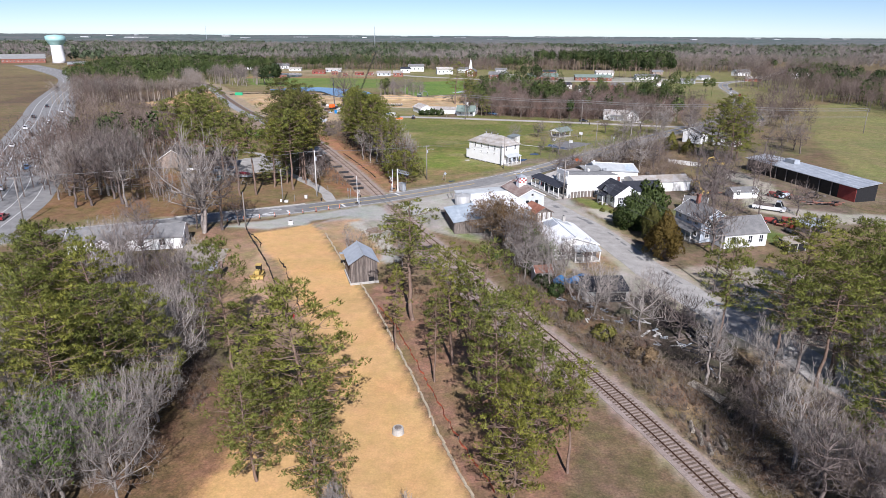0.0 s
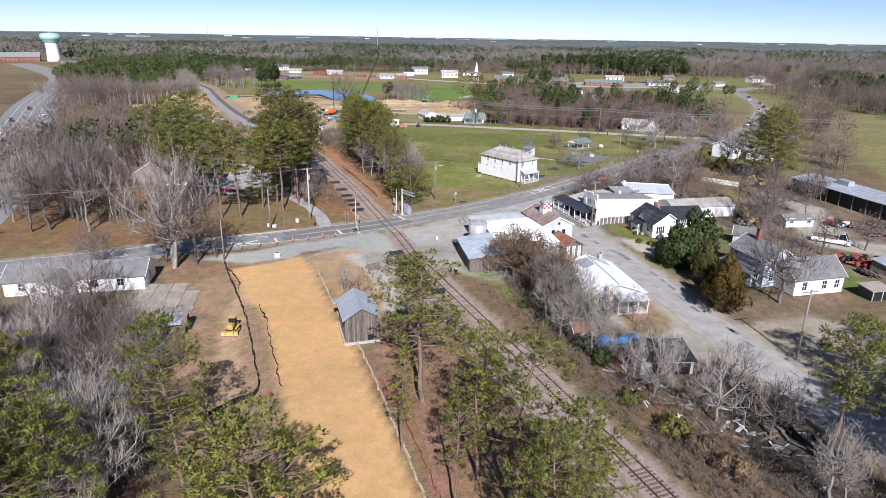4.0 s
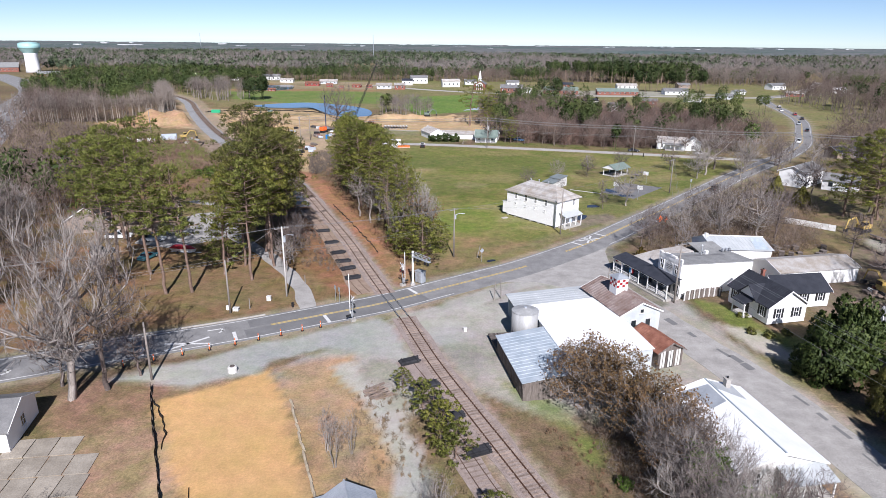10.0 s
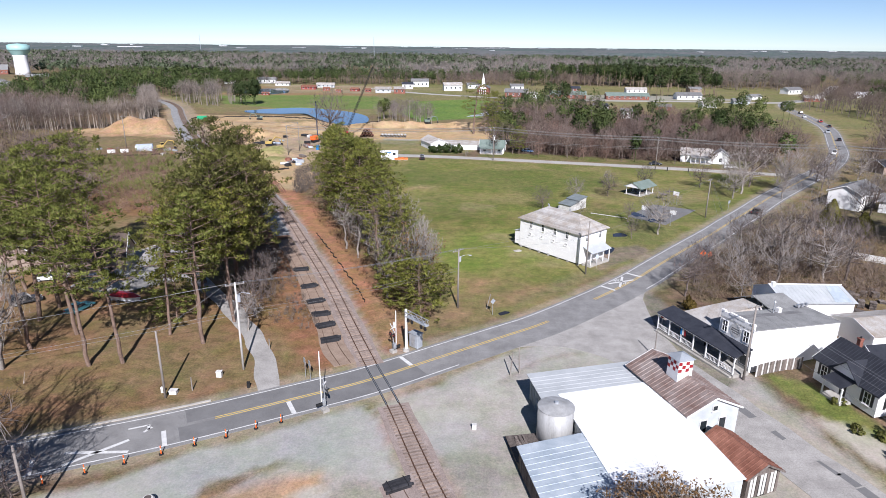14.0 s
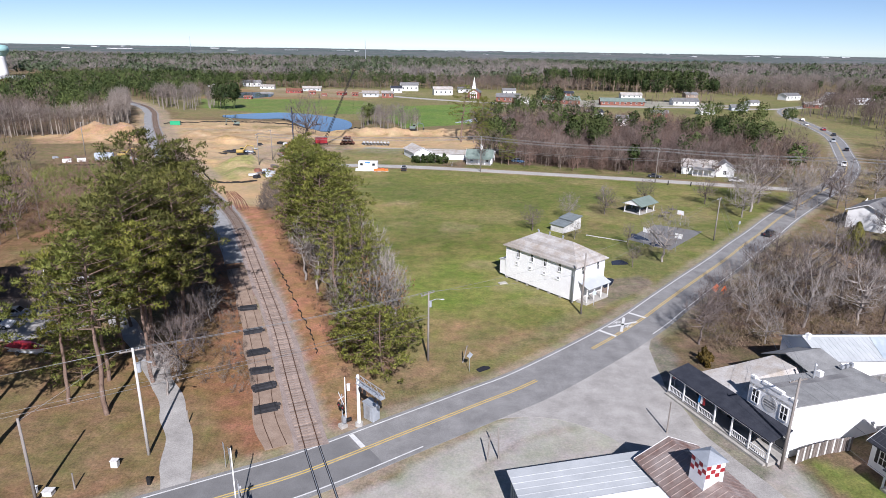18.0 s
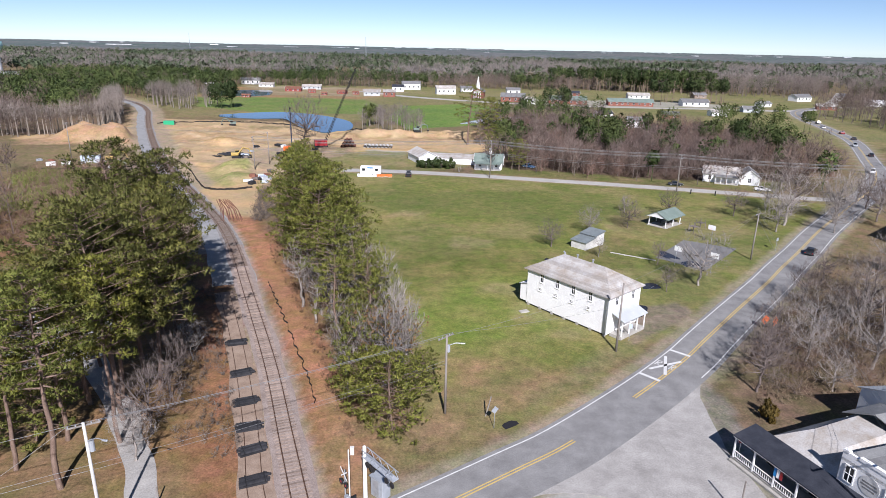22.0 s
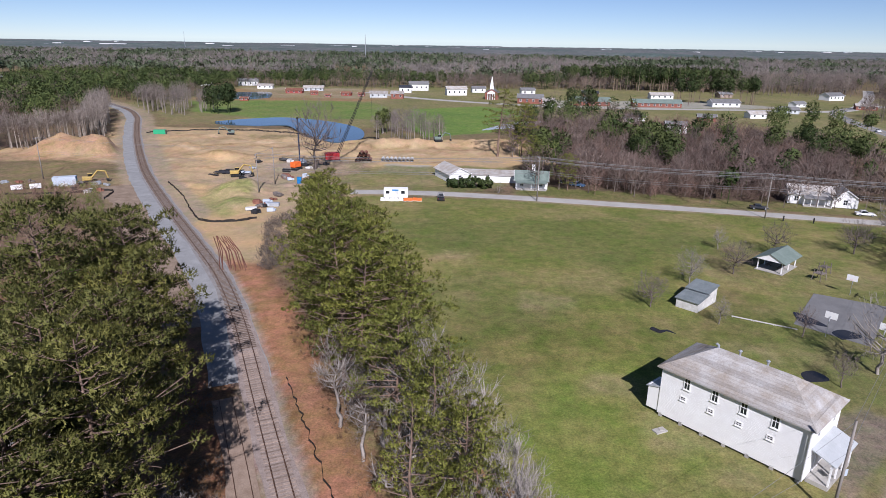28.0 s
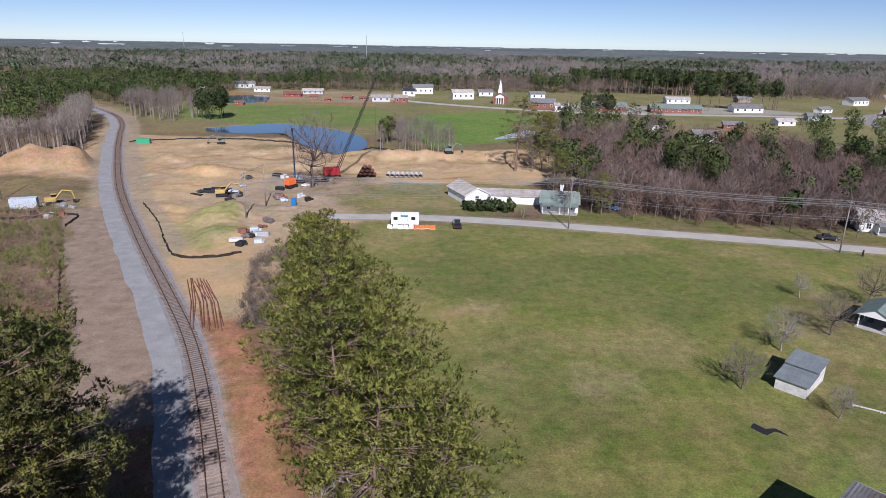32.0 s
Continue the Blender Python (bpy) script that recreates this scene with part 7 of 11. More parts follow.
def plant(lib_key, maker, x, y, s, rot, sz=None, label=""):
    """A tree at a place: the first of a kind is built, the others are copies of it."""
    m = pose(x, y, zat(x, y) - 0.12, 0, 0, rot) @ Matrix.Diagonal((s, s, sz or s, 1))
    if lib_key not in LIB:
        ob = maker()
        LIB[lib_key] = ob
        ob.matrix_world = m
    else:
        src = LIB[lib_key]
        ob = copy_thing(src, Matrix.Identity(4))
        ob.matrix_basis = m
    if label:
        tagged(ob, label)
    return ob


def pine(x, y, h, kind="full", wide=1.0, label=""):
    i = int(abs(x * 7 + y * 3)) % (3 if kind != "mid" else 4)
    base = {"shrub": 5, "round": 10}.get(kind, 20)
    return plant(("pine", kind, i), lambda: make_pine(kind, i), x, y, h / base * wide, (x * 37 + y * 91) % 360, h / base, label)


BARE_CFG = {"big": dict(wide=0.66, low=0.27, counts=(8, 40, 170), twigs=3), "slim": dict(wide=0.44, low=0.34, counts=(7, 26, 110), twigs=3),
            "multi": dict(wide=0.5, low=0.2, counts=(9, 24, 90), twigs=3, stems=4), "wide": dict(wide=0.9, low=0.2, counts=(10, 52, 230), twigs=3),
            "scrub": dict(wide=1.0, low=0.04, counts=(10, 24, 70), twigs=2, stems=5)}


def make_bare(kind, i, leaf):
    segs = bare_mesh(10, 31 * i + len(kind) * 5 + 1, **BARE_CFG[kind])
    tree = thing("bare_tree", "leafless grey winter tree with fine twigs", "tree", group="bare trees")
    thick, fine = [q for q in segs if q[2] > 0.045], [q for q in segs if q[2] <= 0.045]
    mat = M_BARK if i % 2 == 0 or kind == "slim" else M_BARK_DARK
    V, Q = tubes(thick, 4)
    part("trunk", arrays("trunk", V, Q, mat, smooth=True), None, tree)
    V, Q = tubes(fine, 2)
    part("twig_crown", arrays("twig_crown", V, Q, mat), None, tree)
    if leaf:
        ends = np.array([tuple(s[1]) for s in segs if s[3] < 0.02])
        keep = ends[R.uniform(size=len(ends)) < leaf[1]]
        keep = np.repeat(keep, 3, 0) + R.normal(size=(len(keep) * 3, 3)) * 0.22
        o = R.normal(size=keep.shape)
        fv, ft = tufts(keep, o / np.linalg.norm(o, axis=1)[:, None], 2, 0.26, 0.2, 1.0, 0)
        part("crown", arrays("crown", fv, ft, leaf[0]), None, tree)
    return tree


def bare(x, y, h, kind="big", leaf=None, label="", wide=1.0, var=None):
    i = int(abs(x * 5 + y * 11)) % 3 if var is None else var
    return plant(("bare", kind, i, leaf[0].name if leaf else ""), lambda: make_bare(kind, i, leaf), x, y, h / 10 * wide, (x * 53 + y * 29) % 360, h / 10, label)


def make_bush(mat, i, name, lab, shape):
    """A dense shrub or evergreen: stems inside a rough shell of leaves."""
    rs = np.random.RandomState(17 * i + 3)
    tall = name in ("magnolia_tree", "cedar_tree")
    n, lumps = (5200, 95) if tall else (1300, 34) if name == "dense_bush" else (420, 16)
    big = 0.5 if tall else 1.0 if n > 500 else 1.7
    hub = rs.normal(size=(lumps, 3))
    hub /= np.linalg.norm(hub, axis=1)[:, None]
    hub *= rs.uniform(0.62, 1.0, (lumps, 1))
    d = rs.normal(size=(n, 3))
    d /= np.linalg.norm(d, axis=1)[:, None]
    own = hub[rs.randint(0, lumps, n)]
    C = own * 0.88 + d * rs.uniform(0.5, 1.0, (n, 1)) ** 0.5 * (0.22 if tall else 0.3)
    d = d * 0.9 + own * 0.7
    d /= np.linalg.norm(d, axis=1)[:, None] + 1e-9
    if shape == "cone":
        zz = (C[:, 2] + 1) / 2
        C[:, :2] *= (1.05 - 0.85 * np.clip(zz, 0, 1))[:, None] * 1.25
        C[:, 2] = zz * 2
    else:
        C[:, 2] = np.abs(C[:, 2] + 0.55) * 0.95
    fv, ft, fn = blades(C, d, 3, (0.2 if shape == "cone" else 0.17) * big, (0.075 if shape == "cone" else 0.12) * big, 0.75, 0.1)
    tree = thing(name, lab, "bush" if shape != "cone" else "tree")
    st = [((0, 0, -0.1), (0, 0, 0.9), 0.06, 0.03)] + [((0, 0, 0.2), tuple(C[j] * 0.8), 0.03, 0.008) for j in range(0, n, 60)]
    V, Q = tubes(st, 5)
    part("stem", arrays("stem", V, Q, M_BARK_DARK, smooth=True), None, tree)
    part("leaves", arrays("leaves", fv, ft, mat, soft=fn), None, tree)
    return tree


def bush(x, y, r, h, mat, name="evergreen_bush", lab="dense dark green evergreen bush", shape="round"):
    i = int(abs(x * 3 + y)) % 2
    return plant(("bush", mat.name, i, shape, name), lambda: make_bush(mat, i, name, lab, shape), x, y, r, (x * 71) % 360, h / (1.5 if shape != "cone" else 2.0), lab)


# foreground by the graded strip
pine(-10.5, 20.5, 18.5, "full", 1.25)
pine(-7.0, 10.0, 13, "full", 1.0)
pine(-14.0, 13.5, 12, "full", 1.1)
pine(-23.5, 35.0, 18, "full", 0.85)
pine(-0.6, 50.0, 19, "thin", 1.5)
for x, y, h, k, w in ((8.8, 30.7, 19, "thin", 1.2), (5.5, 36.5, 17, "thin", 1.0), (13.6, 25.5, 15.5, "tall", 1.1), (10.0, 20.5, 17, "full", 0.9), (13.5, 15.5, 15, "full", 1.0), (3.2, 32, 13, "thin", 0.8), (8.0, 42, 14, "thin", 1.0),
                      (17.0, 15.0, 13, "tall", 1.0), (11, 10, 14, "full", 1.0), (6.8, 47.5, 11, "thin", 0.9), (-2.5, 40.5, 12, "thin", 0.8), (15.5, 30.5, 9, "thin", 1.2)):
    pine(x, y, h, k, w)
for x, y, h, w in ((41.3, 39.0, 17, 1.0), (45.9, 33.3, 16, 1.1), (51.3, 31.8, 16, 1.2), (55.5, 36, 17, 1.1), (56.7, 48.3, 18, 1.3), (62, 42, 17, 1.2), (58, 33, 18, 1.2), (48, 15, 17, 1.1), (68, 52, 16, 1.2), (70, 36, 18, 1.2), (60, 20, 18, 1.2), (78, 46, 17, 1.2)):
    pine(x, y, h, "tall" if (int(x) % 2) else "full", w)
for x, y, h in ((-44.5, 35.9, 20), (-37.8, 32.0, 19), (-35.4, 17.8, 17.5), (-32.0, 21.8, 17), (-29.5, 25.5, 15), (-41.5, 26, 17), (-44, 20, 14), (-39, 12, 15), (-47, 33, 16), (-55, 28, 15)):
    pine(x, y, h, "full" if int(h) % 2 else "tall", 1.05)
for x, y, h in ((-30.5, 34.0, 13), (-33.5, 36.5, 12), (-28.6, 30.2, 12.5), (-35.2, 33.2, 13), (-31.8, 29.8, 11)):
    bare(x, y, h, "wide", None, "grey bare tree at the edge of the pines", 0.8)
for x, y, h, k in ((-62, 58, 12, "dark"), (-57, 50, 13, "dark"), (-44.7, 38, 13, "dark"), (-46, 30.5, 14, "dark"), (-38, 22, 13, "dark"), (-50, 40, 12, "dark"), (-15, 21, 12, "full"), (-36, 27, 12, "full")):
    pine(x, y, h, k, 1.25)
rs = random.Random(21)
for _ in range(66):
    y = rs.uniform(3, 68)
    x = rs.uniform(-46 - y * 0.42, -25)
    if x < -27 - max(0, y - 44) * 0.58:
        bare(x, y, rs.uniform(7, 12), rs.choice(["slim", "big", "wide"]))
for x, y in ((-52, 60), (-56, 68), (-62, 62), (-70, 66), (-66, 56)):
    bare(x, y, rs.uniform(7, 11), rs.choice(["slim", "wide"]))
for x, y in ((-30.5, 9), (-33, 12.5), (-29, 14), (-36, 8)):
    bare(x, y, rs.uniform(10, 13), "slim", (M_IVY, 0.16), "bare tree wrapped in bright green vine")
for _ in range(9):
    bare(rs.uniform(-8, 2), rs.uniform(1, 9), rs.uniform(4, 6.5), "slim")
for x, y, h in ((-28.3, 13.0, 11), (-25.6, 9.5, 10), (-31.2, 8.4, 11.5)):
    bare(x, y, h, "wide", None, "pale grey bare tree at the edge of the pines", 0.8, 0)
# right of the line: thicket from the mill down to the foreground
for x, y, h in ((14.2, 91.0, 9.2), (17.0, 87.5, 9.4), (19.5, 84.0, 8.6), (12.4, 94.5, 6.8), (20.4, 80.0, 8.8), (16.5, 92.5, 7.6)):
    bare(x, y, h, "wide", (M_BROWNLEAF, 0.24), "oak with dry brown leaves beside the mill", 1.0, 0)
bare(15.5, 96.5, 7.5, "big")
for x, y, h in ((18.2, 79, 10), (22.5, 77.5, 9), (19.0, 76, 11), (21.5, 72.5, 10), (23.5, 75, 8), (20.8, 68.5, 9), (24, 66.5, 7.5), (26.5, 71, 7), (27.5, 74, 6.5), (31, 73, 6)):
    bare(x, y, h, "big")
for x, y, h in ((18.5, 66.4, 8), (21.7, 68.4, 8.5), (17.6, 73, 8), (22.3, 62.4, 7), (24.6, 60.5, 6.5), (29.3, 63.2, 6), (31.0, 56.5, 7), (19.4, 70.4, 9), (26.5, 57.5, 6), (18.8, 75.5, 9.5)):
    bare(x, y, h, "big")
for x, y, h in ((20.2, 74.0, 8), (22.6, 69.4, 7)):
    bare(x, y, h, "slim", (M_IVY, 0.6), "bare tree wrapped in bright green vine")
for x, y, h in ((27.8, 52.0, 8.5), (33.5, 47, 9.5), (30.5, 57, 5), (36.5, 52, 8), (38.5, 44.5, 8)):
    bare(x, y, h, "wide")
for _ in range(34):
    y = 4 + 32 * rs.random()
    bare(rs.uniform(37, 52 + 0.55 * y), y, rs.uniform(7, 13), rs.choice(["slim", "big"]))
for x, y, r, h, mt in ((21.5, 64, 1.7, 3.2, M_MAGNOLIA), (20.0, 70.5, 1.6, 3.8, M_MAGNOLIA), (23.0, 60.0, 1.5, 2.6, M_MAGNOLIA), (24.5, 50.5, 1.4, 2.6, M_NEEDLE_DK), (27.5, 44.5, 1.8, 2.6, M_NEEDLE_DK),
                       (29.5, 42, 1.6, 2.4, M_BRUSH), (20.2, 91.2, 2.3, 4.2, M_MAGNOLIA), (22.2, 89.4, 1.9, 3.6, M_MAGNOLIA), (21.6, 93.2, 1.3, 3.0, M_NEEDLE), (20.6, 95.8, 1.1, 2.4, M_NEEDLE_DK), (31.5, 38, 1.8, 2.6, M_BRUSH), (14.5, 78, 0.9, 1.3, M_IVY)):
    bush(x, y, r, h, mt, "dense_bush", "dense overgrown bush beside the railway")
# magnolia, cedar and yard trees by the side street
bush(51.4, 103.2, 5.2, 10.6, M_MAGNOLIA, "magnolia_tree", "broad dark green magnolia on the lawn", "round")
bush(46.6, 99.4, 4.3, 7.6, M_MAGNOLIA, "magnolia_tree", "broad dark green magnolia on the lawn", "round")
bush(48.2, 90.2, 3.1, 8.6, M_OLIVE, "cedar_tree", "olive-green cedar beside the street", "cone")
bush(46.7, 77.6, 4.2, 10.4, M_CEDAR, "cedar_tree", "bronze-brown winter cedar beside the street", "cone")
bush(49.4, 83.6, 3.4, 8.2, M_CEDAR, "cedar_tree", "bronze-brown winter cedar beside the street", "cone")
pine(-45.4, 139.8, 10, "round", 1.2)
bush(-74.5, 219, 4.2, 5.0, M_IVY, "evergreen_thicket", "bright green evergreen thicket above the gravel way")
bush(-79.5, 222, 3.2, 4.2, M_IVY, "evergreen_thicket", "bright green evergreen thicket above the gravel way")
bare(57.9, 81.6, 15, "wide", None, "tall bare oak in front of the two-storey house", 0.95, 1)
bare(66, 104, 9, "big")
bare(75.6, 124.8, 15, "wide", None, "broad bare tree over the dirt yard", 1.0, 1)
for x, y, h in ((83, 136, 11), (92, 137, 12), (98, 147, 11), (88, 150, 12), (80, 148, 10), (104, 152, 12), (71, 119, 9), (79, 107, 10), (90, 110, 9), (70, 160, 12), (62.6, 169.2, 13), (67.2, 166.6, 14), (108, 186, 13), (114, 196, 14), (98, 200, 11), (104, 206, 12), (120, 190, 14)):
    bare(x, y, h, "wide" if h % 2 else "big", None, "brown bare tree round the dirt yard", 0.9, 1)
bare(77, 128, 9, "wide")
for x, y in ((43.3, 113.0), (44.6, 118.8), (45.4, 111.8), (48.5, 112.6)):
    bush(x, y, 0.9, 1.1, M_NEEDLE_DK, "clipped_shrub", "rounded clipped shrub by the house")
# young pines and saplings by the siding
for x, y, h in ((-8.6, 95.6, 3.0), (-6.0, 91.5, 4.0), (-4.6, 88.2, 4.6), (-3.4, 85.0, 4.8), (-2.2, 82.0, 4.4), (-3.8, 83.0, 3.6), (1.5, 72, 4.0), (3.4, 68, 3.4), (5.0, 64, 3.2)):
    pine(x, y, h, "shrub", 1.1)
bare(-14.6, 80.5, 6.5, "multi", None, "cluster of slender bare saplings", 0.7)
bare(-15.8, 83.0, 6.0, "multi", None, "cluster of slender bare saplings", 0.7)
bare(-13.2, 82.6, 5.6, "multi", None, "cluster of slender bare saplings", 0.7)
bare(-3.9, 71.5, 6.0, "slim", None, "pale-barked bare birch by the siding", 1.2, 0)
# big bare trees south of the road
for x, y, h, k in ((-48.6, 92.4, 22, "wide"), (-45.4, 94.8, 18, "big"), (-49.6, 94.6, 17, "slim"), (-51.5, 95.5, 11, "big"), (-42.9, 98.2, 8, "big"), (-63, 92.5, 9, "wide")):
    bare(x, y, h, k, None, "great spreading bare oak beside the road" if h > 12 else "", 1.0, 0 if h > 20 else 1)
for x, y, h in ((-85, 113.8, 19), (-78.1, 115.8, 20), (-95.6, 138, 19), (-87.8, 136, 20), (-83, 121, 18)):
    bare(x, y, h, "big", None, "tall dark-stemmed bare oak in the park", 0.85, 1)
bare(-52.5, 72.6, 12, "wide", None, "dark-stemmed bare tree beside the white house", 0.8, 1)
# park north of the road
for x, y, h in ((-47.2, 126.4, 22), (-51.3, 125.5, 22), (-38.6, 132.5, 22), (-58.2, 134.8, 24), (-66.6, 139.3, 25), (-62, 130, 21), (-66.5, 144.5, 24), (-77, 152, 23), (-73.5, 156, 25), (-70, 162, 26)):
    pine(x, y, h, "park", 1.1)
for x, y, h, k in ((-38.2, 144, 26, "dark"), (-36.8, 150.5, 24, "dark"), (-40.5, 148.5, 23, "dark"), (-36.5, 139.8, 21, "park"), (-41.5, 156, 21, "thin"),
                   (-47.8, 181.0, 23, "dark"), (-41.0, 166.0, 22, "dark"), (-39.8, 153.5, 24, "dark"), (-43.5, 147, 22, "dark"), (-47, 156, 20, "dark"), (-42.2, 140, 21, "dark"), (-44.5, 135, 19, "park"), (-45.4, 174.5, 25, "dark"), (-46.5, 163, 23, "dark"), (-41.5, 162.5, 22, "dark"), (-45.8, 173.5, 22, "dark"), (-50.0, 168.0, 27.5, "dark"), (-53.5, 180, 15, "full"), (-57, 188, 12, "full")):
    pine(x, y, h, k, 1.0)
for x, y in ((-33.8, 141.5), (-34.8, 149), (-35.6, 158), (-33.4, 136.8)):
    bare(x, y, rs.uniform(6, 10), rs.choice(["wide", "big"]))
for _ in range(30):
    x, y = rs.uniform(-105, -62), rs.uniform(112, 165)
    if not (-84 < x < -50 and 128 < y < 186):
        bare(x, y, rs.uniform(12, 17), rs.choice(["slim", "big"]))
# row of pines between the line and the field
for x, y, h, k in ((-33.5, 216.5, 21, "full"), (-31.0, 208, 21, "full"), (-35.0, 224, 19, "full"), (-29.5, 201, 21, "full"), (-26.5, 205.5, 19, "full"), (-28.0, 193.5, 22, "full"), (-24.2, 197.5, 20, "full"), (-22.6, 189.5, 21, "full"),
                   (-25.6, 185.5, 22, "full"), (-20.2, 182.5, 21, "full"), (-22.6, 178.5, 21, "tall"), (-18.0, 176, 20, "full"), (-37.0, 231, 17, "full"), (-32, 229, 16, "full"), (-17.6, 168.0, 19, "tall"), (-14.6, 161.5, 17, "thin"), (-12.4, 157.0, 16, "tall"),
                   (-15.4, 156, 16, "thin"), (-11.0, 153.0, 14, "thin"), (-13.2, 165.2, 17, "thin")):
    pine(x, y, h, k, 1.05)
pine(-7.6, 143.0, 9.2, "round", 1.25)
pine(-10.4, 145.6, 8.4, "round", 1.2)
pine(-4.6, 150.5, 6, "round", 1.0)
pine(-12.5, 150, 10, "round", 0.9)
for x, y, h in ((-16.2, 171.5, 15), (-15.0, 168, 16), (-12.0, 162.8, 15), (-10.2, 159, 14), (-8.8, 155.5, 13), (-13.8, 149.8, 12), (-19.6, 173, 13), (-16.0, 160, 14), (-7.5, 158.5, 12), (-6.8, 152, 12), (-21.5, 170.5, 11), (-24.8, 176.5, 12), (-11.8, 167.5, 14)):
    bare(x, y, h, "slim")
bare(-9.4, 151.2, 13, "big", (M_BROWNLEAF, 0.06), "tall oak holding a few dry leaves")
# field and road-side trees
for x, y, h in ((21.5, 211, 6.5), (32.1, 221.8, 6.8), (42.6, 227.3, 7.2), (56.3, 239.1, 7.5), (30.2, 204.7, 4.8), (41, 200.5, 5), (45, 189.5, 11), (38, 186, 5), (46, 242, 5)):
    bare(x, y, h, "wide" if h > 6 else "big")
for x, y, h in ((83, 232, 15), (90, 242, 14), (78, 226, 10), (92.0, 226, 10), (99, 238, 13), (86, 247, 10), (74, 240, 8)):
    bare(x, y, h, "wide")
for x, y, h in ((38.0, 152.5, 9), (41.5, 158, 7.5), (45, 163.5, 8), (49, 161, 8), (54, 168, 9), (57, 159, 11), (62, 172, 9), (66, 160, 12), (60, 182, 8), (72, 184, 9), (76, 172, 11), (84, 196, 10), (70, 193, 7), (52.5, 175, 6), (48, 153, 6)):
    bare(x, y, h, rs.choice(["wide", "big"]))
bush(36.4, 146.5, 1.2, 2.6, M_CEDAR, "roadside_shrub", "scrubby evergreen beside the store", "round")
for x, y, h in ((101, 174, 23), (105, 178, 21), (98, 181, 20)):
    pine(x, y, h, "full", 1.2)
bush(88, 196, 3.2, 7.5, M_NEEDLE_DK, "cedar_tree", "dark cedar by the roadside house", "cone")
bush(92, 190, 2.8, 6.0, M_NEEDLE_DK, "cedar_tree", "dark cedar by the roadside house", "cone")
for _ in range(16):
    bare(rs.uniform(95, 150), rs.uniform(190, 260), rs.uniform(8, 14), rs.choice(["wide", "big"]))
# lane and construction ground
bare(-54.6, 320, 23, "wide", None, "great spreading bare oak on the building site", 0.85, 1)
for x, y in ((-8.0, 298.6), (-5.2, 298.8), (-2.4, 298.6), (-9.6, 299.6), (0.4, 298.2)):
    bush(x, y, 2.3, 3.6, M_MAGNOLIA, "hedge_shrub", "tall clipped dark green hedge shrub")
bare(3.6, 292, 4, "scrub", None, "bare rounded shrub by the lane", 1.5)
pine(24.5, 296.5, 11, "full", 1.3)
pine(8.5, 352, 25, "thin", 1.5)
pine(16.5, 318, 13, "full", 1.1)
pine(17.5, 352, 20, "full", 1.0)

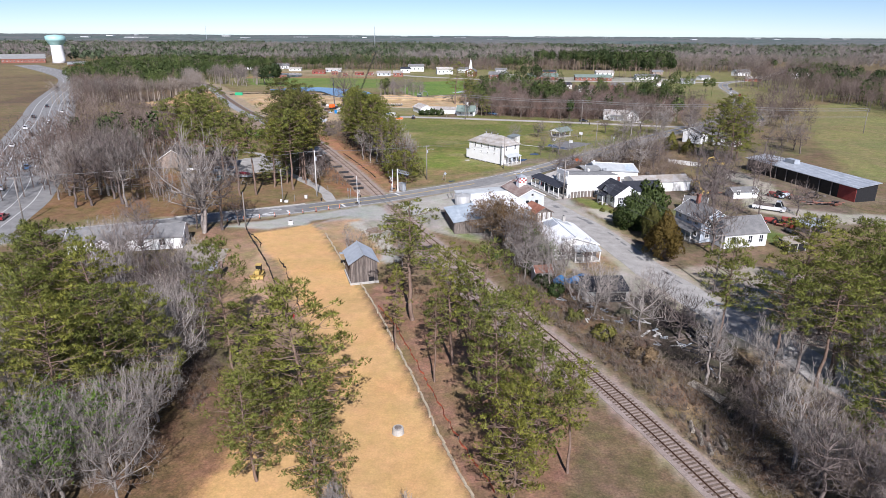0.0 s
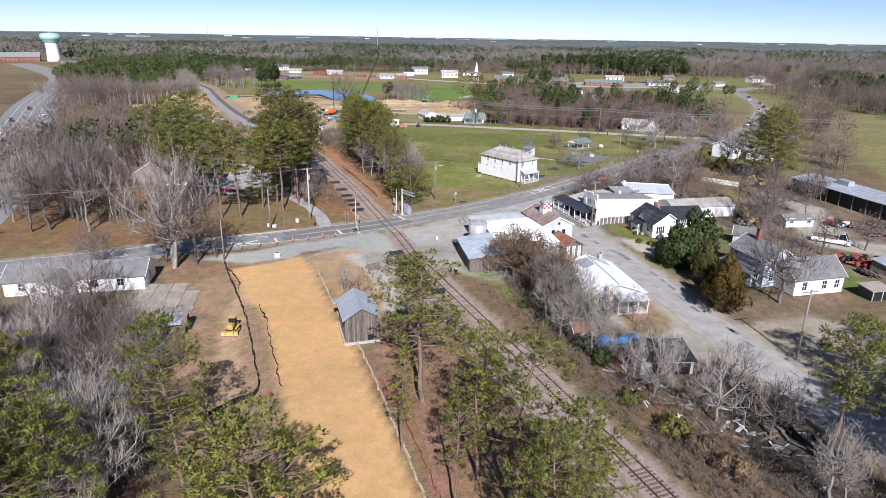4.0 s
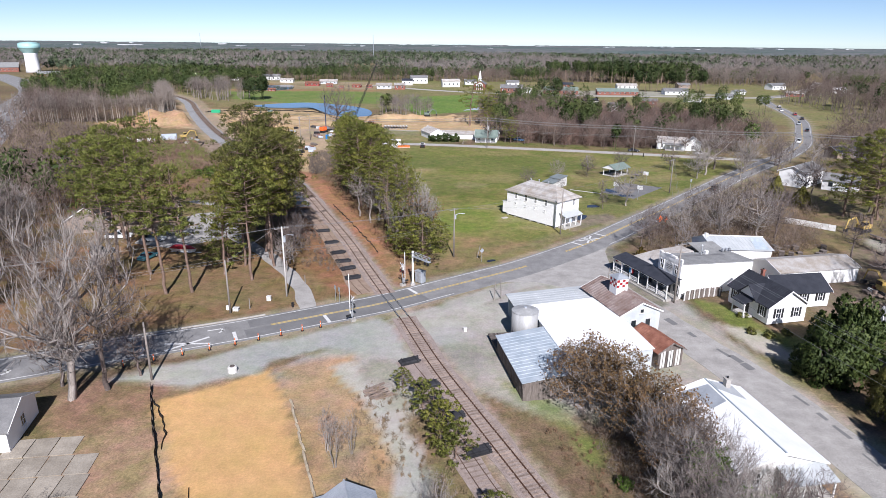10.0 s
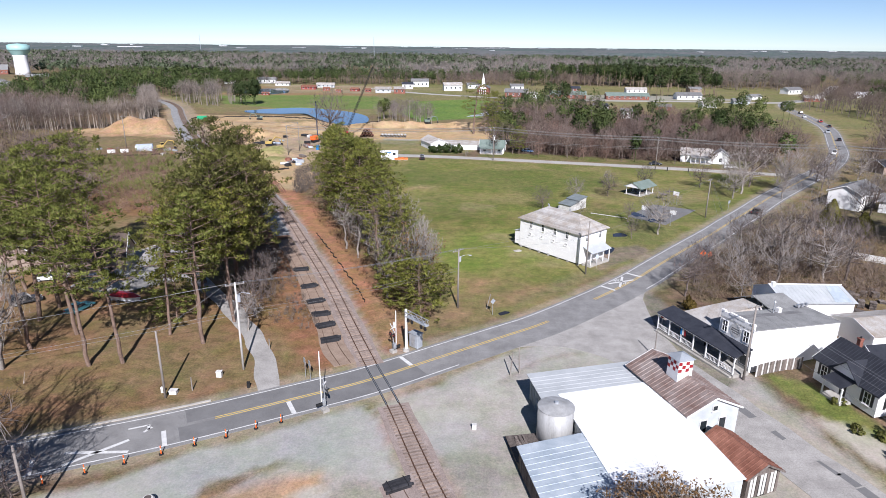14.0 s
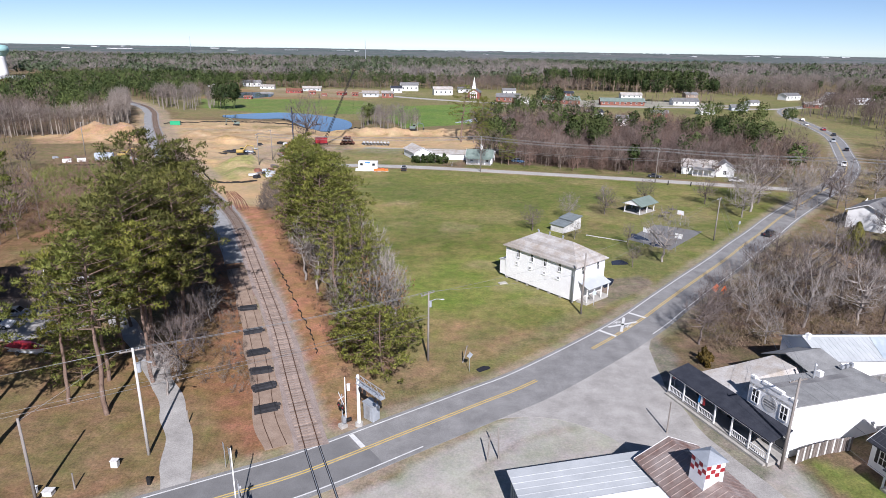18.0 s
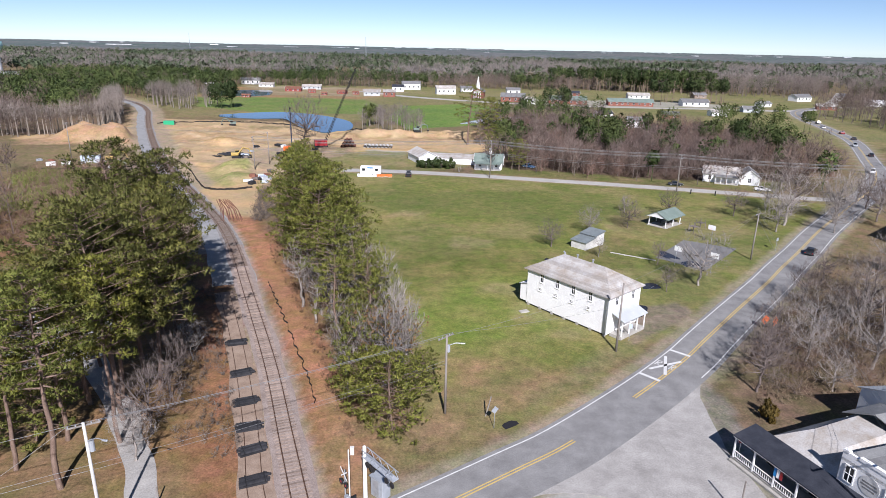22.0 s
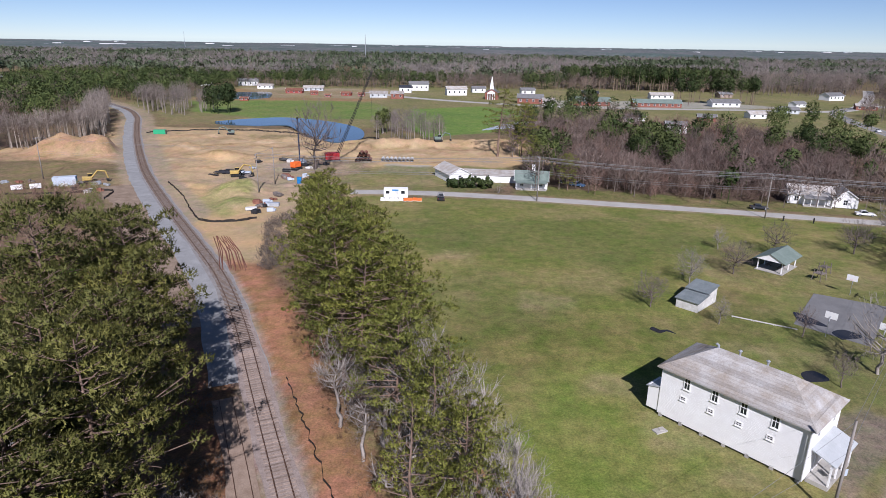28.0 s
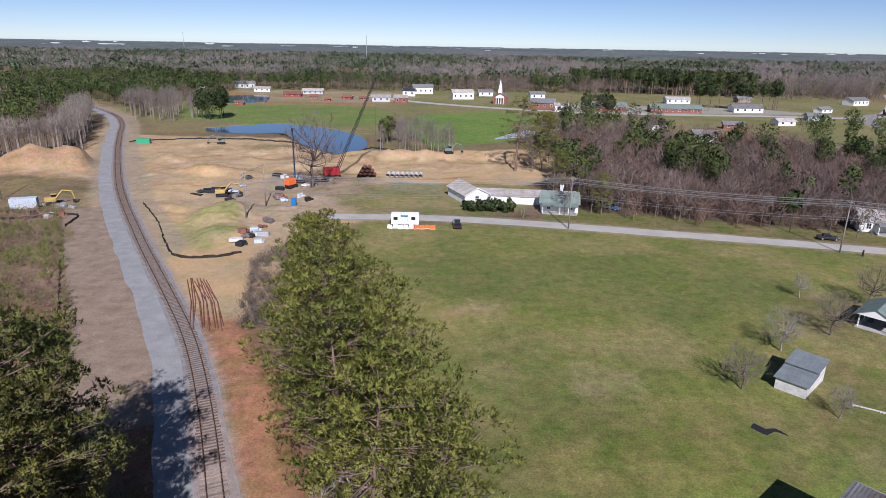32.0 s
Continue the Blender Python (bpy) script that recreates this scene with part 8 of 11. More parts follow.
# woods, too many to count: each tree a trunk and a ragged crown of twigs or needles
def woods(name, lab, spots, hts, crown, n, size, mat, tint, kind, bole=None, girth=0.011):
    """Many trees as one mesh. spots: places; n leaves to a crown, each of that size."""
    m = len(spots)
    z0 = np.zeros(m)
    c = np.stack([spots[:, 0], spots[:, 1], z0], 1)
    d = R.normal(size=(m, n, 3))
    d /= np.linalg.norm(d, axis=2)[:, :, None]
    rr = R.uniform(0.25, 1, (m, n, 1)) ** 0.5
    rad = (hts * crown * R.uniform(0.75, 1.25, m))[:, None, None]
    p = d * rr * rad
    if kind == "pine":
        p[:, :, 2] = p[:, :, 2] * 1.25 + (hts * 0.66)[:, None]
        aim = d * 0.8 + R.normal(size=d.shape) * 0.8
    elif kind == "canopy":
        p[:, :, 2] = p[:, :, 2] * 0.3 + (hts * 0.66)[:, None]
        aim = d * np.array([1, 1, 0.15]) + R.normal(size=d.shape) * np.array([0.5, 0.5, 0.06])
    else:
        p[:, :, 2] = p[:, :, 2] * 1.35 + (hts * 0.58)[:, None]
        aim = d * np.array([0.55, 0.55, 0.25]) + np.array([0, 0, 0.6]) + R.normal(size=d.shape) * 0.38
    p += c[:, None, :]
    aim /= np.linalg.norm(aim, axis=2)[:, :, None]
    side = np.cross(aim, R.normal(size=d.shape))
    side /= np.linalg.norm(side, axis=2)[:, :, None]
    L = size[0] * R.uniform(0.6, 1.4, (m, n, 1))
    W = size[1] * R.uniform(0.6, 1.4, (m, n, 1))
    tri = np.stack([p - aim * L * 0.5 - side * W * 0.5, p - aim * L * 0.5 + side * W * 0.5, p + aim * L * 0.6], 2)
    tw = np.array([girth * float(hts.mean()), 0.0, 0])
    top = c + np.stack([z0, z0, hts * 0.86], 1)
    t1 = np.stack([c - tw, c + tw, top], 1)[:, None]
    t2 = np.stack([c - tw[[1, 0, 2]], c + tw[[1, 0, 2]], top], 1)[:, None]
    V = np.concatenate([tri, t1, t2], 1)
    k = V.shape[1]
    shade = (tint[0] + (tint[1] - tint[0]) * R.uniform(size=(m, 1, 1, 1))) * R.uniform(0.82, 1.18, (m, k, 1, 1))
    if bole is not None:
        shade[:, -2:] = np.array(bole) * R.uniform(0.75, 1.2, (m, 2, 1, 1))
    col = np.broadcast_to(shade * np.ones((1, 1, 3, 1)), (m, k, 3, 3)).reshape(-1, 3)
    soft = None
    if kind != "bare":
        face = np.cross(V[:, :, 1] - V[:, :, 0], V[:, :, 2] - V[:, :, 0])
        out = np.concatenate([d + np.array([0, 0, 0.25]), np.zeros((m, 2, 3)) + np.array([0, -1.0, 0])], 1)
        back = (face * out).sum(2) < 0
        V[back] = V[back][:, [1, 0, 2]]
        face = np.where(back[:, :, None], -face, face)
        soft = out + 0.5 * face / (np.linalg.norm(face, axis=2)[:, :, None] + 1e-9)
        soft = np.repeat((soft / np.linalg.norm(soft, axis=2)[:, :, None]).reshape(-1, 3), 3, 0)
    V = V.reshape(-1, 3)
    ob = new(name, arrays(name, V, np.arange(len(V)).reshape(-1, 3), mat, col, soft=soft))
    return tagged(ob, lab, "woods", kind="stuff")


m, t, p = nodes("distant_trees")
at = t.nodes.new("ShaderNodeAttribute")
at.attribute_name = "cover"
n1 = noise_tex(t, 0.02, 3)
t.links.new(mix(t, "MULTIPLY", 1.0, at.outputs["Color"], ramp(t, n1, [(0.35, (0.85, 0.85, 0.85)), (0.65, (1.15, 1.12, 1.05))])), p.inputs["Base Color"])
p.inputs["Roughness"].default_value = 0.9
p.inputs["Specular IOR Level"].default_value = 0.1
M_WOODS = m
BROWN_T = np.array([[0.095, 0.072, 0.062], [0.19, 0.15, 0.132]])
GREEN_T = np.array([[0.034, 0.054, 0.02], [0.1, 0.128, 0.044]])
BOLE = (0.165, 0.138, 0.122)
CLEAR = [[(-570, 835), (-430, 835), (-330, 540), (-420, 520)], [(-200, 430), (-190, 690), (-40, 700), (20, 620), (60, 520), (30, 430), (-40, 380), (-150, 330), (-215, 400)],
         [(-560, 800), (-420, 650), (-290, 460), (-200, 310), (-150, 215), (-110, 90), (-150, 80), (-300, 280), (-460, 560), (-700, 790)],
         [(100, 150), (160, 228), (205, 330), (215, 388), (252, 365), (242, 300), (215, 240), (160, 130), (120, 90)],
         [(120, 400), (215, 500), (330, 590), (520, 720), (620, 660), (430, 480), (230, 380), (190, 340)],
         [(-70, 610), (-70, 700), (330, 720), (420, 620), (300, 470), (112, 446), (60, 470), (20, 540), (-30, 590)],
         [(82, 398), (128, 384), (182, 414), (150, 462), (96, 462)]]


def scatter(x0, x1, y0, y1, step, near_fan=True):
    xs, ys = np.meshgrid(np.arange(x0, x1, step), np.arange(y0, y1, step))
    p = np.stack([xs.ravel(), ys.ravel()], 1) + R.uniform(-0.5, 0.5, (xs.size, 2)) * step
    p = p[np.abs(p[:, 0] + 10) < (p[:, 1] + 60) * 0.92 + 40]
    for poly in CLEAR:
        p = p[inside(p, poly) < 0]
    for c, w in ((RAIL, 10), (GRAVELWAY, 11), (ROAD, 10), (FARROAD, 9), (LANE, 7)):
        p = p[along(p, c) > w]
    return p


mid = scatter(-420, 420, 250, 760, 6.5)
keep = ~((mid[:, 0] > -130) & (mid[:, 0] < 14) & (mid[:, 1] < 440)) & ~((mid[:, 0] > 10) & (mid[:, 0] < 140) & (mid[:, 1] < 289 - 0.24 * (mid[:, 0] - 10))) & ~((mid[:, 0] > -60) & (mid[:, 0] < 160) & (mid[:, 1] < 255))
keep &= inside(mid, [(-215, 282), (-96, 272), (-96, 420), (-135, 385), (-150, 368), (-172, 350), (-205, 338)]) < 0
keep &= (wave(mid, 60, 31) > -0.45) | (mid[:, 0] < -130)
mid = mid[keep]
grove = wave(mid, 45, 33) + 0.25 * (mid[:, 0] < -150) - 0.25 * ((mid[:, 0] > 10) & (mid[:, 1] < 430)) + 0.2 * (mid[:, 1] > 640)
isp = grove + R.normal(size=len(mid)) * 0.2 > 0.3
west_pines = (mid[:, 0] < -172) & (mid[:, 1] > 405 - 0.35 * (mid[:, 0] + 172)) & (mid[:, 1] < 640)
isp = np.where(west_pines, R.uniform(size=len(mid)) < 0.86, np.where((mid[:, 0] < -140) & (mid[:, 1] < 470), False, isp))
hm = R.uniform(10, 16, len(mid)) * np.where((mid[:, 0] > 10) & (mid[:, 0] < 160) & (mid[:, 1] < 440), 0.78, 1.0)
woods("pine_woods", "green pine woods beyond the fields", mid[isp], hm[isp] * 1.12, 0.21, 110, (1.15, 0.62), M_WOODS, GREEN_T, "pine")
woods("bare_woods", "leafless grey-brown woods beyond the fields", mid[~isp], hm[~isp] * 1.1, 0.25, 110, (1.9, 0.17), M_WOODS, BROWN_T, "bare", BOLE, 0.01)
west = scatter(-330, -84, 110, 330, 6.0)
west = west[(inside(west, [(-215, 222), (-92, 215), (-96, 420), (-150, 372), (-190, 345)]) < 0) & (west[:, 0] < -90 - 0.12 * np.abs(west[:, 1] - 200)) & (inside(west, CLEAR[2]) < 0) & (wave(west, 40, 35) > -0.5)]
gw = wave(west, 35, 36) + R.normal(size=len(west)) * 0.15 > 0.05 + 0.4 * (west[:, 1] < 235)
hw = R.uniform(12, 18, len(west))
woods("pine_woods", "green pine woods beside the highway", west[gw], hw[gw], 0.2, 90, (1.6, 0.8), M_WOODS, GREEN_T, "pine")
woods("bare_woods", "leafless grey-brown woods beside the highway", west[~gw], hw[~gw], 0.3, 120, (1.5, 0.2), M_WOODS, BROWN_T, "bare")
lone = np.stack([R.uniform(-60, 400, 150), R.uniform(450, 715, 150)], 1)
lone = lone[(inside(lone, CLEAR[-1]) > 3) & (along(lone, FARROAD) > 9)]
for k_, (q_, c_) in enumerate(((lone[::3], GREEN_T), (np.concatenate([lone[1::3], lone[2::3]]), BROWN_T))):
    woods("yard_trees", "scattered trees among the far houses", q_, R.uniform(8, 13, len(q_)), 0.34, 110, (1.5, 0.9 if k_ == 0 else 0.26), M_WOODS, c_, "pine" if k_ == 0 else "bare")
near_w = np.stack([R.uniform(-128, -66, 330), R.uniform(118, 225, 330)], 1)
near_w = near_w[(inside(near_w, [(-88, 126), (-50, 120), (-48, 190), (-60, 240), (-104, 240), (-96, 190)]) < 0) & (along(near_w, ROAD) > 9) & (along(near_w, HIGHWAY) > 20)]
woods("bare_woods", "leafless grey woods beside the car park", near_w, R.uniform(10, 15, len(near_w)), 0.27, 170, (1.0, 0.085), M_WOODS, BROWN_T, "bare")
ex = np.concatenate([np.stack([np.linspace(a_[0], b_[0], 46), np.linspace(a_[1], b_[1], 46)], 1) for a_, b_ in (((-225, 335), (-170, 352)), ((-170, 352), (-152, 376)), ((-152, 376), (-172, 420)), ((-172, 420), (-196, 470)))])
ex = ex + R.uniform(-1, 1, ex.shape) * 5.0 + np.array([-6.0, 4.0])
ex = ex[along(ex, GRAVELWAY) > 10]
woods("wood_edge", "wall of tall slender bare trunks at the wood's edge", ex, R.uniform(15, 20, len(ex)), 0.15, 130, (1.7, 0.1), M_WOODS, np.array([[0.16, 0.135, 0.12], [0.27, 0.235, 0.21]]), "bare", (0.27, 0.24, 0.21), 0.014)


def grove(name, lab, poly, count, lo, hi, crown, n, size, tint, kind, bole=None, girth=0.013):
    """Trees thrown over a stretch of the plan, clear of the roads."""
    poly = np.array(poly, float)
    p = poly.min(0) + R.uniform(size=(count * 3, 2)) * (poly.max(0) - poly.min(0))
    p = p[inside(p, poly) > 0][:count]
    for c, w in ((RAIL, 7), (ROAD, 8), (LANE, 6), (FARROAD, 7)):
        p = p[along(p, c) > w]
    return woods(name, lab, p, R.uniform(lo, hi, len(p)), crown, n, size, M_WOODS, np.array(tint), kind, bole, girth)


DARK_GREEN = [[0.028, 0.045, 0.018], [0.075, 0.098, 0.036]]
GREY_BARE = [[0.13, 0.108, 0.097], [0.23, 0.197, 0.178]]
grove("bare_grove", "grey bare trees at the end of the gravel way", [(-208, 504), (-176, 466), (-150, 470), (-148, 500), (-180, 530)], 70, 14, 19, 0.2, 150, (1.6, 0.13), GREY_BARE, "bare", (0.27, 0.235, 0.21), 0.014)
grove("evergreen_grove", "two great dark evergreens by the far field", [(-146, 478), (-132, 476), (-134, 496), (-146, 494)], 7, 15, 18, 0.3, 520, (1.0, 0.6), DARK_GREEN, "pine")
grove("bare_grove", "slender bare trees beside the pond", [(-41, 384), (-24, 374), (-12, 377), (-13, 410), (-28, 424), (-42, 428)], 46, 10, 15, 0.2, 190, (1.2, 0.08), GREY_BARE, "bare", (0.28, 0.245, 0.22), 0.012)
grove("evergreen_grove", "small pines beside the pond", [(-42, 400), (-34, 400), (-36, 416), (-42, 414)], 4, 10, 13, 0.22, 300, (0.8, 0.5), [[0.05, 0.07, 0.022], [0.11, 0.13, 0.04]], "pine")
grove("pine_stand", "dark wall of tall pines with bare boles", [(112, 722), (186, 702), (236, 690), (256, 690), (262, 760), (112, 790)], 190, 22, 27, 0.16, 150, (1.4, 0.8), DARK_GREEN, "pine", (0.25, 0.19, 0.15), 0.012)
grove("pine_stand", "group of broad dark pines beside the far road", [(150, 566), (214, 578), (226, 592), (205, 606), (150, 585)], 22, 20, 24, 0.19, 330, (1.1, 0.65), DARK_GREEN, "pine", (0.2, 0.15, 0.12), 0.012)
grove("pine_stand", "dark pines beside the church", [(64, 498), (82, 496), (84, 512), (66, 514)], 7, 15, 18, 0.24, 380, (1.0, 0.6), DARK_GREEN, "pine")
grove("bare_woods", "tall grey bare woods beyond the bend", [(236, 680), (335, 668), (420, 640), (520, 760), (400, 800), (250, 770)], 420, 17, 22, 0.22, 110, (1.9, 0.2), GREY_BARE, "bare", BOLE, 0.014)
grove("bare_woods", "tall brown bare woods beside the bend", [(236, 500), (244, 445), (244, 405), (252, 360), (262, 310), (330, 310), (380, 420), (360, 520), (300, 540)], 520, 15, 20, 0.23, 130, (1.7, 0.16), BROWN_T, "bare", BOLE, 0.014)
grove("evergreen_grove", "dark pines among the bare woods beside the bend", [(262, 480), (258, 420), (268, 340), (330, 330), (360, 460), (320, 510)], 60, 15, 21, 0.22, 190, (1.3, 0.75), DARK_GREEN, "pine")
grove("evergreen_grove", "rounded pines standing above the thicket", [(100, 322), (138, 320), (150, 352), (112, 366), (98, 346)], 15, 13, 17, 0.24, 460, (0.75, 0.42), [[0.036, 0.055, 0.02], [0.095, 0.115, 0.04]], "pine")
grove("evergreen_grove", "dark pines inside the thicket", [(50, 312), (64, 310), (70, 345), (52, 348)], 13, 12, 16, 0.22, 420, (0.75, 0.42), [[0.036, 0.055, 0.02], [0.095, 0.115, 0.04]], "pine")
grove("evergreen_grove", "slim pines at the corner of the thicket", [(17, 318), (25, 314), (28, 336), (18, 352)], 6, 12, 17, 0.2, 420, (0.7, 0.38), [[0.045, 0.065, 0.022], [0.105, 0.125, 0.04]], "pine")
grove("thicket", "tangle of brown bare trees close behind the lane", [(24, 300), (60, 291), (92, 300), (112, 300), (116, 330), (90, 340), (60, 322), (26, 330)], 300, 7, 12.5, 0.26, 170, (1.2, 0.085), [[0.115, 0.08, 0.068], [0.21, 0.155, 0.135]], "bare", (0.17, 0.14, 0.122), 0.01)
dense = np.stack([R.uniform(26, 135, 520), R.uniform(268, 440, 520)], 1)
dense = dense[(dense[:, 1] > 290 - 0.24 * (dense[:, 0] - 10)) & (along(dense, LANE) > 7.5) & (inside(dense, [(60, 262), (112, 250), (116, 300), (70, 296)]) < 0) & (along(dense, ROAD) > 9)]
woods("thicket", "dense brown leafless thicket behind the lane", dense, R.uniform(5, 10, len(dense)), 0.26, 80, (1.4, 0.13), M_WOODS, np.array([[0.14, 0.09, 0.074], [0.225, 0.153, 0.126]]), "bare")
knots = np.array([(22, 330), (27, 322), (17, 352), (24, 341), (58, 345), (64, 352), (52, 356), (70, 340), (61, 336), (150, 395), (158, 405), (165, 398), (172, 410), (145, 412), (178, 396), (128, 380), (135, 390), (186, 405), (92, 372), (100, 365), (44, 398), (36, 405), (30, 412), (108, 402), (152, 418), (168, 424)], float)
woods("pine_knots", "clumps of green pines among the bare woods", knots, R.uniform(14, 19, len(knots)), 0.2, 300, (0.85, 0.5), M_WOODS, np.array([[0.05, 0.07, 0.025], [0.1, 0.125, 0.042]]), "pine")
far = scatter(-1500, 1500, 760, 1750, 13.5)
far = far[wave(far, 110, 37) > -0.3]
gf = wave(far, 80, 38) + 0.5 * wave(far, 260, 41) + R.normal(size=len(far)) * 0.16 > 0.05
hf = R.uniform(11, 17, len(far)) * (1 + 0.18 * wave(far, 150, 42))
# Paler, greyer tints than the nearer woods: distance haze mixed into the colour.
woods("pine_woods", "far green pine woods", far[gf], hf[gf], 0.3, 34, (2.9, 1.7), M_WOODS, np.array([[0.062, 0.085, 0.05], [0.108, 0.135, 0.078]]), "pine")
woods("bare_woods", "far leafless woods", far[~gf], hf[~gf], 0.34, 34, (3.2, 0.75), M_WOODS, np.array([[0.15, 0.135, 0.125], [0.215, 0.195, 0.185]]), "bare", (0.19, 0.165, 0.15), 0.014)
cy_ = 1740 * 1.0047 ** np.arange(232)
cx_ = np.linspace(-1.0, 1.0, 470)
cp_ = np.stack([(cx_[None, :] * (cy_[:, None] * 0.92 + 80)).ravel(), np.repeat(cy_, 470)], 1) + R.uniform(-4, 4, (470 * 232, 2))
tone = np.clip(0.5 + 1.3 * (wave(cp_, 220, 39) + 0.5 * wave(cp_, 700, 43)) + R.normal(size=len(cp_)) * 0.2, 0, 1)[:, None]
gap = np.clip((wave(cp_, 300, 40) + 0.5) * 6, 0, 1)
ch_ = (8.5 + 2.2 * wave(cp_, 500, 44) + 1.4 * wave(cp_, 90, 45) + R.uniform(-1.6, 1.6, len(cp_))) * gap - 1.5 * (1 - gap)
# Blue-grey canopy colours carry the horizon's haze; no air is modelled.
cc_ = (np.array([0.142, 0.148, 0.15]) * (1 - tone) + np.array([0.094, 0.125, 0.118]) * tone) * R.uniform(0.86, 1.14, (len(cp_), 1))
ci_ = (np.arange(231)[:, None] * 470 + np.arange(469)[None, :]).ravel()
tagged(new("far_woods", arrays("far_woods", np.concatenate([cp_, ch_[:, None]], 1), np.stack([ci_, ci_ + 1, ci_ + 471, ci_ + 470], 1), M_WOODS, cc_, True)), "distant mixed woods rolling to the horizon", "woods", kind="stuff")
for x, y, L_, w_ in ((2682, 4640, 120, 50), (2330, 4560, 160, 60), (2656, 4480, 90, 40), (280, 4300, 260, 60), (-1598, 2732, 90, 40), (-1492, 3097, 110, 40), (-584, 3742, 120, 40), (-803, 3524, 70, 30), (-294, 3719, 80, 40), (620, 4350, 70, 40), (700, 4400, 40, 40), (1500, 4500, 90, 40), (980, 4000, 60, 30), (60, 3900, 90, 30)):
    fs = House("far_warehouse", "white flat-roofed warehouse far off among the woods", x, y, 8, L_, w_, 9.0, 0.8, M_WHITE, M_METALROOF, "gable", 0.5, 0, "warehouse", group="far warehouses")

# brush and undergrowth
def brush(lab, poly, step, h0, h1, n, size, tint, keep=2.6, seed=51, thr=-0.35):
    """Low shrubs all over a stretch of ground, clear of road and rail."""
    lo, hi = np.min(poly, 0), np.max(poly, 0)
    xs, ys = np.meshgrid(np.arange(lo[0], hi[0], step), np.arange(lo[1], hi[1], step))
    p = np.stack([xs.ravel(), ys.ravel()], 1) + R.uniform(-0.7, 0.7, (xs.size, 2)) * step
    p = p[(inside(p, poly) > 0) & (wave(p, step * 6, seed) > thr)]
    for c, w in ((RAIL, keep), (ROAD, 5), (STREET, 4.2), (GRAVELWAY, 6.5), (SIDING, 2.2), (DRIVE, 2.2)):
        p = p[along(p, c) > w]
    return woods("brush", lab, p, R.uniform(h0, h1, len(p)), 0.55, n, size, M_WOODS, np.array(tint), "bare")


DRY_T, GREY_T, OLIVE_T, RED_T = [[0.16, 0.12, 0.08], [0.26, 0.2, 0.135]], [[0.11, 0.088, 0.072], [0.19, 0.16, 0.135]], [[0.13, 0.14, 0.045], [0.21, 0.20, 0.08]], [[0.14, 0.085, 0.055], [0.22, 0.14, 0.09]]
brush("tangled brown undergrowth beside the mill and railway", [(12.5, 90), (17, 92), (21.5, 86), (25, 72), (30, 56), (37, 42), (46, 20), (44, 0), (36, 2), (29.5, 27), (22, 46), (17, 60), (14.5, 72)], 0.9, 0.5, 1.7, 34, (0.5, 0.05), GREY_T, 2.4)
brush("dry reddish undergrowth beside the railway", [(10, 88), (16, 84), (22, 66), (30, 46), (38, 22), (34, 20), (24, 45), (14, 68), (7.5, 88)], 1.1, 0.2, 0.7, 26, (0.35, 0.045), RED_T, 2.3, 52)
brush("grey undergrowth on the floor of the bare woods", [(-80, 0), (-24, 0), (-24, 36), (-36, 52), (-44, 66), (-52, 72), (-80, 74)], 1.15, 0.5, 2.0, 34, (0.6, 0.05), [[0.085, 0.064, 0.05], [0.15, 0.12, 0.1]], 2.6, 53, 0.05)
brush("grey undergrowth among bare trees", [(36, 0), (92, 0), (86, 40), (60, 36), (44, 40), (38, 28)], 1.3, 0.5, 1.8, 30, (0.6, 0.05), GREY_T, 2.6, 54)
brush("brown tangled edge of the thicket behind the lane", [(30, 302), (44, 294), (60, 288), (84, 286), (104, 292), (112, 306), (90, 312), (60, 306), (34, 314)], 1.7, 1.4, 4.2, 46, (1.0, 0.07), [[0.12, 0.082, 0.068], [0.2, 0.145, 0.122]], 3, 66, -0.4)
brush("olive and brown shrubs on the slope beside the gravel way", [(-66, 216), (-60, 224), (-78, 248), (-98, 280), (-112, 292), (-132, 290), (-128, 240), (-100, 215)], 1.5, 0.6, 2.2, 34, (0.7, 0.12), [[0.12, 0.14, 0.04], [0.21, 0.22, 0.075]], 14.5, 55, -0.05)
brush("brown shrubs on the slope beside the gravel way", [(-62, 214), (-58, 222), (-76, 246), (-96, 278), (-112, 296), (-136, 292), (-130, 236), (-100, 205), (-72, 200)], 1.7, 0.6, 2.4, 34, (0.7, 0.07), [[0.16, 0.1, 0.078], [0.26, 0.18, 0.14]], 14.5, 56)
brush("tall grey scrub beyond the store", [(38, 151), (50, 153), (64, 149), (76, 154), (94, 184), (90, 210), (74, 200), (58, 184), (46, 171)], 1.9, 1.2, 4.0, 60, (0.9, 0.05), [[0.12, 0.092, 0.078], [0.2, 0.16, 0.138]], 3, 65, -0.2)
brush("brown winter scrub beyond the store", [(36, 148), (48, 152), (62, 147), (74, 152), (92, 182), (84, 205), (70, 192), (56, 178), (44, 166)], 1.3, 0.3, 1.4, 28, (0.5, 0.06), DRY_T, 3, 57)
brush("dry weeds between the line and the pine row", [(-12, 140), (-7, 150), (-14, 168), (-26, 190), (-34, 214), (-40, 232), (-44, 226), (-36, 200), (-24, 172), (-17, 152)], 1.0, 0.2, 1.0, 24, (0.4, 0.05), RED_T, 4.6, 58)
brush("dead brush between the line and the bare trees", [(-22, 138), (-30, 136), (-38, 160), (-48, 186), (-54, 206), (-46, 206), (-36, 178), (-27, 156)], 1.1, 0.3, 1.4, 28, (0.5, 0.05), GREY_T, 5.0, 59)
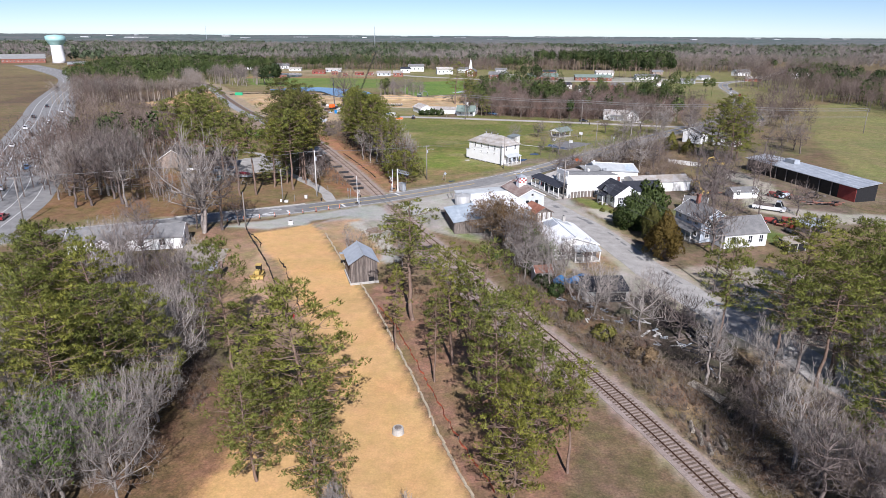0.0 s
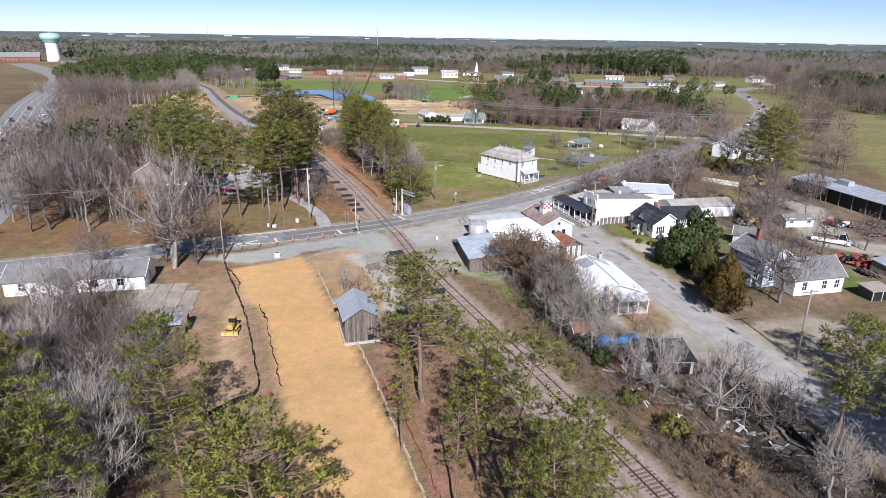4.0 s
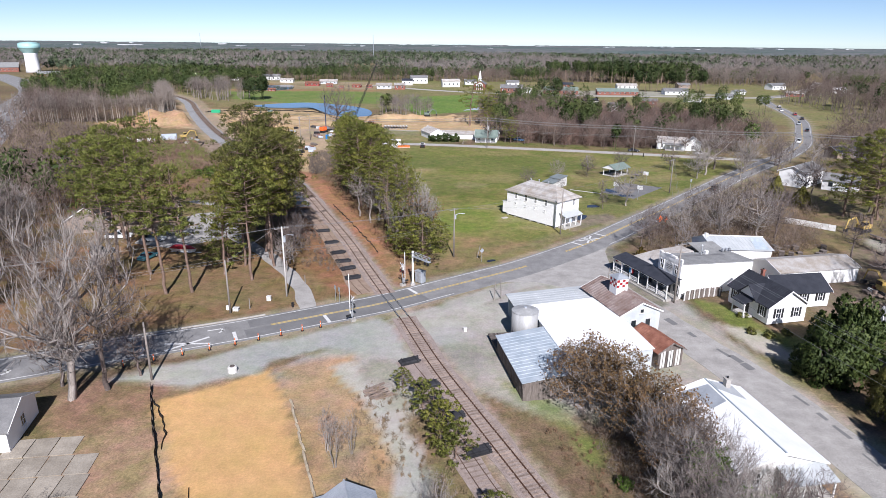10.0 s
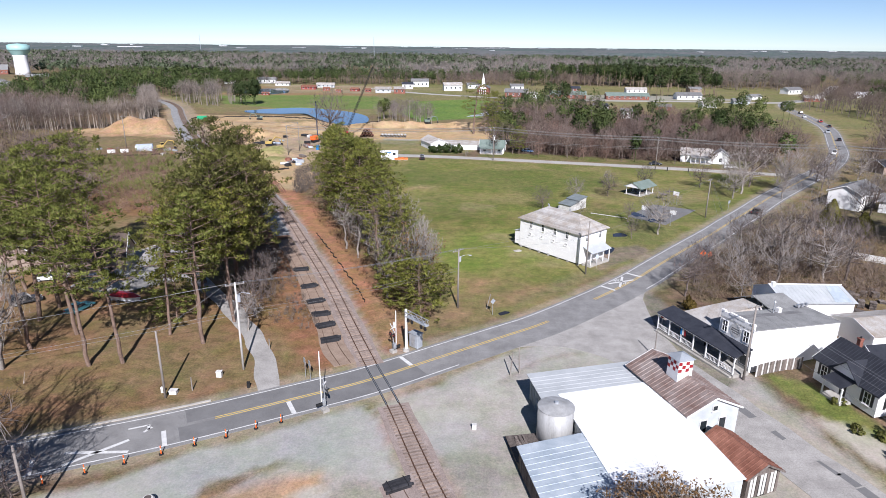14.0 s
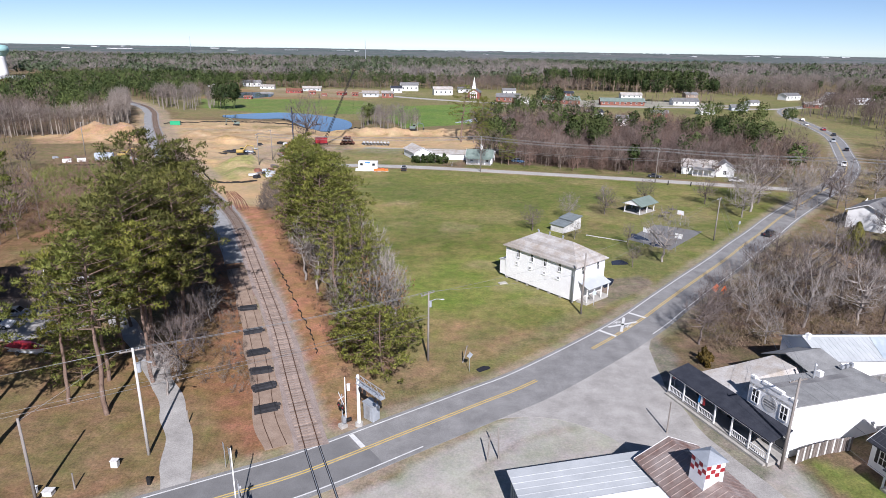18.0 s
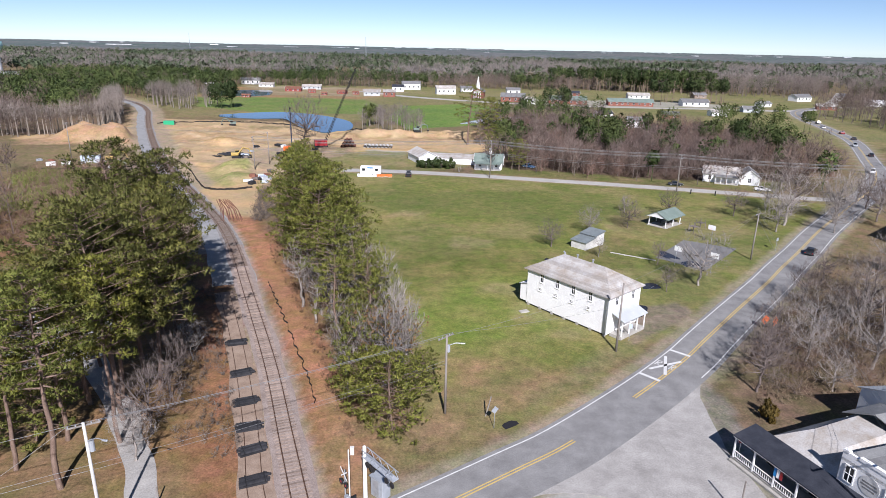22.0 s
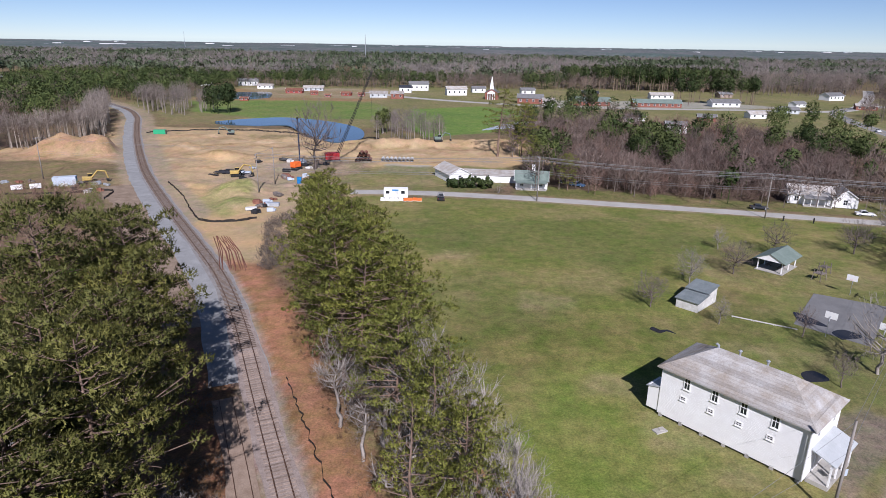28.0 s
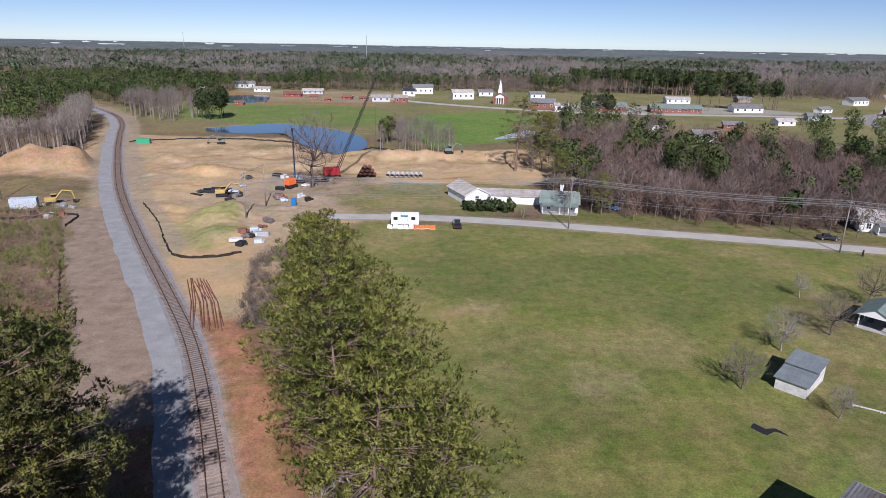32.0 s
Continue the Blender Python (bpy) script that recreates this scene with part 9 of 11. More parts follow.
brush("tangled brush at the bend of the line", [(-48, 226), (-40, 224), (-36, 244), (-38, 264), (-48, 268), (-54, 256)], 1.0, 0.8, 2.6, 40, (0.8, 0.06), GREY_T, 5.0, 60)
brush("dry weeds along the old siding", [(-16, 84), (-9, 74), (-2, 58), (6, 40), (12, 30), (14, 40), (6, 62), (-2, 80), (-8, 94), (-14, 96)], 1.1, 0.3, 1.1, 26, (0.45, 0.05), DRY_T, 2.4, 61)

# ---- poles, wires and signals ----
M_STRAWROLL = surface("straw_roll", (0.34, 0.27, 0.18), (0.5, 0.43, 0.32), 1.5, 0.95, grain=14)
M_NETTING = surface("faded_orange_netting", (0.30, 0.07, 0.04), (0.48, 0.14, 0.07), 2, 0.8, grain=12)
POLES = {}
def utility_pole(key, x, y, h, arms=1, mat=None, rot=0, lamp=False, label="grey wooden utility pole with crossarm and insulators"):
    ob = thing("utility_pole", label, "utility pole", pose(x, y, 0, 0, 0, rot), "utility poles")
    part("shaft", MB().tube([(0, 0, -0.3), (0, 0, h * 0.5), (0, 0, h)], [0.17, 0.14, 0.11], 10), mat or M_POLE, ob, smooth=True)
    tips = []
    for k in range(arms):
        z = h - 0.35 - k * 0.9
        part("crossarm", MB().box((0, 0.14, z), (2.4, 0.1, 0.13)), M_POLE, ob)
        for sx_ in (-1.1, -0.55, 0.55, 1.1):
            part("insulator", MB().tube([(sx_, 0.14, z + 0.06), (sx_, 0.14, z + 0.24)], [0.05, 0.035], 6), M_GALV, ob)
        for sx_ in (-1.1, 0.55, 1.1):
            tips.append((sx_, 0.14, z + 0.24))
    if not arms:
        tips = [(0, 0.15, h - 0.3)]
    tips += [(0.15, 0, h * 0.68), (-0.15, 0, h * 0.64)]
    if lamp:
        part("lamp_arm", MB().tube([(0, 0, h * 0.86), (0.7, -0.7, h * 0.9), (1.2, -1.2, h * 0.9)], [0.04, 0.035, 0.03], 6), M_STEEL, ob)
        part("lamp_head", MB().box((1.3, -1.3, h * 0.9 - 0.04), (0.5, 0.22, 0.14), -0.78, 0.05), M_STEEL, ob)
    part("transformer", MB().tube([(0.32, 0, h * 0.78), (0.32, 0, h * 0.86)], [0.2, 0.2], 10), M_GALV, ob) if lamp else None
    m = pose(x, y, 0, 0, 0, rot)
    POLES[key] = [m @ Vector(p) for p in tips]


def wires(a, b, label, pick=None, sag=0.02, r=0.02):
    """Sagging wires from one pole to the next."""
    ob = thing("power_line", label, "power line")
    n = min(len(POLES[a]), len(POLES[b])) if pick is None else pick
    for i in range(n):
        p, q = POLES[a][i], POLES[b][i]
        d = (q - p).length
        pts = [p.lerp(q, u / 10) - Vector((0, 0, 4 * sag * d * (u / 10) * (1 - u / 10))) for u in range(11)]
        part("wire", MB().tube(pts, [r] * 11, 4, False), M_WIRE, ob)


utility_pole("A", -30.5, 125.2, 12.4, 1, M_POLE_LIGHT, 30, True, "pale utility pole with a street lamp and transformer")
utility_pole("W", -92, 98, 11, 1, None, 30)
utility_pole("E1", -1.7, 146.4, 10.2, 1, None, 45, True)
utility_pole("E2", 22.8, 162.9, 10.4, 0, None, 45)
utility_pole("E3", 62, 205, 10, 1, None, 45)
utility_pole("S1", 35.4, 124.2, 10.6, 1, None, 20, False, "dark utility pole beside the store porch")
utility_pole("S2", 50.5, 62, 10.5, 1, None, 15)
utility_pole("L0", -64, 286, 11.5, 2, None, 90)
utility_pole("L1", 13.3, 282.9, 12.2, 2, None, 95)
utility_pole("L2", 69.0, 267.8, 11.4, 2, None, 95)
utility_pole("L3", 124, 256, 11, 2, None, 95)
utility_pole("L4", 190, 244, 11, 2, None, 95)
utility_pole("C1", -133.8, 302.6, 12.5, 1, None, 90)
utility_pole("C2", -63, 300, 11, 1, None, 90)
utility_pole("N1", -41.0, 97.2, 8.2, 0, None, 0, False, "thin leaning wooden pole beside the gravel")
utility_pole("T1", -37.8, 118.0, 9.0, 0, None, 0, False, "slim wooden service pole by the road")
for a, b, lab, k in (("A", "W", "power lines along the road under the pines", 5), ("A", "E1", "power lines crossing over the railway", 5), ("E1", "E2", "service wires across the school field", 2), ("E2", "E3", "service wires along the road", 2),
                     ("S1", "S2", "power lines along the side street", 4), ("S1", "E3", "power lines from the store to the road", 3), ("L0", "L1", "power lines along the far lane", 8), ("L1", "L2", "power lines along the far lane", 8),
                     ("L2", "L3", "power lines along the far lane", 8), ("L3", "L4", "power lines along the far lane", 8), ("C1", "C2", "power lines across the building site", 5), ("C2", "L0", "power lines across the building site", 4), ("A", "T1", "service wire by the road", 1)):
    wires(a, b, lab, min(k, len(POLES[a]), len(POLES[b])), 0.012, 0.03 if "lane" in lab else 0.015)
for x, y, h, lx in ((4.9, 124.6, 3.4, 0.25), (6.2, 125.2, 3.9, -0.2), (25.6, 130.2, 4.0, 0.0), (3.0, 146.0, 2.6, 0.6), (-28.6, 131, 1.6, 0.0), (-35.2, 119.8, 1.8, 0)):
    solid("wooden_post", MB().tube([(0, 0, -0.2), (lx, 0, h)], [0.09, 0.07], 8), M_POLE, "plain weathered wooden post in the ground", "post", pose(x, y, zat(x, y)))


def crossing_signal(x, y, rot, arm_h):
    ob = thing("crossing_signal", "railway crossing signal with raised gate arm", "signal", pose(x, y, 0, 0, 0, rot))
    part("base", MB().box((0, 0, 0.15), (0.8, 0.8, 0.4)), M_CONCRETE, ob)
    part("mast", MB().tube([(0, 0, 0.3), (0, 0, 4.2)], [0.07, 0.06], 10), M_STEEL, ob)
    part("gate_box", MB().box((0.3, 0, 1.1), (0.5, 0.4, 0.8), 0, 0.05), M_STEEL, ob)
    part("gate_arm", MB().box((0.35, 0.25, 1.2 + arm_h / 2), (0.06, 0.1, arm_h)), M_WHITE, ob)
    for s in (-1, 1):
        part("crossbuck", MB().add([(q[0], -0.09 + 0.01 * s, 3.75 + q[1]) for q in ((-0.6, -0.5 * s - 0.1), (-0.52, -0.5 * s + 0.1), (0.6, 0.5 * s + 0.1), (0.52, 0.5 * s - 0.1))], [(0, 1, 2, 3)]), M_WHITE, ob)
        lt_ = part("light", MB().tube([(s * 0.4, -0.12, 2.75), (s * 0.4, -0.2, 2.75)], [0.32, 0.32], 14), M_BLACK, ob)
        part("lens", MB().tube([(s * 0.4, -0.2, 2.75), (s * 0.4, -0.23, 2.75)], [0.11, 0.1], 12), M_REDPAINT, lt_)
    part("light_bar", MB().box((0, -0.08, 2.75), (0.9, 0.08, 0.08)), M_STEEL, ob)
    part("counterweight", MB().box((0.3, 0.5, 0.9), (0.2, 0.9, 0.3)), M_BLACK, ob)


crossing_signal(-17.8, 115.6, 125, 6.6)
crossing_signal(-11.0, 130.6, -50, 5.2)
cant = thing("cantilever_signal", "galvanised cantilever signal with lattice arm over the road", "signal", pose(-9.2, 131.0, 0, 0, 0, -48))
part("base", MB().tube([(0, 0, -0.1), (0, 0, 0.35)], [0.5, 0.45], 12), M_CONCRETE, cant)
part("mast", MB().tube([(0, 0, 0.3), (0, 0, 6.4)], [0.2, 0.17], 12), M_WHITE, cant)
lat = MB()
for z in (5.5, 6.2):
    for y in (-0.3, 0.3):
        lat.tube([(0, y, z), (4.6, y, z)], [0.05, 0.05], 6)
for i in range(8):
    lat.tube([(i * 0.58, -0.3, 5.5 + 0.7 * (i % 2)), (i * 0.58 + 0.58, -0.3, 6.2 - 0.7 * (i % 2))], [0.03, 0.03], 5)
    lat.tube([(i * 0.58, 0.3, 5.5 + 0.7 * (i % 2)), (i * 0.58 + 0.58, 0.3, 6.2 - 0.7 * (i % 2))], [0.03, 0.03], 5)
    lat.tube([(i * 0.58, -0.3, 5.5), (i * 0.58, 0.3, 5.5)], [0.03, 0.03], 5)
part("lattice_arm", lat, M_STEEL, cant)
part("walkway", MB().box((2.4, 0, 5.45), (4.4, 0.55, 0.05)), M_GALV, cant)
for x in (1.4, 4.2):
    part("light_pair", MB().tube([(x - 0.4, -0.45, 5.2), (x - 0.4, -0.36, 5.2)], [0.3, 0.3], 12).tube([(x + 0.4, -0.45, 5.2), (x + 0.4, -0.36, 5.2)], [0.3, 0.3], 12), M_BLACK, cant)
case = thing("signal_case", "silver metal equipment case beside the crossing", "cabinet", pose(-7.9, 132.2, 0, 0, 0, -40))
part("body", MB().box((0, 0, 1.15), (1.6, 1.1, 2.1), 0, 0.04), M_GALV, case)
part("roof", MB().box((0, 0, 2.25), (1.8, 1.3, 0.1)), M_GALV, case)
part("door", MB().box((0, -0.57, 1.1), (0.7, 0.03, 1.8)), M_STEEL, case)

# signs
def sign_post(x, y, rot, kind, label):
    ob = thing("road_sign", label, "sign", pose(x, y, zat(x, y), 0, 0, rot))
    part("post", MB().tube([(0, 0.03, -0.2), (0, 0.03, 2.9)], [0.035, 0.035], 6), M_STEEL, ob)
    if kind == "stop":
        part("plate", MB().tube([(0, 0, 2.55), (0, -0.02, 2.55)], [0.46, 0.46], 8), M_WHITE, ob)
        part("face", MB().tube([(0, -0.02, 2.55), (0, -0.028, 2.55)], [0.42, 0.42], 8), M_REDPAINT, ob)
        cu = bpy.data.curves.new("letters", "FONT")
        cu.body, cu.size, cu.align_x, cu.align_y, cu.extrude = "STOP", 0.33, "CENTER", "CENTER", 0.002
        cu.materials.append(M_WHITE)
        tx = part("letters", cu, None, ob)
        tx.matrix_basis = pose(0, -0.033, 2.55, 90, 0, 0)
    elif kind == "back":
        part("plate", MB().box((0, 0, 2.5), (0.75, 0.03, 0.75)), M_GALV, ob)
    elif kind == "diamond":
        part("plate", MB().tube([(0, 0, 2.4), (0, -0.02, 2.4)], [0.5, 0.5], 4), M_GALV, ob)
    elif kind == "orange":
        part("plate", MB().tube([(0, 0, 1.55), (0, -0.03, 1.55)], [0.85, 0.85], 4), M_ORANGE, ob)
    elif kind == "blue":
        part("plate", MB().box((0, 0, 2.4), (0.6, 0.03, 0.75)), M_BLUEWALL, ob)


sign_post(29.3, 138.6, 10, "stop", "red stop sign at the side street")
sign_post(3.85, 143.6, 30, "diamond", "grey back of a road sign on a post")
sign_post(-21.0, 122.4, -60, "back", "bare metal back of a road sign")
sign_post(-21.8, 123.2, -60, "back", "bare metal back of a road sign")
sign_post(25.6, 166.2, 10, "blue", "small blue sign beside the hall porch")
sign_post(48.2, 171.4, 20, "orange", "orange warning sign on a stand by the road")
sign_post(49.3, 170.6, 34, "orange", "orange warning sign on a stand by the road")
sign_post(70.5, 211.5, 30, "back", "small road sign beside the field")
for x, y in ((-46.3, 100.5), (-43, 102.2), (-39.8, 103.9), (-36.6, 105.5), (-33.5, 107.1), (-30.6, 108.7), (-27.7, 110.2), (-24.9, 111.9), (-22.4, 113.2)):
    ob = thing("channel_post", "orange and white channelizer post by the road", "traffic post", pose(x, y, 0), "channelizer posts")
    part("base", MB().tube([(0, 0, 0), (0, 0, 0.1)], [0.25, 0.22], 10), M_BLACK, ob)
    part("tube", MB().tube([(0, 0, 0.1), (0, 0, 1.05)], [0.07, 0.06], 8), M_ORANGE, ob)
    part("band", MB().tube([(0, 0, 0.6), (0, 0, 0.75)], [0.075, 0.072], 8), M_WHITE, ob)
cw_ = thing("manhole_riser", "white concrete manhole riser on the graded dirt", "concrete pipe", pose(-31.4, 99.6, 0))
part("barrel", MB().tube([(0, 0, -0.1), (0, 0, 0.6), (0, 0, 0.8)], [0.62, 0.62, 0.46], 20), M_WHITE_OLD, cw_)
part("lid", MB().tube([(0, 0, 0.8), (0, 0, 0.87)], [0.34, 0.32], 16), M_PLANK, cw_)
cw2 = thing("manhole_riser", "pale concrete riser on the graded dirt", "concrete pipe", pose(-0.6, 21.4, 0))
part("barrel", MB().tube([(0, 0, -0.1), (0, 0, 0.7)], [0.7, 0.6], 20), M_CONCRETE, cw2)
part("lid", MB().tube([(0, 0, 0.7), (0, 0, 0.78)], [0.4, 0.38], 16), M_PLANK, cw2)
hy = thing("fire_hydrant", "small red fire hydrant in the dirt", "hydrant", pose(-19.0, 50.1, 0))
part("barrel", MB().tube([(0, 0, 0), (0, 0, 0.7), (0, 0, 0.85)], [0.14, 0.14, 0.05], 10), M_REDPAINT, hy)
part("nozzle", MB().tube([(-0.25, 0, 0.5), (0.25, 0, 0.5)], [0.07, 0.07], 8), M_REDPAINT, hy)
for x, y, sx_, sz, mt, lab in ((-33.0, 123.2, 0.7, 0.8, M_WHITE_OLD, "pale utility box beside the pole"), (-38.6, 119.2, 0.4, 0.7, M_WHITE, "small white meter box by the road"), (-37.2, 119.0, 0.9, 0.5, M_WHITE_OLD, "pale ground box by the road"),
                               (-28.4, 120.6, 0.35, 0.8, M_BLACK, "black roadside mailbox post"), (-0.3, 112.5, 0.5, 0.6, M_WHITE_OLD, "white and orange marker block by the mill"), (-11.5, 138.5, 0.4, 0.9, M_WHITE_OLD, "white trackside marker box")):
    ob = thing("utility_box", lab, "utility box", pose(x, y, zat(x, y)))
    part("body", MB().box((0, 0, sz / 2), (sx_, sx_ * 0.8, sz), 0, 0.03), mt, ob)
    part("lid", MB().box((0, 0, sz), (sx_ * 1.08, sx_ * 0.88, 0.06)), mt, ob)

# bundles of new black ties
for x, y in ((-20.4, 133.9), (-22.1, 138.7), (-23.6, 142.8), (-25.5, 147.9), (-28.0, 154.6), (-31.5, 163.0), (7.9, 61.8), (10.4, 55.4), (-8.2, 102.6), (-5.4, 96.6), (-2.4, 89.6), (0.4, 83.2)):
    a = 22 + rng.uniform(-8, 8)
    ob = thing("tie_bundle", "stack of new black creosoted railway ties", "tie stack", pose(x, y, 0.06, 0, 0, a), "tie stacks")
    for l_ in range(2):
        for k in range(6 - l_):
            part("tie", MB().box((rng.uniform(-0.25, 0.25), -0.62 + (k + 0.5 * l_) * 0.25, 0.1 + l_ * 0.19), (2.65, 0.23, 0.18), rng.uniform(-0.04, 0.04)), M_TIE_NEW, ob)
    for s in (-0.9, 0.9):
        part("strap", MB().box((s, 0, 0.24), (0.05, 1.5, 0.41)), M_BLACK, ob)
lp = thing("old_tie_pile", "pile of old grey railway ties", "tie pile", pose(-11.7, 94.6, 0, 0, 0, 35))
for k in range(16):
    part("tie", MB().box((rng.uniform(-0.5, 0.5), -1.3 + (k % 8) * 0.36, 0.12 + 0.19 * (k // 8)), (2.5, 0.23, 0.18), rng.uniform(-0.25, 0.25)), M_TIE, lp)
for k in range(13):
    x0, x1 = -63.2 + 0.3 * k, -55.0 + 0.44 * k
    j = [rng.uniform(-0.35, 0.35) for _ in range(4)]
    pts_ = [(x0 + j[0], 246.5 + 3 * j[1]), ((x0 + x1) / 2 + 0.7 + j[2], 236.5), (x1 + j[3], 226.8 + 4 * j[2])]
    solid("steel_rail", MB().tube([(px_, py_, zat(px_, py_) + 0.08) for px_, py_ in pts_], [0.09, 0.09, 0.09], 4), M_RUST, "long rusty rail lying on the clay", "rail", group="loose rails")
# concrete slab panels by the cabin
slab_ob = thing("old_slab", "cracked old concrete slab in panels", "slab", kind="structure")
for i in range(4):
    for j in range(4):
        if (i, j) in ((3, 3), (0, 0)):
            continue
        px, py = -46.6 + i * 2.45 - j * 0.75, 72.8 + j * 3.3 + i * 0.35
        part("panel", MB().box((px, py, 0.05 + rng.uniform(-0.01, 0.03)), (2.38, 3.2, 0.12), 0.14 + rng.uniform(-0.03, 0.03)), M_OLDSLAB, slab_ob)


# fences and edgings
def fabric(name, pts, h, mat, label, category, wob=0.3, post=2.0):
    c = spline(pts, 0.8)
    ob = thing(name, label, category)
    n = normals(c)
    b = MB()
    z = np.array([zat(x, y) for x, y in c])
    e = c + n * np.array([[rng.uniform(-wob, wob) * 0.3] for _ in c])
    hh_ = np.array([h * rng.uniform(0.75, 1.1) for _ in c])
    k = len(c)
    vs = [(*e[i], z[i] - 0.1) for i in range(k)] + [(*(e[i] + n[i] * 0.06), z[i] + hh_[i]) for i in range(k)] + [(*(e[i] + n[i] * 0.1), z[i] - 0.1) for i in range(k)]
    part("fabric", b.add(vs, [(i, i + 1, k + i + 1, k + i) for i in range(k - 1)] + [(k + i, k + i + 1, 2 * k + i + 1, 2 * k + i) for i in range(k - 1)]), mat, ob)
    s, L_ = 0.0, np.linalg.norm(np.diff(c, axis=0), axis=1).sum()
    while post and s < L_:
        q = cut(c, s, s + 1)[0]
        part("stake", MB().tube([(*q, zat(*q) - 0.1), (q[0], q[1], zat(*q) + h + 0.15)], [0.03, 0.03], 5), M_PLANK, ob)
        s += post
    return ob


fabric("silt_fence", [(-40.2, 95.2), (-36.5, 87.5), (-30.4, 75.3), (-26.8, 67), (-23.9, 59.6), (-20.9, 51.6), (-22.6, 49.0), (-25, 46)], 0.7, M_SILT, "black silt fence along the graded strip", "silt fence")
fabric("silt_fence", [(-28.2, 77.0), (-25.4, 71), (-23.4, 65.5), (-20.6, 58.5), (-18.4, 52.5)], 0.35, M_SILT, "low black erosion edging along the ditch", "silt fence", 0.8, 0)
fabric("silt_fence", [(-38.6, 92.3), (-35.4, 88), (-33.4, 83)], 0.35, M_SILT, "low black erosion edging along the ditch", "silt fence", 0.8, 0)
fabric("silt_fence", [(-95, 300), (-84, 283), (-76, 268), (-70, 259), (-62, 259), (-58, 262)], 0.6, M_SILT, "black silt fence round the dirt mound", "silt fence", 0.6, 4)
fabric("silt_fence", [(-90.5, 254.5), (-81.8, 239), (-74.6, 226.5), (-69, 218)], 0.6, M_SILT, "black silt fence along the foot of the scrub", "silt fence", 0.6, 4)
fabric("silt_fence", [(-146, 400), (-124, 412), (-104, 412), (-84, 408), (-50, 398), (-20, 378)], 0.6, M_SILT, "black silt fence below the pond", "silt fence", 0.6, 4)
fabric("silt_fence", [(-132, 282), (-118, 284), (-106, 288), (-103, 278)], 0.6, M_SILT, "black silt fence on the building site", "silt fence", 0.6, 4)
fabric("silt_fence", [(-17.2, 148), (-20.2, 156), (-24.4, 166), (-29.0, 177), (-33.5, 187)], 0.3, M_SILT, "black erosion fabric along the railway ditch", "silt fence", 0.9, 0)
fabric("safety_fence", [(9.5, 12), (6.2, 20), (3.6, 27.5), (0.6, 37), (-2.8, 47), (-6.5, 55)], 0.3, M_NETTING, "sagging orange safety fence beside the strip", "safety fence", 0.7, 3)
wat = thing("straw_wattle", "pale straw wattle edging the graded dirt", "wattle")
edge = spline([(7.8, 10), (4.4, 19.6), (1.5, 29.6), (-2.9, 43), (-8.8, 59.9), (-14.8, 73.6), (-22.2, 93)], 1.6)
for a_, b_ in zip(edge[:-1], edge[1:]):
    j = rng.uniform(-0.2, 0.2)
    part("roll", MB().tube([(a_[0] + j, a_[1], 0.08), ((a_[0] + b_[0]) / 2, (a_[1] + b_[1]) / 2 + j, 0.12), (b_[0], b_[1] - j, 0.08)], [0.14, 0.17, 0.14], 6), M_STRAWROLL, wat)
bf = thing("board_fence", "weathered grey board fence behind the store", "fence")
for k in range(30):
    u = k / 29
    x, y = 37.4 + 7.2 * u, 125.0 + 3.6 * u - 1.2 * u * u
    part("board", MB().box((x, y, 0.85 + rng.uniform(-0.05, 0.05)), (0.26, 0.04, 1.7), 0.4), M_PLANK if k % 4 else M_WHITE_OLD, bf)
part("rail", MB().tube([(37.4, 125.08, 1.3), (41.5, 126.8, 1.3), (44.6, 127.5, 1.3)], [0.05] * 3, 4), M_PLANK, bf)
dw = thing("timber_wall", "long black timber retaining wall beside the street", "retaining wall")
for k in range(14):
    u0, u1 = k / 14, (k + 0.96) / 14
    a_, b_ = Vector((38.7 + 2.6 * u0, 60.0 - 19.5 * u0, 0)), Vector((38.7 + 2.6 * u1, 60.0 - 19.5 * u1, 0))
    for z in (0.15, 0.42, 0.69, 0.96):
        part("timber", MB().tube([a_ + Vector((0, 0, z)), b_ + Vector((0, 0, z))], [0.15, 0.15], 4), M_TIE_NEW, dw)
    part("post", MB().box((a_.x + 0.2, a_.y, 0.6), (0.18, 0.18, 1.4)), M_TIE_NEW, dw)
sl_ = solid("concrete_slab", MB().prism([(35.2, 32.2), (36.4, 33.0), (38.8, 29.0), (37.6, 27.9)], -0.1, 0.09), M_OLDSLAB, "old pale concrete slab in the charred dirt", "slab")
rb = random.Random(77)
for k in range(11):
    x_, y_, a_ = 33.2 + rb.uniform(-0.9, 2.2), 20.6 + rb.uniform(-2.0, 2.4), rb.uniform(1.2, 2.2)
    l_ = rb.uniform(1.1, 2.1)
    z_ = zat(x_, y_) + 0.2
    solid("cut_log", MB().tube([(x_ - math.cos(a_) * l_ / 2, y_ - math.sin(a_) * l_ / 2, z_), (x_ + math.cos(a_) * l_ / 2, y_ + math.sin(a_) * l_ / 2, z_ + 0.08)], [0.24, 0.2], 9), M_LOG if k % 3 else M_OLDSLAB, "pale sawn log lying beside the railway", "log", group="cut logs")
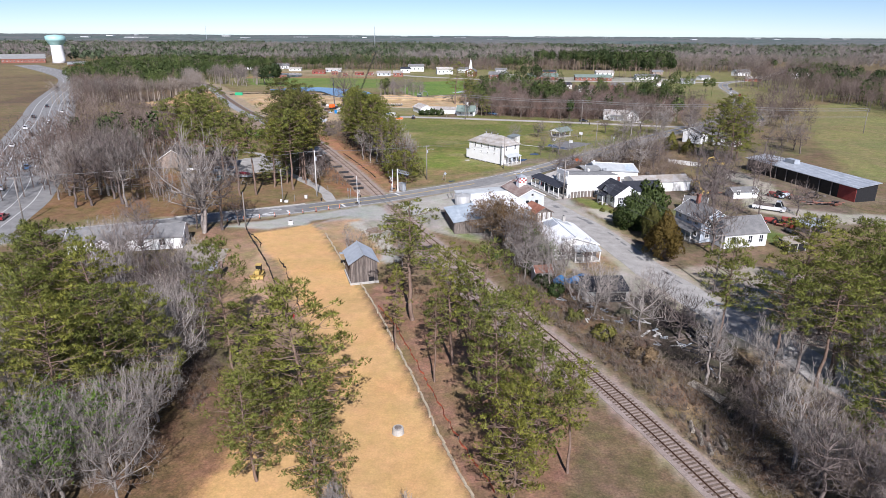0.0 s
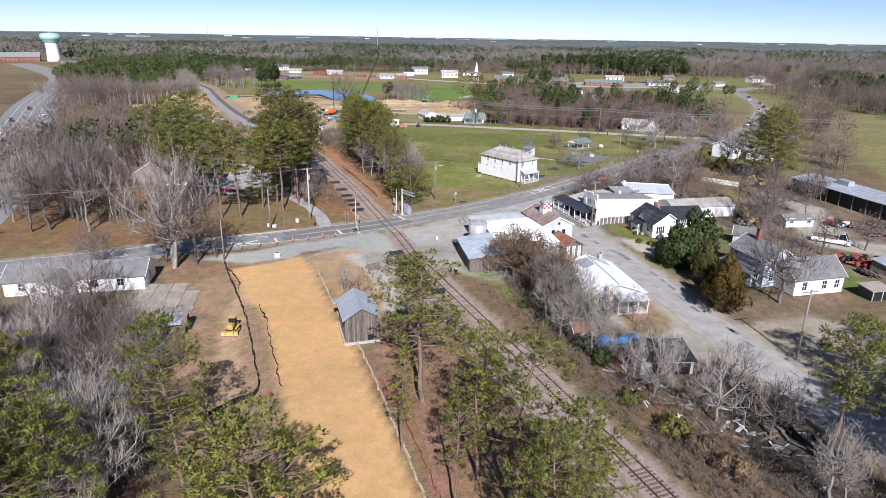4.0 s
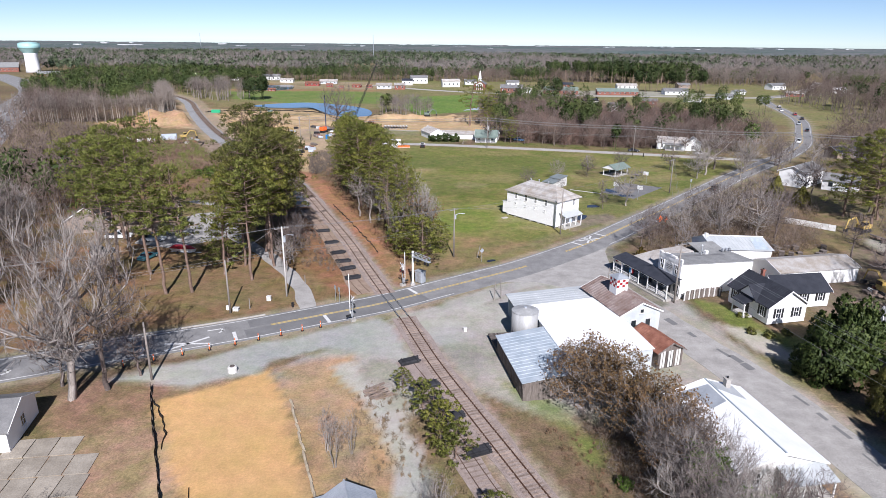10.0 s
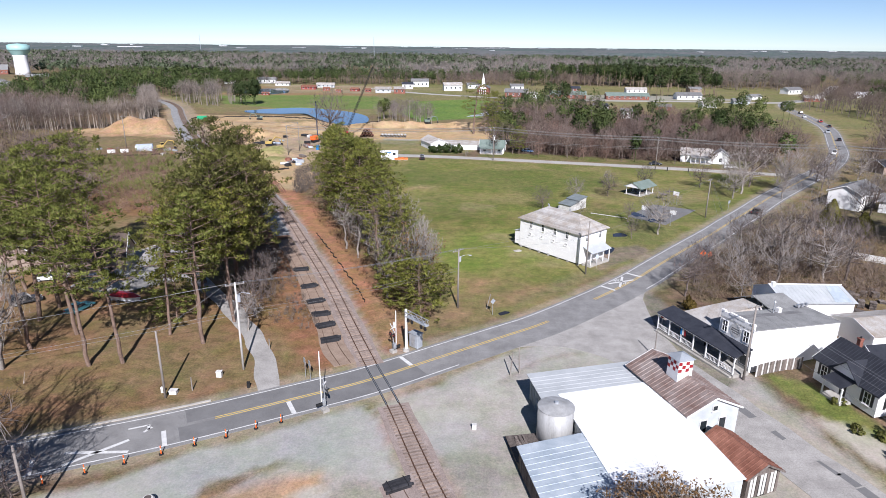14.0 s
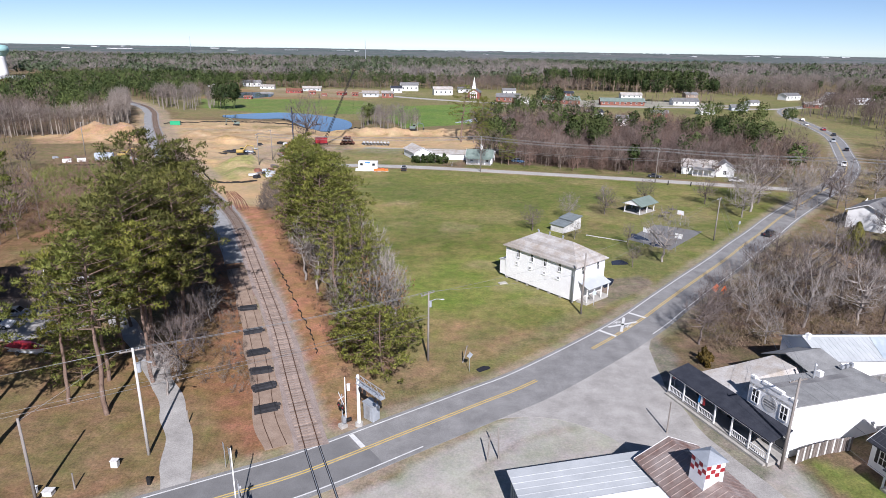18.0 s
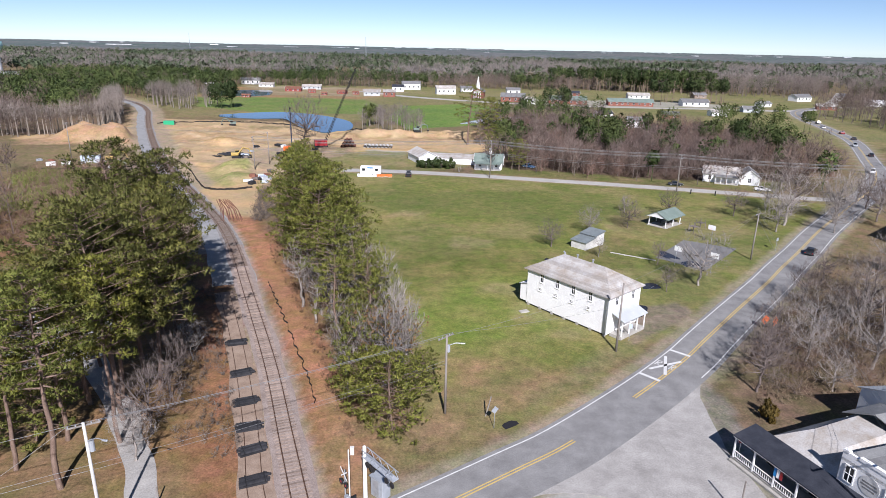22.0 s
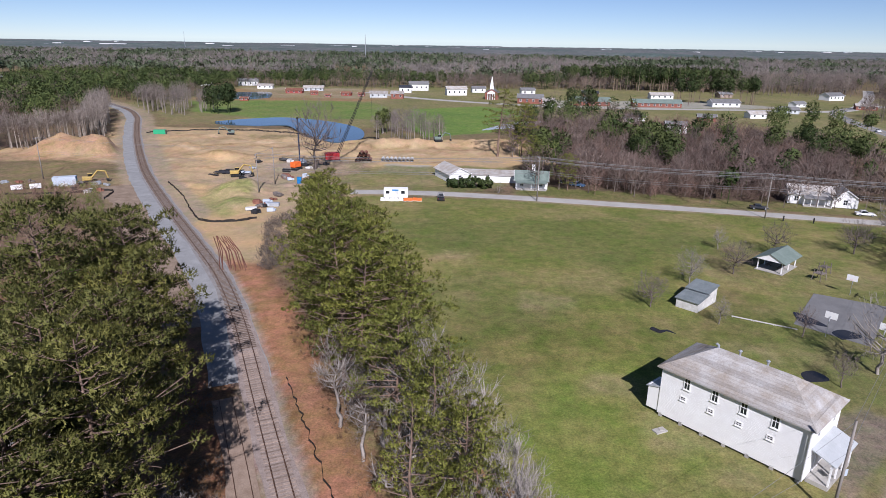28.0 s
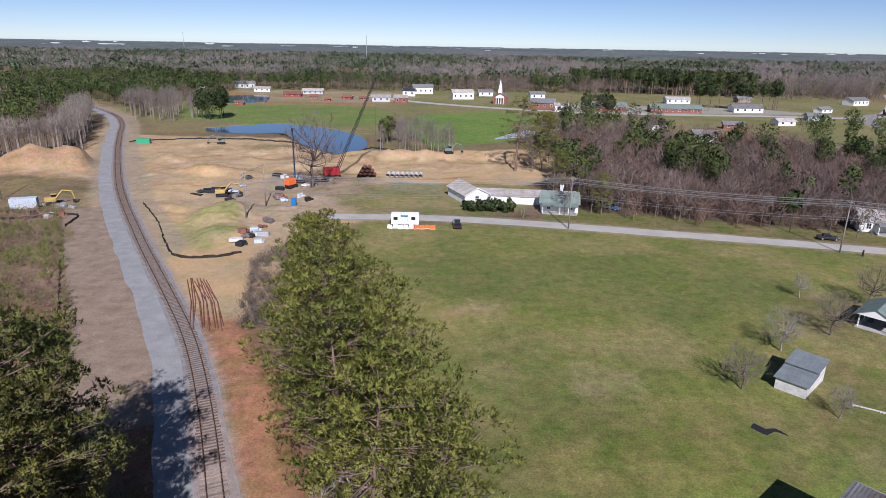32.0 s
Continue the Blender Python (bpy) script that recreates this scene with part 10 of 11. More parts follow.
for x_, y_, n_ in ((40.0, 42.6, 26), (42.4, 45.0, 18), (39.2, 36.6, 16)):
    ch = thing("charred_heap", "heap of charred black boards and ash", "debris", pose(x_, y_, zat(x_, y_), 0, 0, rb.uniform(0, 90)), "charred heaps")
    for k in range(n_):
        part("board", MB().box((rb.gauss(0, 1.3), rb.gauss(0, 0.9), 0.05 + 0.05 * (k % 7)), (rb.uniform(0.8, 2.6), rb.uniform(0.12, 0.3), 0.05), rb.uniform(0, 3)), rb.choice((M_TIE_NEW, M_BLACK, M_TIE_NEW, M_PLANK, M_GALV)), ch)
wf = thing("white_panel_fence", "low white panel wall behind the scrub", "fence")
for k in range(7):
    part("panel", MB().box((80.5 + 1.2 * k, 174 - 1.0 * k, 0.7), (1.5, 0.12, 1.4), -0.7), M_WHITE_OLD, wf)
wf2 = thing("white_rail_fence", "white rail fence along the far road bend", "fence")
for k in range(8):
    part("panel", MB().box((112 + 1.6 * k, 232 + 1.9 * k, 0.6), (2.2, 0.12, 1.0), 0.87), M_WHITE, wf2)

# clutter by the sheds
tarp = thing("tarped_heap", "heap covered with bright blue tarpaulin", "tarp", pose(26.8, 65.6, 0, 0, 0, 8))
for cx, cy, rx, ry, hz in ((1.8, 0, 2.4, 1.2, 1.7), (-2.0, 0.2, 1.3, 1.0, 1.5)):
    b = MB()
    n1_, n2_ = 14, 7
    vs = []
    for j in range(n2_ + 1):
        for i in range(n1_):
            a = i * 2 * math.pi / n1_
            f = 1 - (j / n2_) ** 1.6
            w_ = 1 + 0.12 * math.sin(3 * a + j) + 0.05 * rng.uniform(-1, 1)
            vs.append((cx + rx * f * w_ * math.cos(a), cy + ry * f * w_ * math.sin(a), hz * (j / n2_) ** 0.55 + 0.05 * rng.uniform(-1, 1)))
    part("tarpaulin", b.add(vs, [(j * n1_ + i, j * n1_ + (i + 1) % n1_, (j + 1) * n1_ + (i + 1) % n1_, (j + 1) * n1_ + i) for j in range(n2_) for i in range(n1_)]), M_TARP, tarp)
for k in range(40):
    u = rng.random()
    x, y = 24.5 + u * 13 + rng.uniform(-2.5, 2.5), 57 - u * 14 + rng.uniform(-3, 3)
    solid("scrap_board", MB().box((0, 0, 0.12), (rng.uniform(0.8, 2.8), rng.uniform(0.12, 0.5), 0.08), rng.uniform(0, 3)).box((0.3, 0.2, 0.22), (rng.uniform(0.5, 1.8), 0.2, 0.06), rng.uniform(0, 3)),
          rng.choice([M_WHITE_OLD, M_PLANK, M_PLANK, M_GALV, M_TIE]), "loose scrap boards lying in the weeds", "scrap", pose(x, y, zat(x, y)), "scrap boards")
for k in range(26):
    x, y = 60 + rng.uniform(-3, 18), 149 + rng.uniform(-5, 7)
    ob = thing("pallet_stack", "grey stack of wooden pallets behind the store", "pallets", pose(x, y, 0, 0, 0, rng.uniform(0, 90)), "pallet stacks")
    for z in range(rng.randint(3, 9)):
        part("pallet", MB().box((rng.uniform(-0.05, 0.05), 0, 0.08 + z * 0.16), (1.2, 1.0, 0.05)).box((0, -0.4, 0.02 + z * 0.16), (1.2, 0.1, 0.08)).box((0, 0.4, 0.02 + z * 0.16), (1.2, 0.1, 0.08)), M_PLANK, ob)


# vehicles
def car(x, y, rot, paint, kind="suv", label="", cat="car", z=0.0):
    L_, W_c, Hb, Hc = {"suv": (4.7, 1.85, 0.95, 1.72), "sedan": (4.6, 1.8, 0.85, 1.42), "pickup": (5.5, 1.95, 1.0, 1.8), "van": (5.4, 2.0, 1.05, 2.1), "truck": (7.5, 2.3, 1.2, 2.6)}[kind]
    ob = thing(kind if kind not in ("suv", "sedan") else "car", label or "parked car on the asphalt", cat, pose(x, y, max(z, zat(x, y)), 0, 0, rot))
    l, w = L_ / 2, W_c / 2
    prof = [(-l, 0.35), (-l, Hb - 0.1), (-l + 0.15, Hb), (l - 1.2, Hb), (l - 0.25, Hb - 0.14), (l, Hb - 0.3), (l, 0.35)]
    n = len(prof)
    vs = [(px, -w * (0.94 if pz > 0.6 else 1.0), pz) for px, pz in prof] + [(px, w * (0.94 if pz > 0.6 else 1.0), pz) for px, pz in prof]
    part("body", MB().add(vs, [tuple(range(n)), tuple(range(2 * n - 1, n - 1, -1))] + [(i, n + i, n + (i + 1) % n, (i + 1) % n) for i in range(n)]), paint, ob)
    c0, c1 = {"suv": (-l + 0.2, l - 1.5), "sedan": (-l + 0.9, l - 1.5), "pickup": (-0.5, l - 1.6), "van": (-l + 0.1, l - 1.0), "truck": (l - 2.6, l - 0.6)}[kind]
    cab = [(c0, Hb), (c0 + 0.3, Hc - 0.06), (c1 - 0.75, Hc), (c1, Hb)]
    vs = [(px, s * (w * 0.92 if pz <= Hb else w * 0.76), pz) for s in (-1, 1) for px, pz in cab]
    cb = part("cabin", MB().add(vs, [(0, 1, 2, 3), (7, 6, 5, 4), (0, 4, 5, 1), (1, 5, 6, 2), (2, 6, 7, 3)]), paint, ob)
    def inset(a, b, c, d, o):
        ctr = (Vector(a) + Vector(b) + Vector(c) + Vector(d)) / 4
        return [tuple(Vector(q).lerp(ctr, 0.12) + Vector(o)) for q in (a, b, c, d)]
    part("windscreen", MB().add(inset(vs[2], vs[6], vs[7], vs[3], (0.015, 0, 0.012)), [(0, 1, 2, 3)]), M_CARGLASS, cb)
    part("rear_window", MB().add(inset(vs[0], vs[4], vs[5], vs[1], (-0.015, 0, 0.005)), [(0, 1, 2, 3)]), M_CARGLASS, cb)
    for s in (0, 4):
        part("side_window", MB().add(inset(vs[s], vs[s + 1], vs[s + 2], vs[s + 3], (0, -0.015 if s == 0 else 0.015, 0.005)), [(0, 1, 2, 3)]), M_CARGLASS, cb)
    if kind == "pickup":
        part("load_bed", MB().box((-l + 1.1, 0, Hb + 0.01), (1.9, w * 1.6, 0.03)), M_BLACK, ob)
    if kind == "truck":
        part("flat_bed", MB().box((-1.2, 0, 1.35), (4.8, 2.3, 0.25)), M_PLANK, ob)
    for px in (-l + 0.85, l - 0.9):
        for s in (-1, 1):
            wh_ = part("wheel", MB().tube([(px, s * (w - 0.2), 0.33), (px, s * (w + 0.01), 0.33)], [0.33, 0.33], 14), M_TYRE, ob)
            part("rim", MB().tube([(px, s * (w + 0.01), 0.33), (px, s * (w + 0.03), 0.33)], [0.2, 0.18], 10), M_STEEL, wh_)
    for s in (-1, 1):
        part("headlight", MB().box((l - 0.02, s * w * 0.7, Hb - 0.35), (0.06, 0.3, 0.14)), M_WHITE, ob)
        part("tail_light", MB().box((-l - 0.005, s * w * 0.78, Hb - 0.2), (0.04, 0.2, 0.2)), M_REDPAINT, ob)
    return ob


def paint_mat(name, c, r=0.3):
    m_, t_, p_ = nodes(name)
    t_.links.new(ramp(t_, noise_tex(t_, 1.5, 3), [(0.3, tuple(k * 0.9 for k in c)), (0.7, c)]), p_.inputs["Base Color"])
    p_.inputs["Roughness"].default_value = r
    p_.inputs["Coat Weight"].default_value = 0.3
    return m_


P_WHITE, P_SILVER, P_BLUE, P_DARK, P_RED, P_TEAL = (paint_mat("car_" + n_, c_) for n_, c_ in (("white", (0.75, 0.75, 0.74)), ("silver", (0.38, 0.4, 0.42)), ("blue", (0.06, 0.13, 0.24)), ("dark", (0.025, 0.027, 0.03)), ("red", (0.28, 0.02, 0.025)), ("teal", (0.05, 0.17, 0.2))))
car(-66.5, 154.8, 8, P_WHITE, "suv", "white car parked under the pines")
car(-66.2, 159.3, 8, P_SILVER, "sedan", "silver sedan parked by the garage")
car(-62.6, 143.4, 75, P_TEAL, "sedan", "teal car parked under the pines")
car(-75.0, 156.5, 12, P_WHITE, "pickup", "white pickup parked under the pines", "pickup truck")
car(-73.0, 146.0, 40, P_DARK, "suv", "dark car parked under the pines")
boat = thing("boat", "boat on a trailer under a dark red cover", "boat", pose(-57.0, 147.0, 0, 0, 0, -10))
hull = [(-2.6, 0.9), (0.8, 0.95), (2.2, 0.6), (3.0, 0.0)]
ring = [(x, -y) for x, y in hull] + [(x, y) for x, y in reversed(hull[:-1])]
part("hull", MB().add([(x * 0.85, y * 0.5, 0.45) for x, y in ring] + [(x, y, 1.15) for x, y in ring], [tuple(range(6, -1, -1)), tuple(range(7, 14))] + [(i, (i + 1) % 7, 7 + (i + 1) % 7, 7 + i) for i in range(7)]), P_WHITE, boat)
part("cover", MB().add([(x * 1.02, y * 1.04, 1.17) for x, y in ring] + [(x * 0.6 - 0.2, y * 0.35, 1.75) for x, y in ring], [tuple(range(7, 14))] + [(i, (i + 1) % 7, 7 + (i + 1) % 7, 7 + i) for i in range(7)]), P_RED, boat)
part("trailer", MB().box((-0.2, 0, 0.4), (4.6, 1.2, 0.12)).box((3.2, 0, 0.4), (1.6, 0.12, 0.1)), M_STEEL, boat)
for s in (-0.85, 0.85):
    part("wheel", MB().tube([(-0.8, s - 0.1, 0.3), (-0.8, s + 0.1, 0.3)], [0.3, 0.3], 12), M_TYRE, boat)
for i, (s_, off, pt_) in enumerate(((sx + 128, 1.7, P_DARK), (sx + 250, -1.7, P_WHITE), (sx + 296, 1.7, P_DARK), (sx + 325, -1.7, P_SILVER), (sx + 352, 1.7, P_DARK), (sx + 376, 1.7, P_RED), (sx + 400, -1.7, P_WHITE), (sx + 424, 1.7, P_DARK))):
    m_ = on_road(ROAD, s_, off)
    car(m_.translation.x, m_.translation.y, math.degrees(m_.to_euler().z) + (0 if off > 0 else 180), pt_, "suv" if i % 2 else "sedan", "car on the far stretch of road", z=0.02)
for i in range(18):
    m_ = on_road(HIGHWAY, 35 + i * 16 + rng.uniform(-5, 5), rng.choice([-9.8, -6, -2, 2, 6, 9.8]))
    car(m_.translation.x, m_.translation.y, math.degrees(m_.to_euler().z), rng.choice([P_WHITE, P_SILVER, P_DARK, P_DARK, P_BLUE, P_RED]), rng.choice(["suv", "sedan", "sedan"]), "car on the wide highway", z=0.014)
car(-13.2, 283.2, 92, P_DARK, "pickup", "dark pickup parked at the lane", "pickup truck")
car(26.0, 305.5, -35, P_DARK, "sedan", "dark car on the grass by the woods")
car(28.5, 302.0, -35, P_BLUE, "sedan", "blue car on the grass by the woods")
car(97, 271.5, -15, P_WHITE, "sedan", "white car parked by the farmhouse")
car(72, 277, -15, P_DARK, "sedan", "dark car parked beside the lane")
car(85.6, 115.0, -35, P_WHITE, "truck", "white flatbed truck in the yard", "truck")
car(117.4, 138.4, 14, P_WHITE, "pickup", "white pickup parked under the machine barn", "pickup truck")
car(70.2, 118.0, 60, P_DARK, "pickup", "dark pickup parked in the yard", "pickup truck")


def tractor(x, y, rot, mat, label):
    ob = thing("farm_machine", label, "farm machine", pose(x, y, 0, 0, 0, rot), "farm machines")
    part("body", MB().box((0.4, 0, 1.0), (2.2, 0.7, 0.7), 0, 0.08), mat, ob)
    part("seat", MB().box((-0.8, 0, 1.25), (0.5, 0.5, 0.4)), M_BLACK, ob)
    part("frame", MB().box((0, 0, 0.6), (3.2, 0.4, 0.3)).box((-1.6, 0, 0.5), (0.3, 2.2, 0.3)), mat, ob)
    for px, r_ in ((-0.8, 0.7), (1.2, 0.42)):
        for s in (-1, 1):
            wh_ = part("wheel", MB().tube([(px, s * 0.6, r_), (px, s * 0.95, r_)], [r_, r_], 14), M_TYRE, ob)
            part("rim", MB().tube([(px, s * 0.95, r_), (px, s * 0.97, r_)], [r_ * 0.5, r_ * 0.45], 10), mat, wh_)


for x, y, mt_ in ((93.6, 128.6, M_FARMRED), (95.4, 127.2, M_BLUEWALL), (96.2, 129.4, M_FARMRED), (80.4, 103.4, M_FARMRED), (82.6, 101.8, M_FARMRED), (84.6, 103.6, M_FARMRED), (86.4, 101.9, M_RUST), (108.6, 146, M_FARMRED)):
    tractor(x, y, rng.uniform(0, 180), mt_, "old farm machine parked in the dirt yard")


def scrap_heap(x, y, w, n, mats, long, label):
    """A heap of beams, sheets and odd iron lying across one another."""
    ob = thing("scrap_heap", label, "scrap", pose(x, y, zat(x, y), 0, 0, rng.uniform(0, 180)), "scrap heaps")
    for k in range(n):
        c_ = (rng.gauss(0, w * 0.4), rng.gauss(0, w * 0.25), 0.12 + 0.09 * (k % 8))
        if rng.random() < 0.6:
            a_ = rng.gauss(0, 0.35)
            l_ = rng.uniform(0.5, 1.0) * long
            part("beam", MB().tube([(c_[0] - math.cos(a_) * l_ / 2, c_[1] - math.sin(a_) * l_ / 2, c_[2]), (c_[0] + math.cos(a_) * l_ / 2, c_[1] + math.sin(a_) * l_ / 2, c_[2] + rng.uniform(-0.05, 0.3))], [0.12, 0.1], 6), rng.choice(mats), ob)
        else:
            part("lump", MB().box(c_, (rng.uniform(0.4, 1.5), rng.uniform(0.3, 1.0), rng.uniform(0.2, 0.8)), rng.uniform(0, 3), 0.08), rng.choice(mats), ob)


for x, y, w, n, mats_, lg, lab in ((98.4, 126.6, 3.2, 26, (M_PLANK, M_LOG, M_RUST), 4.0, "heap of sawn logs and rusty iron in the yard"), (104.6, 129, 3.4, 24, (M_LOG, M_PLANK, M_BLACK), 5.0, "pile of dark logs by the machine barn"),
                                   (100.2, 121, 3.0, 22, (M_BLACK, M_PLANK, M_RUST), 4.5, "row of old wagon frames in the yard"), (105.4, 120.6, 2.6, 16, (M_BLACK, M_RUST), 4.0, "row of old wagon frames in the yard"),
                                   (83.0, 100.2, 2.8, 20, (M_FARMRED, M_REDPAINT, M_RUST), 3.0, "heap of red implement parts in the yard"), (81.2, 95.4, 2.2, 22, (M_BLACK, M_TYRE, M_TIE_NEW), 1.6, "heap of black tyres and iron"),
                                   (88.4, 103.0, 1.8, 14, (M_WHITE_OLD, M_GALV, M_RUST), 2.0, "heap of pale scrap metal in the yard"), (76.8, 131.5, 3.4, 24, (M_PLANK, M_RUST, M_BLACK), 2.5, "heap of broken timber behind the cottage"),
                                   (72.4, 127.6, 2.4, 18, (M_PLANK, M_TANWALL, M_WHITE_OLD), 2.0, "heap of broken timber behind the cottage"), (84, 142, 3.2, 20, (M_PLANK, M_LOG), 4.0, "heap of dark brushwood in the dirt"),
                                   (94, 160, 2.6, 16, (M_LOG, M_PLANK), 4.5, "stack of sawn logs beside the pines")):
    scrap_heap(x, y, w, n, mats_, lg, lab)
sA = House("tin_lean_to", "low lean-to under a grey tin roof", 86.6, 97.4, 20, 5.5, 3.6, 1.9, 0.5, M_PLANK, M_GALV, "shed", 0.25, 0, "shed")
# The lean-to's inner shade is a black panel on its front.
sA.add("opening", MB().box((0, -1.83, 0.85), (4.2, 0.05, 1.5)), M_BLACK)
# Walls are a closed black box; the black is the open shed's inner shade.
sB = House("open_shed", "small open shed with a flat pale roof", 75.6, 84.8, 12, 4.0, 3.0, 1.9, 0.3, M_BLACK, M_OLDSLAB, "shed", 0.25, 0, "shed")
for x_ in (-1.9, 0, 1.9):
    sB.add("post", MB().box((x_, -1.6, 0.9), (0.12, 0.12, 1.9)), M_WHITE_OLD)

for k, (s_, o_, mt_) in enumerate(((336, 6, "w"), (350, -6, "d"), (364, 2, "d"), (386, 6, "w"), (402, -2, "w"), (428, 6, "d"), (446, -6, "w"), (478, 2, "d"))):
    q_, q2_ = cut(HIGHWAY, s_, s_ + 3)[0], cut(HIGHWAY, s_, s_ + 3)[-1]
    d_ = (q2_ - q_) / (np.linalg.norm(q2_ - q_) + 1e-9)
    car(q_[0] - d_[1] * o_, q_[1] + d_[0] * o_, math.degrees(math.atan2(d_[1], d_[0])), P_DARK if mt_ == "d" else P_WHITE, "suv" if k % 2 else "sedan", "car on the wide highway beyond the trees", "car", 0.012)

# construction machines
dz = thing("bulldozer", "yellow bulldozer with a front blade on the dirt", "bulldozer", pose(-29.4, 67.4, 0, 0, 0, -88) @ Matrix.Diagonal((0.74, 0.72, 0.8, 1)))
for s in (-1, 1):
    tr_ = MB()
    ringp = [(-1.5, 0.35), (-1.25, 0.05), (1.25, 0.05), (1.6, 0.4), (1.3, 0.85), (-1.3, 0.85)]
    tr_.add([(px, s * 0.75, pz) for px, pz in ringp] + [(px, s * 1.25, pz) for px, pz in ringp], [tuple(range(6)), tuple(range(11, 5, -1))] + [(i, 6 + i, 6 + (i + 1) % 6, (i + 1) % 6) for i in range(6)])
    t0 = part("track", tr_, M_BLACK, dz)
    part("track_guard", MB().box((0, s * 1.0, 0.93), (2.4, 0.5, 0.08)), M_YELLOWMACH, t0)
part("engine_hood", MB().box((0.8, 0, 1.35), (1.5, 1.1, 0.9), 0, 0.08), M_YELLOWMACH, dz)
cabz = part("cab", MB().box((-0.55, 0, 1.9), (1.2, 1.3, 1.5), 0, 0.06), M_BLACK, dz)
part("cab_roof", MB().box((-0.55, 0, 2.72), (1.5, 1.5, 0.14), 0, 0.04), M_YELLOWMACH, cabz)
part("cab_window", MB().box((0.07, 0, 2.05), (0.03, 1.05, 0.9)), M_CARGLASS, cabz)
part("blade", MB().add([(2.0 + 0.25 * (k / 5 - 0.5) ** 2 * 4 + o, s * 1.65, 0.1 + k * 0.2) for o in (0, 0.08) for s in (-1, 1) for k in range(6)],
                       [(k, k + 1, 6 + k + 1, 6 + k) for k in range(5)] + [(12 + k, 18 + k, 18 + k + 1, 12 + k + 1) for k in range(5)] + [(5, 17, 23, 11), (0, 6, 18, 12)]), M_YELLOWMACH, dz)
for s in (-1, 1):
    part("push_arm", MB().tube([(-0.2, s * 1.35, 0.5), (2.0, s * 1.35, 0.5)], [0.1, 0.1], 6), M_YELLOWMACH, dz)
    part("blade_rib", MB().box((2.3, s * 0.8, 0.7), (0.3, 0.1, 0.9)), M_YELLOWMACH, dz)
part("exhaust", MB().tube([(0.9, 0.3, 1.8), (0.9, 0.3, 2.5)], [0.06, 0.06], 8), M_BLACK, dz)
part("ripper", MB().box((-1.7, 0, 0.8), (0.4, 1.4, 0.5)), M_YELLOWMACH, dz)


def excavator(x, y, rot, mat, label):
    ob = thing("excavator", label, "excavator", pose(x, y, zat(x, y), 0, 0, rot))
    for s in (-1, 1):
        part("track", MB().box((0, s * 1.0, 0.4), (3.2, 0.5, 0.8), 0, 0.2), M_BLACK, ob)
    part("house", MB().box((-0.4, 0, 1.45), (2.6, 2.2, 1.0), 0, 0.1), mat, ob)
    cb = part("cab", MB().box((0.5, 0.65, 2.0), (1.3, 0.9, 1.5), 0, 0.06), mat, ob)
    part("cab_window", MB().box((0.52, 0.65, 2.25), (1.32, 0.92, 0.7)), M_CARGLASS, cb)
    part("boom", MB().tube([(0.8, -0.3, 1.6), (2.6, -0.3, 3.6), (4.6, -0.3, 3.2)], [0.25, 0.25, 0.2], 4), mat, ob)
    part("stick", MB().tube([(4.6, -0.3, 3.3), (5.2, -0.3, 1.0)], [0.2, 0.14], 4), mat, ob)
    part("bucket", MB().box((5.0, -0.3, 0.7), (0.8, 0.9, 0.7), 0, 0.1), M_BLACK, ob)


for x, y, r_, mt, lab in ((-77.5, 309, 20, M_YELLOWMACH, "yellow excavator on the building site"), (-117.5, 298, 30, M_YELLOWMACH, "yellow backhoe beside a blue container"), (94.5, 167.5, 200, M_YELLOWMACH, "yellow excavator beyond the scrub"),
                          (73.8, 128.5, 100, M_YELLOWMACH, "yellow excavator among yard scrap"), (-108, 400, 200, M_GREENROOF, "small green excavator near the pond"), (-14, 372, 10, M_GREENROOF, "small green excavator on the sand bank")):
    excavator(x, y, r_, mt, lab)
rig = thing("drill_rig", "orange crawler drill rig with a tall mast", "drill rig", pose(-61.0, 321, 0, 0, 0, 60) @ Matrix.Diagonal((0.75, 0.75, 1.0, 1)))
part("tracks_base", MB().box((0, 0, 0.6), (4.5, 3.0, 1.0), 0, 0.2), M_BLACK, rig)
part("house", MB().box((-0.6, 0, 2.0), (4.2, 2.6, 1.7), 0, 0.1), M_ORANGE, rig)
part("mast", MB().box((2.2, 0, 8.5), (0.42, 0.42, 16.5)), paint_mat("mast_blue", (0.035, 0.055, 0.11), 0.6), rig)
part("mast_head", MB().box((2.2, 0, 16.9), (0.6, 0.6, 0.7)), M_BLACK, rig)
crn = thing("crane", "lattice boom crane on the building site", "crane", pose(-51, 338, 0))
part("house", MB().box((-1, 0, 1.7), (5, 3, 2.6), 0.3, 0.1), M_REDPAINT, crn)
part("track", MB().box((-1, 0, 0.4), (5.4, 3.6, 0.8), 0.3, 0.1), M_BLACK, crn)
lb = MB()
p0, p1 = Vector((0.5, 0, 1.5)), Vector((13.5, 3, 31))
for o in ((-0.6, 0), (0.6, 0), (0, -0.6), (0, 0.6)):
    lb.tube([p0 + Vector((o[0], o[1], 0)), p1 + Vector((o[0] * 0.4, o[1] * 0.4, 0))], [0.09, 0.07], 4)
for i in range(22):
    q = p0.lerp(p1, i / 22)
    q2 = p0.lerp(p1, (i + 1) / 22)
    s = 1 if i % 2 else -1
    lb.tube([q + Vector((0.6 * s, 0, 0)), q2 - Vector((0.6 * s, 0, 0))], [0.05, 0.05], 4)
part("boom", lb, M_BLACK, crn)
part("cable", MB().tube([p1, (12.5, 4, 3)], [0.03, 0.03], 4), M_BLACK, crn)
tlr = thing("site_trailer", "white site office trailer beside the lane", "trailer", pose(-25.6, 284.2, 0, 0, 0, 0))
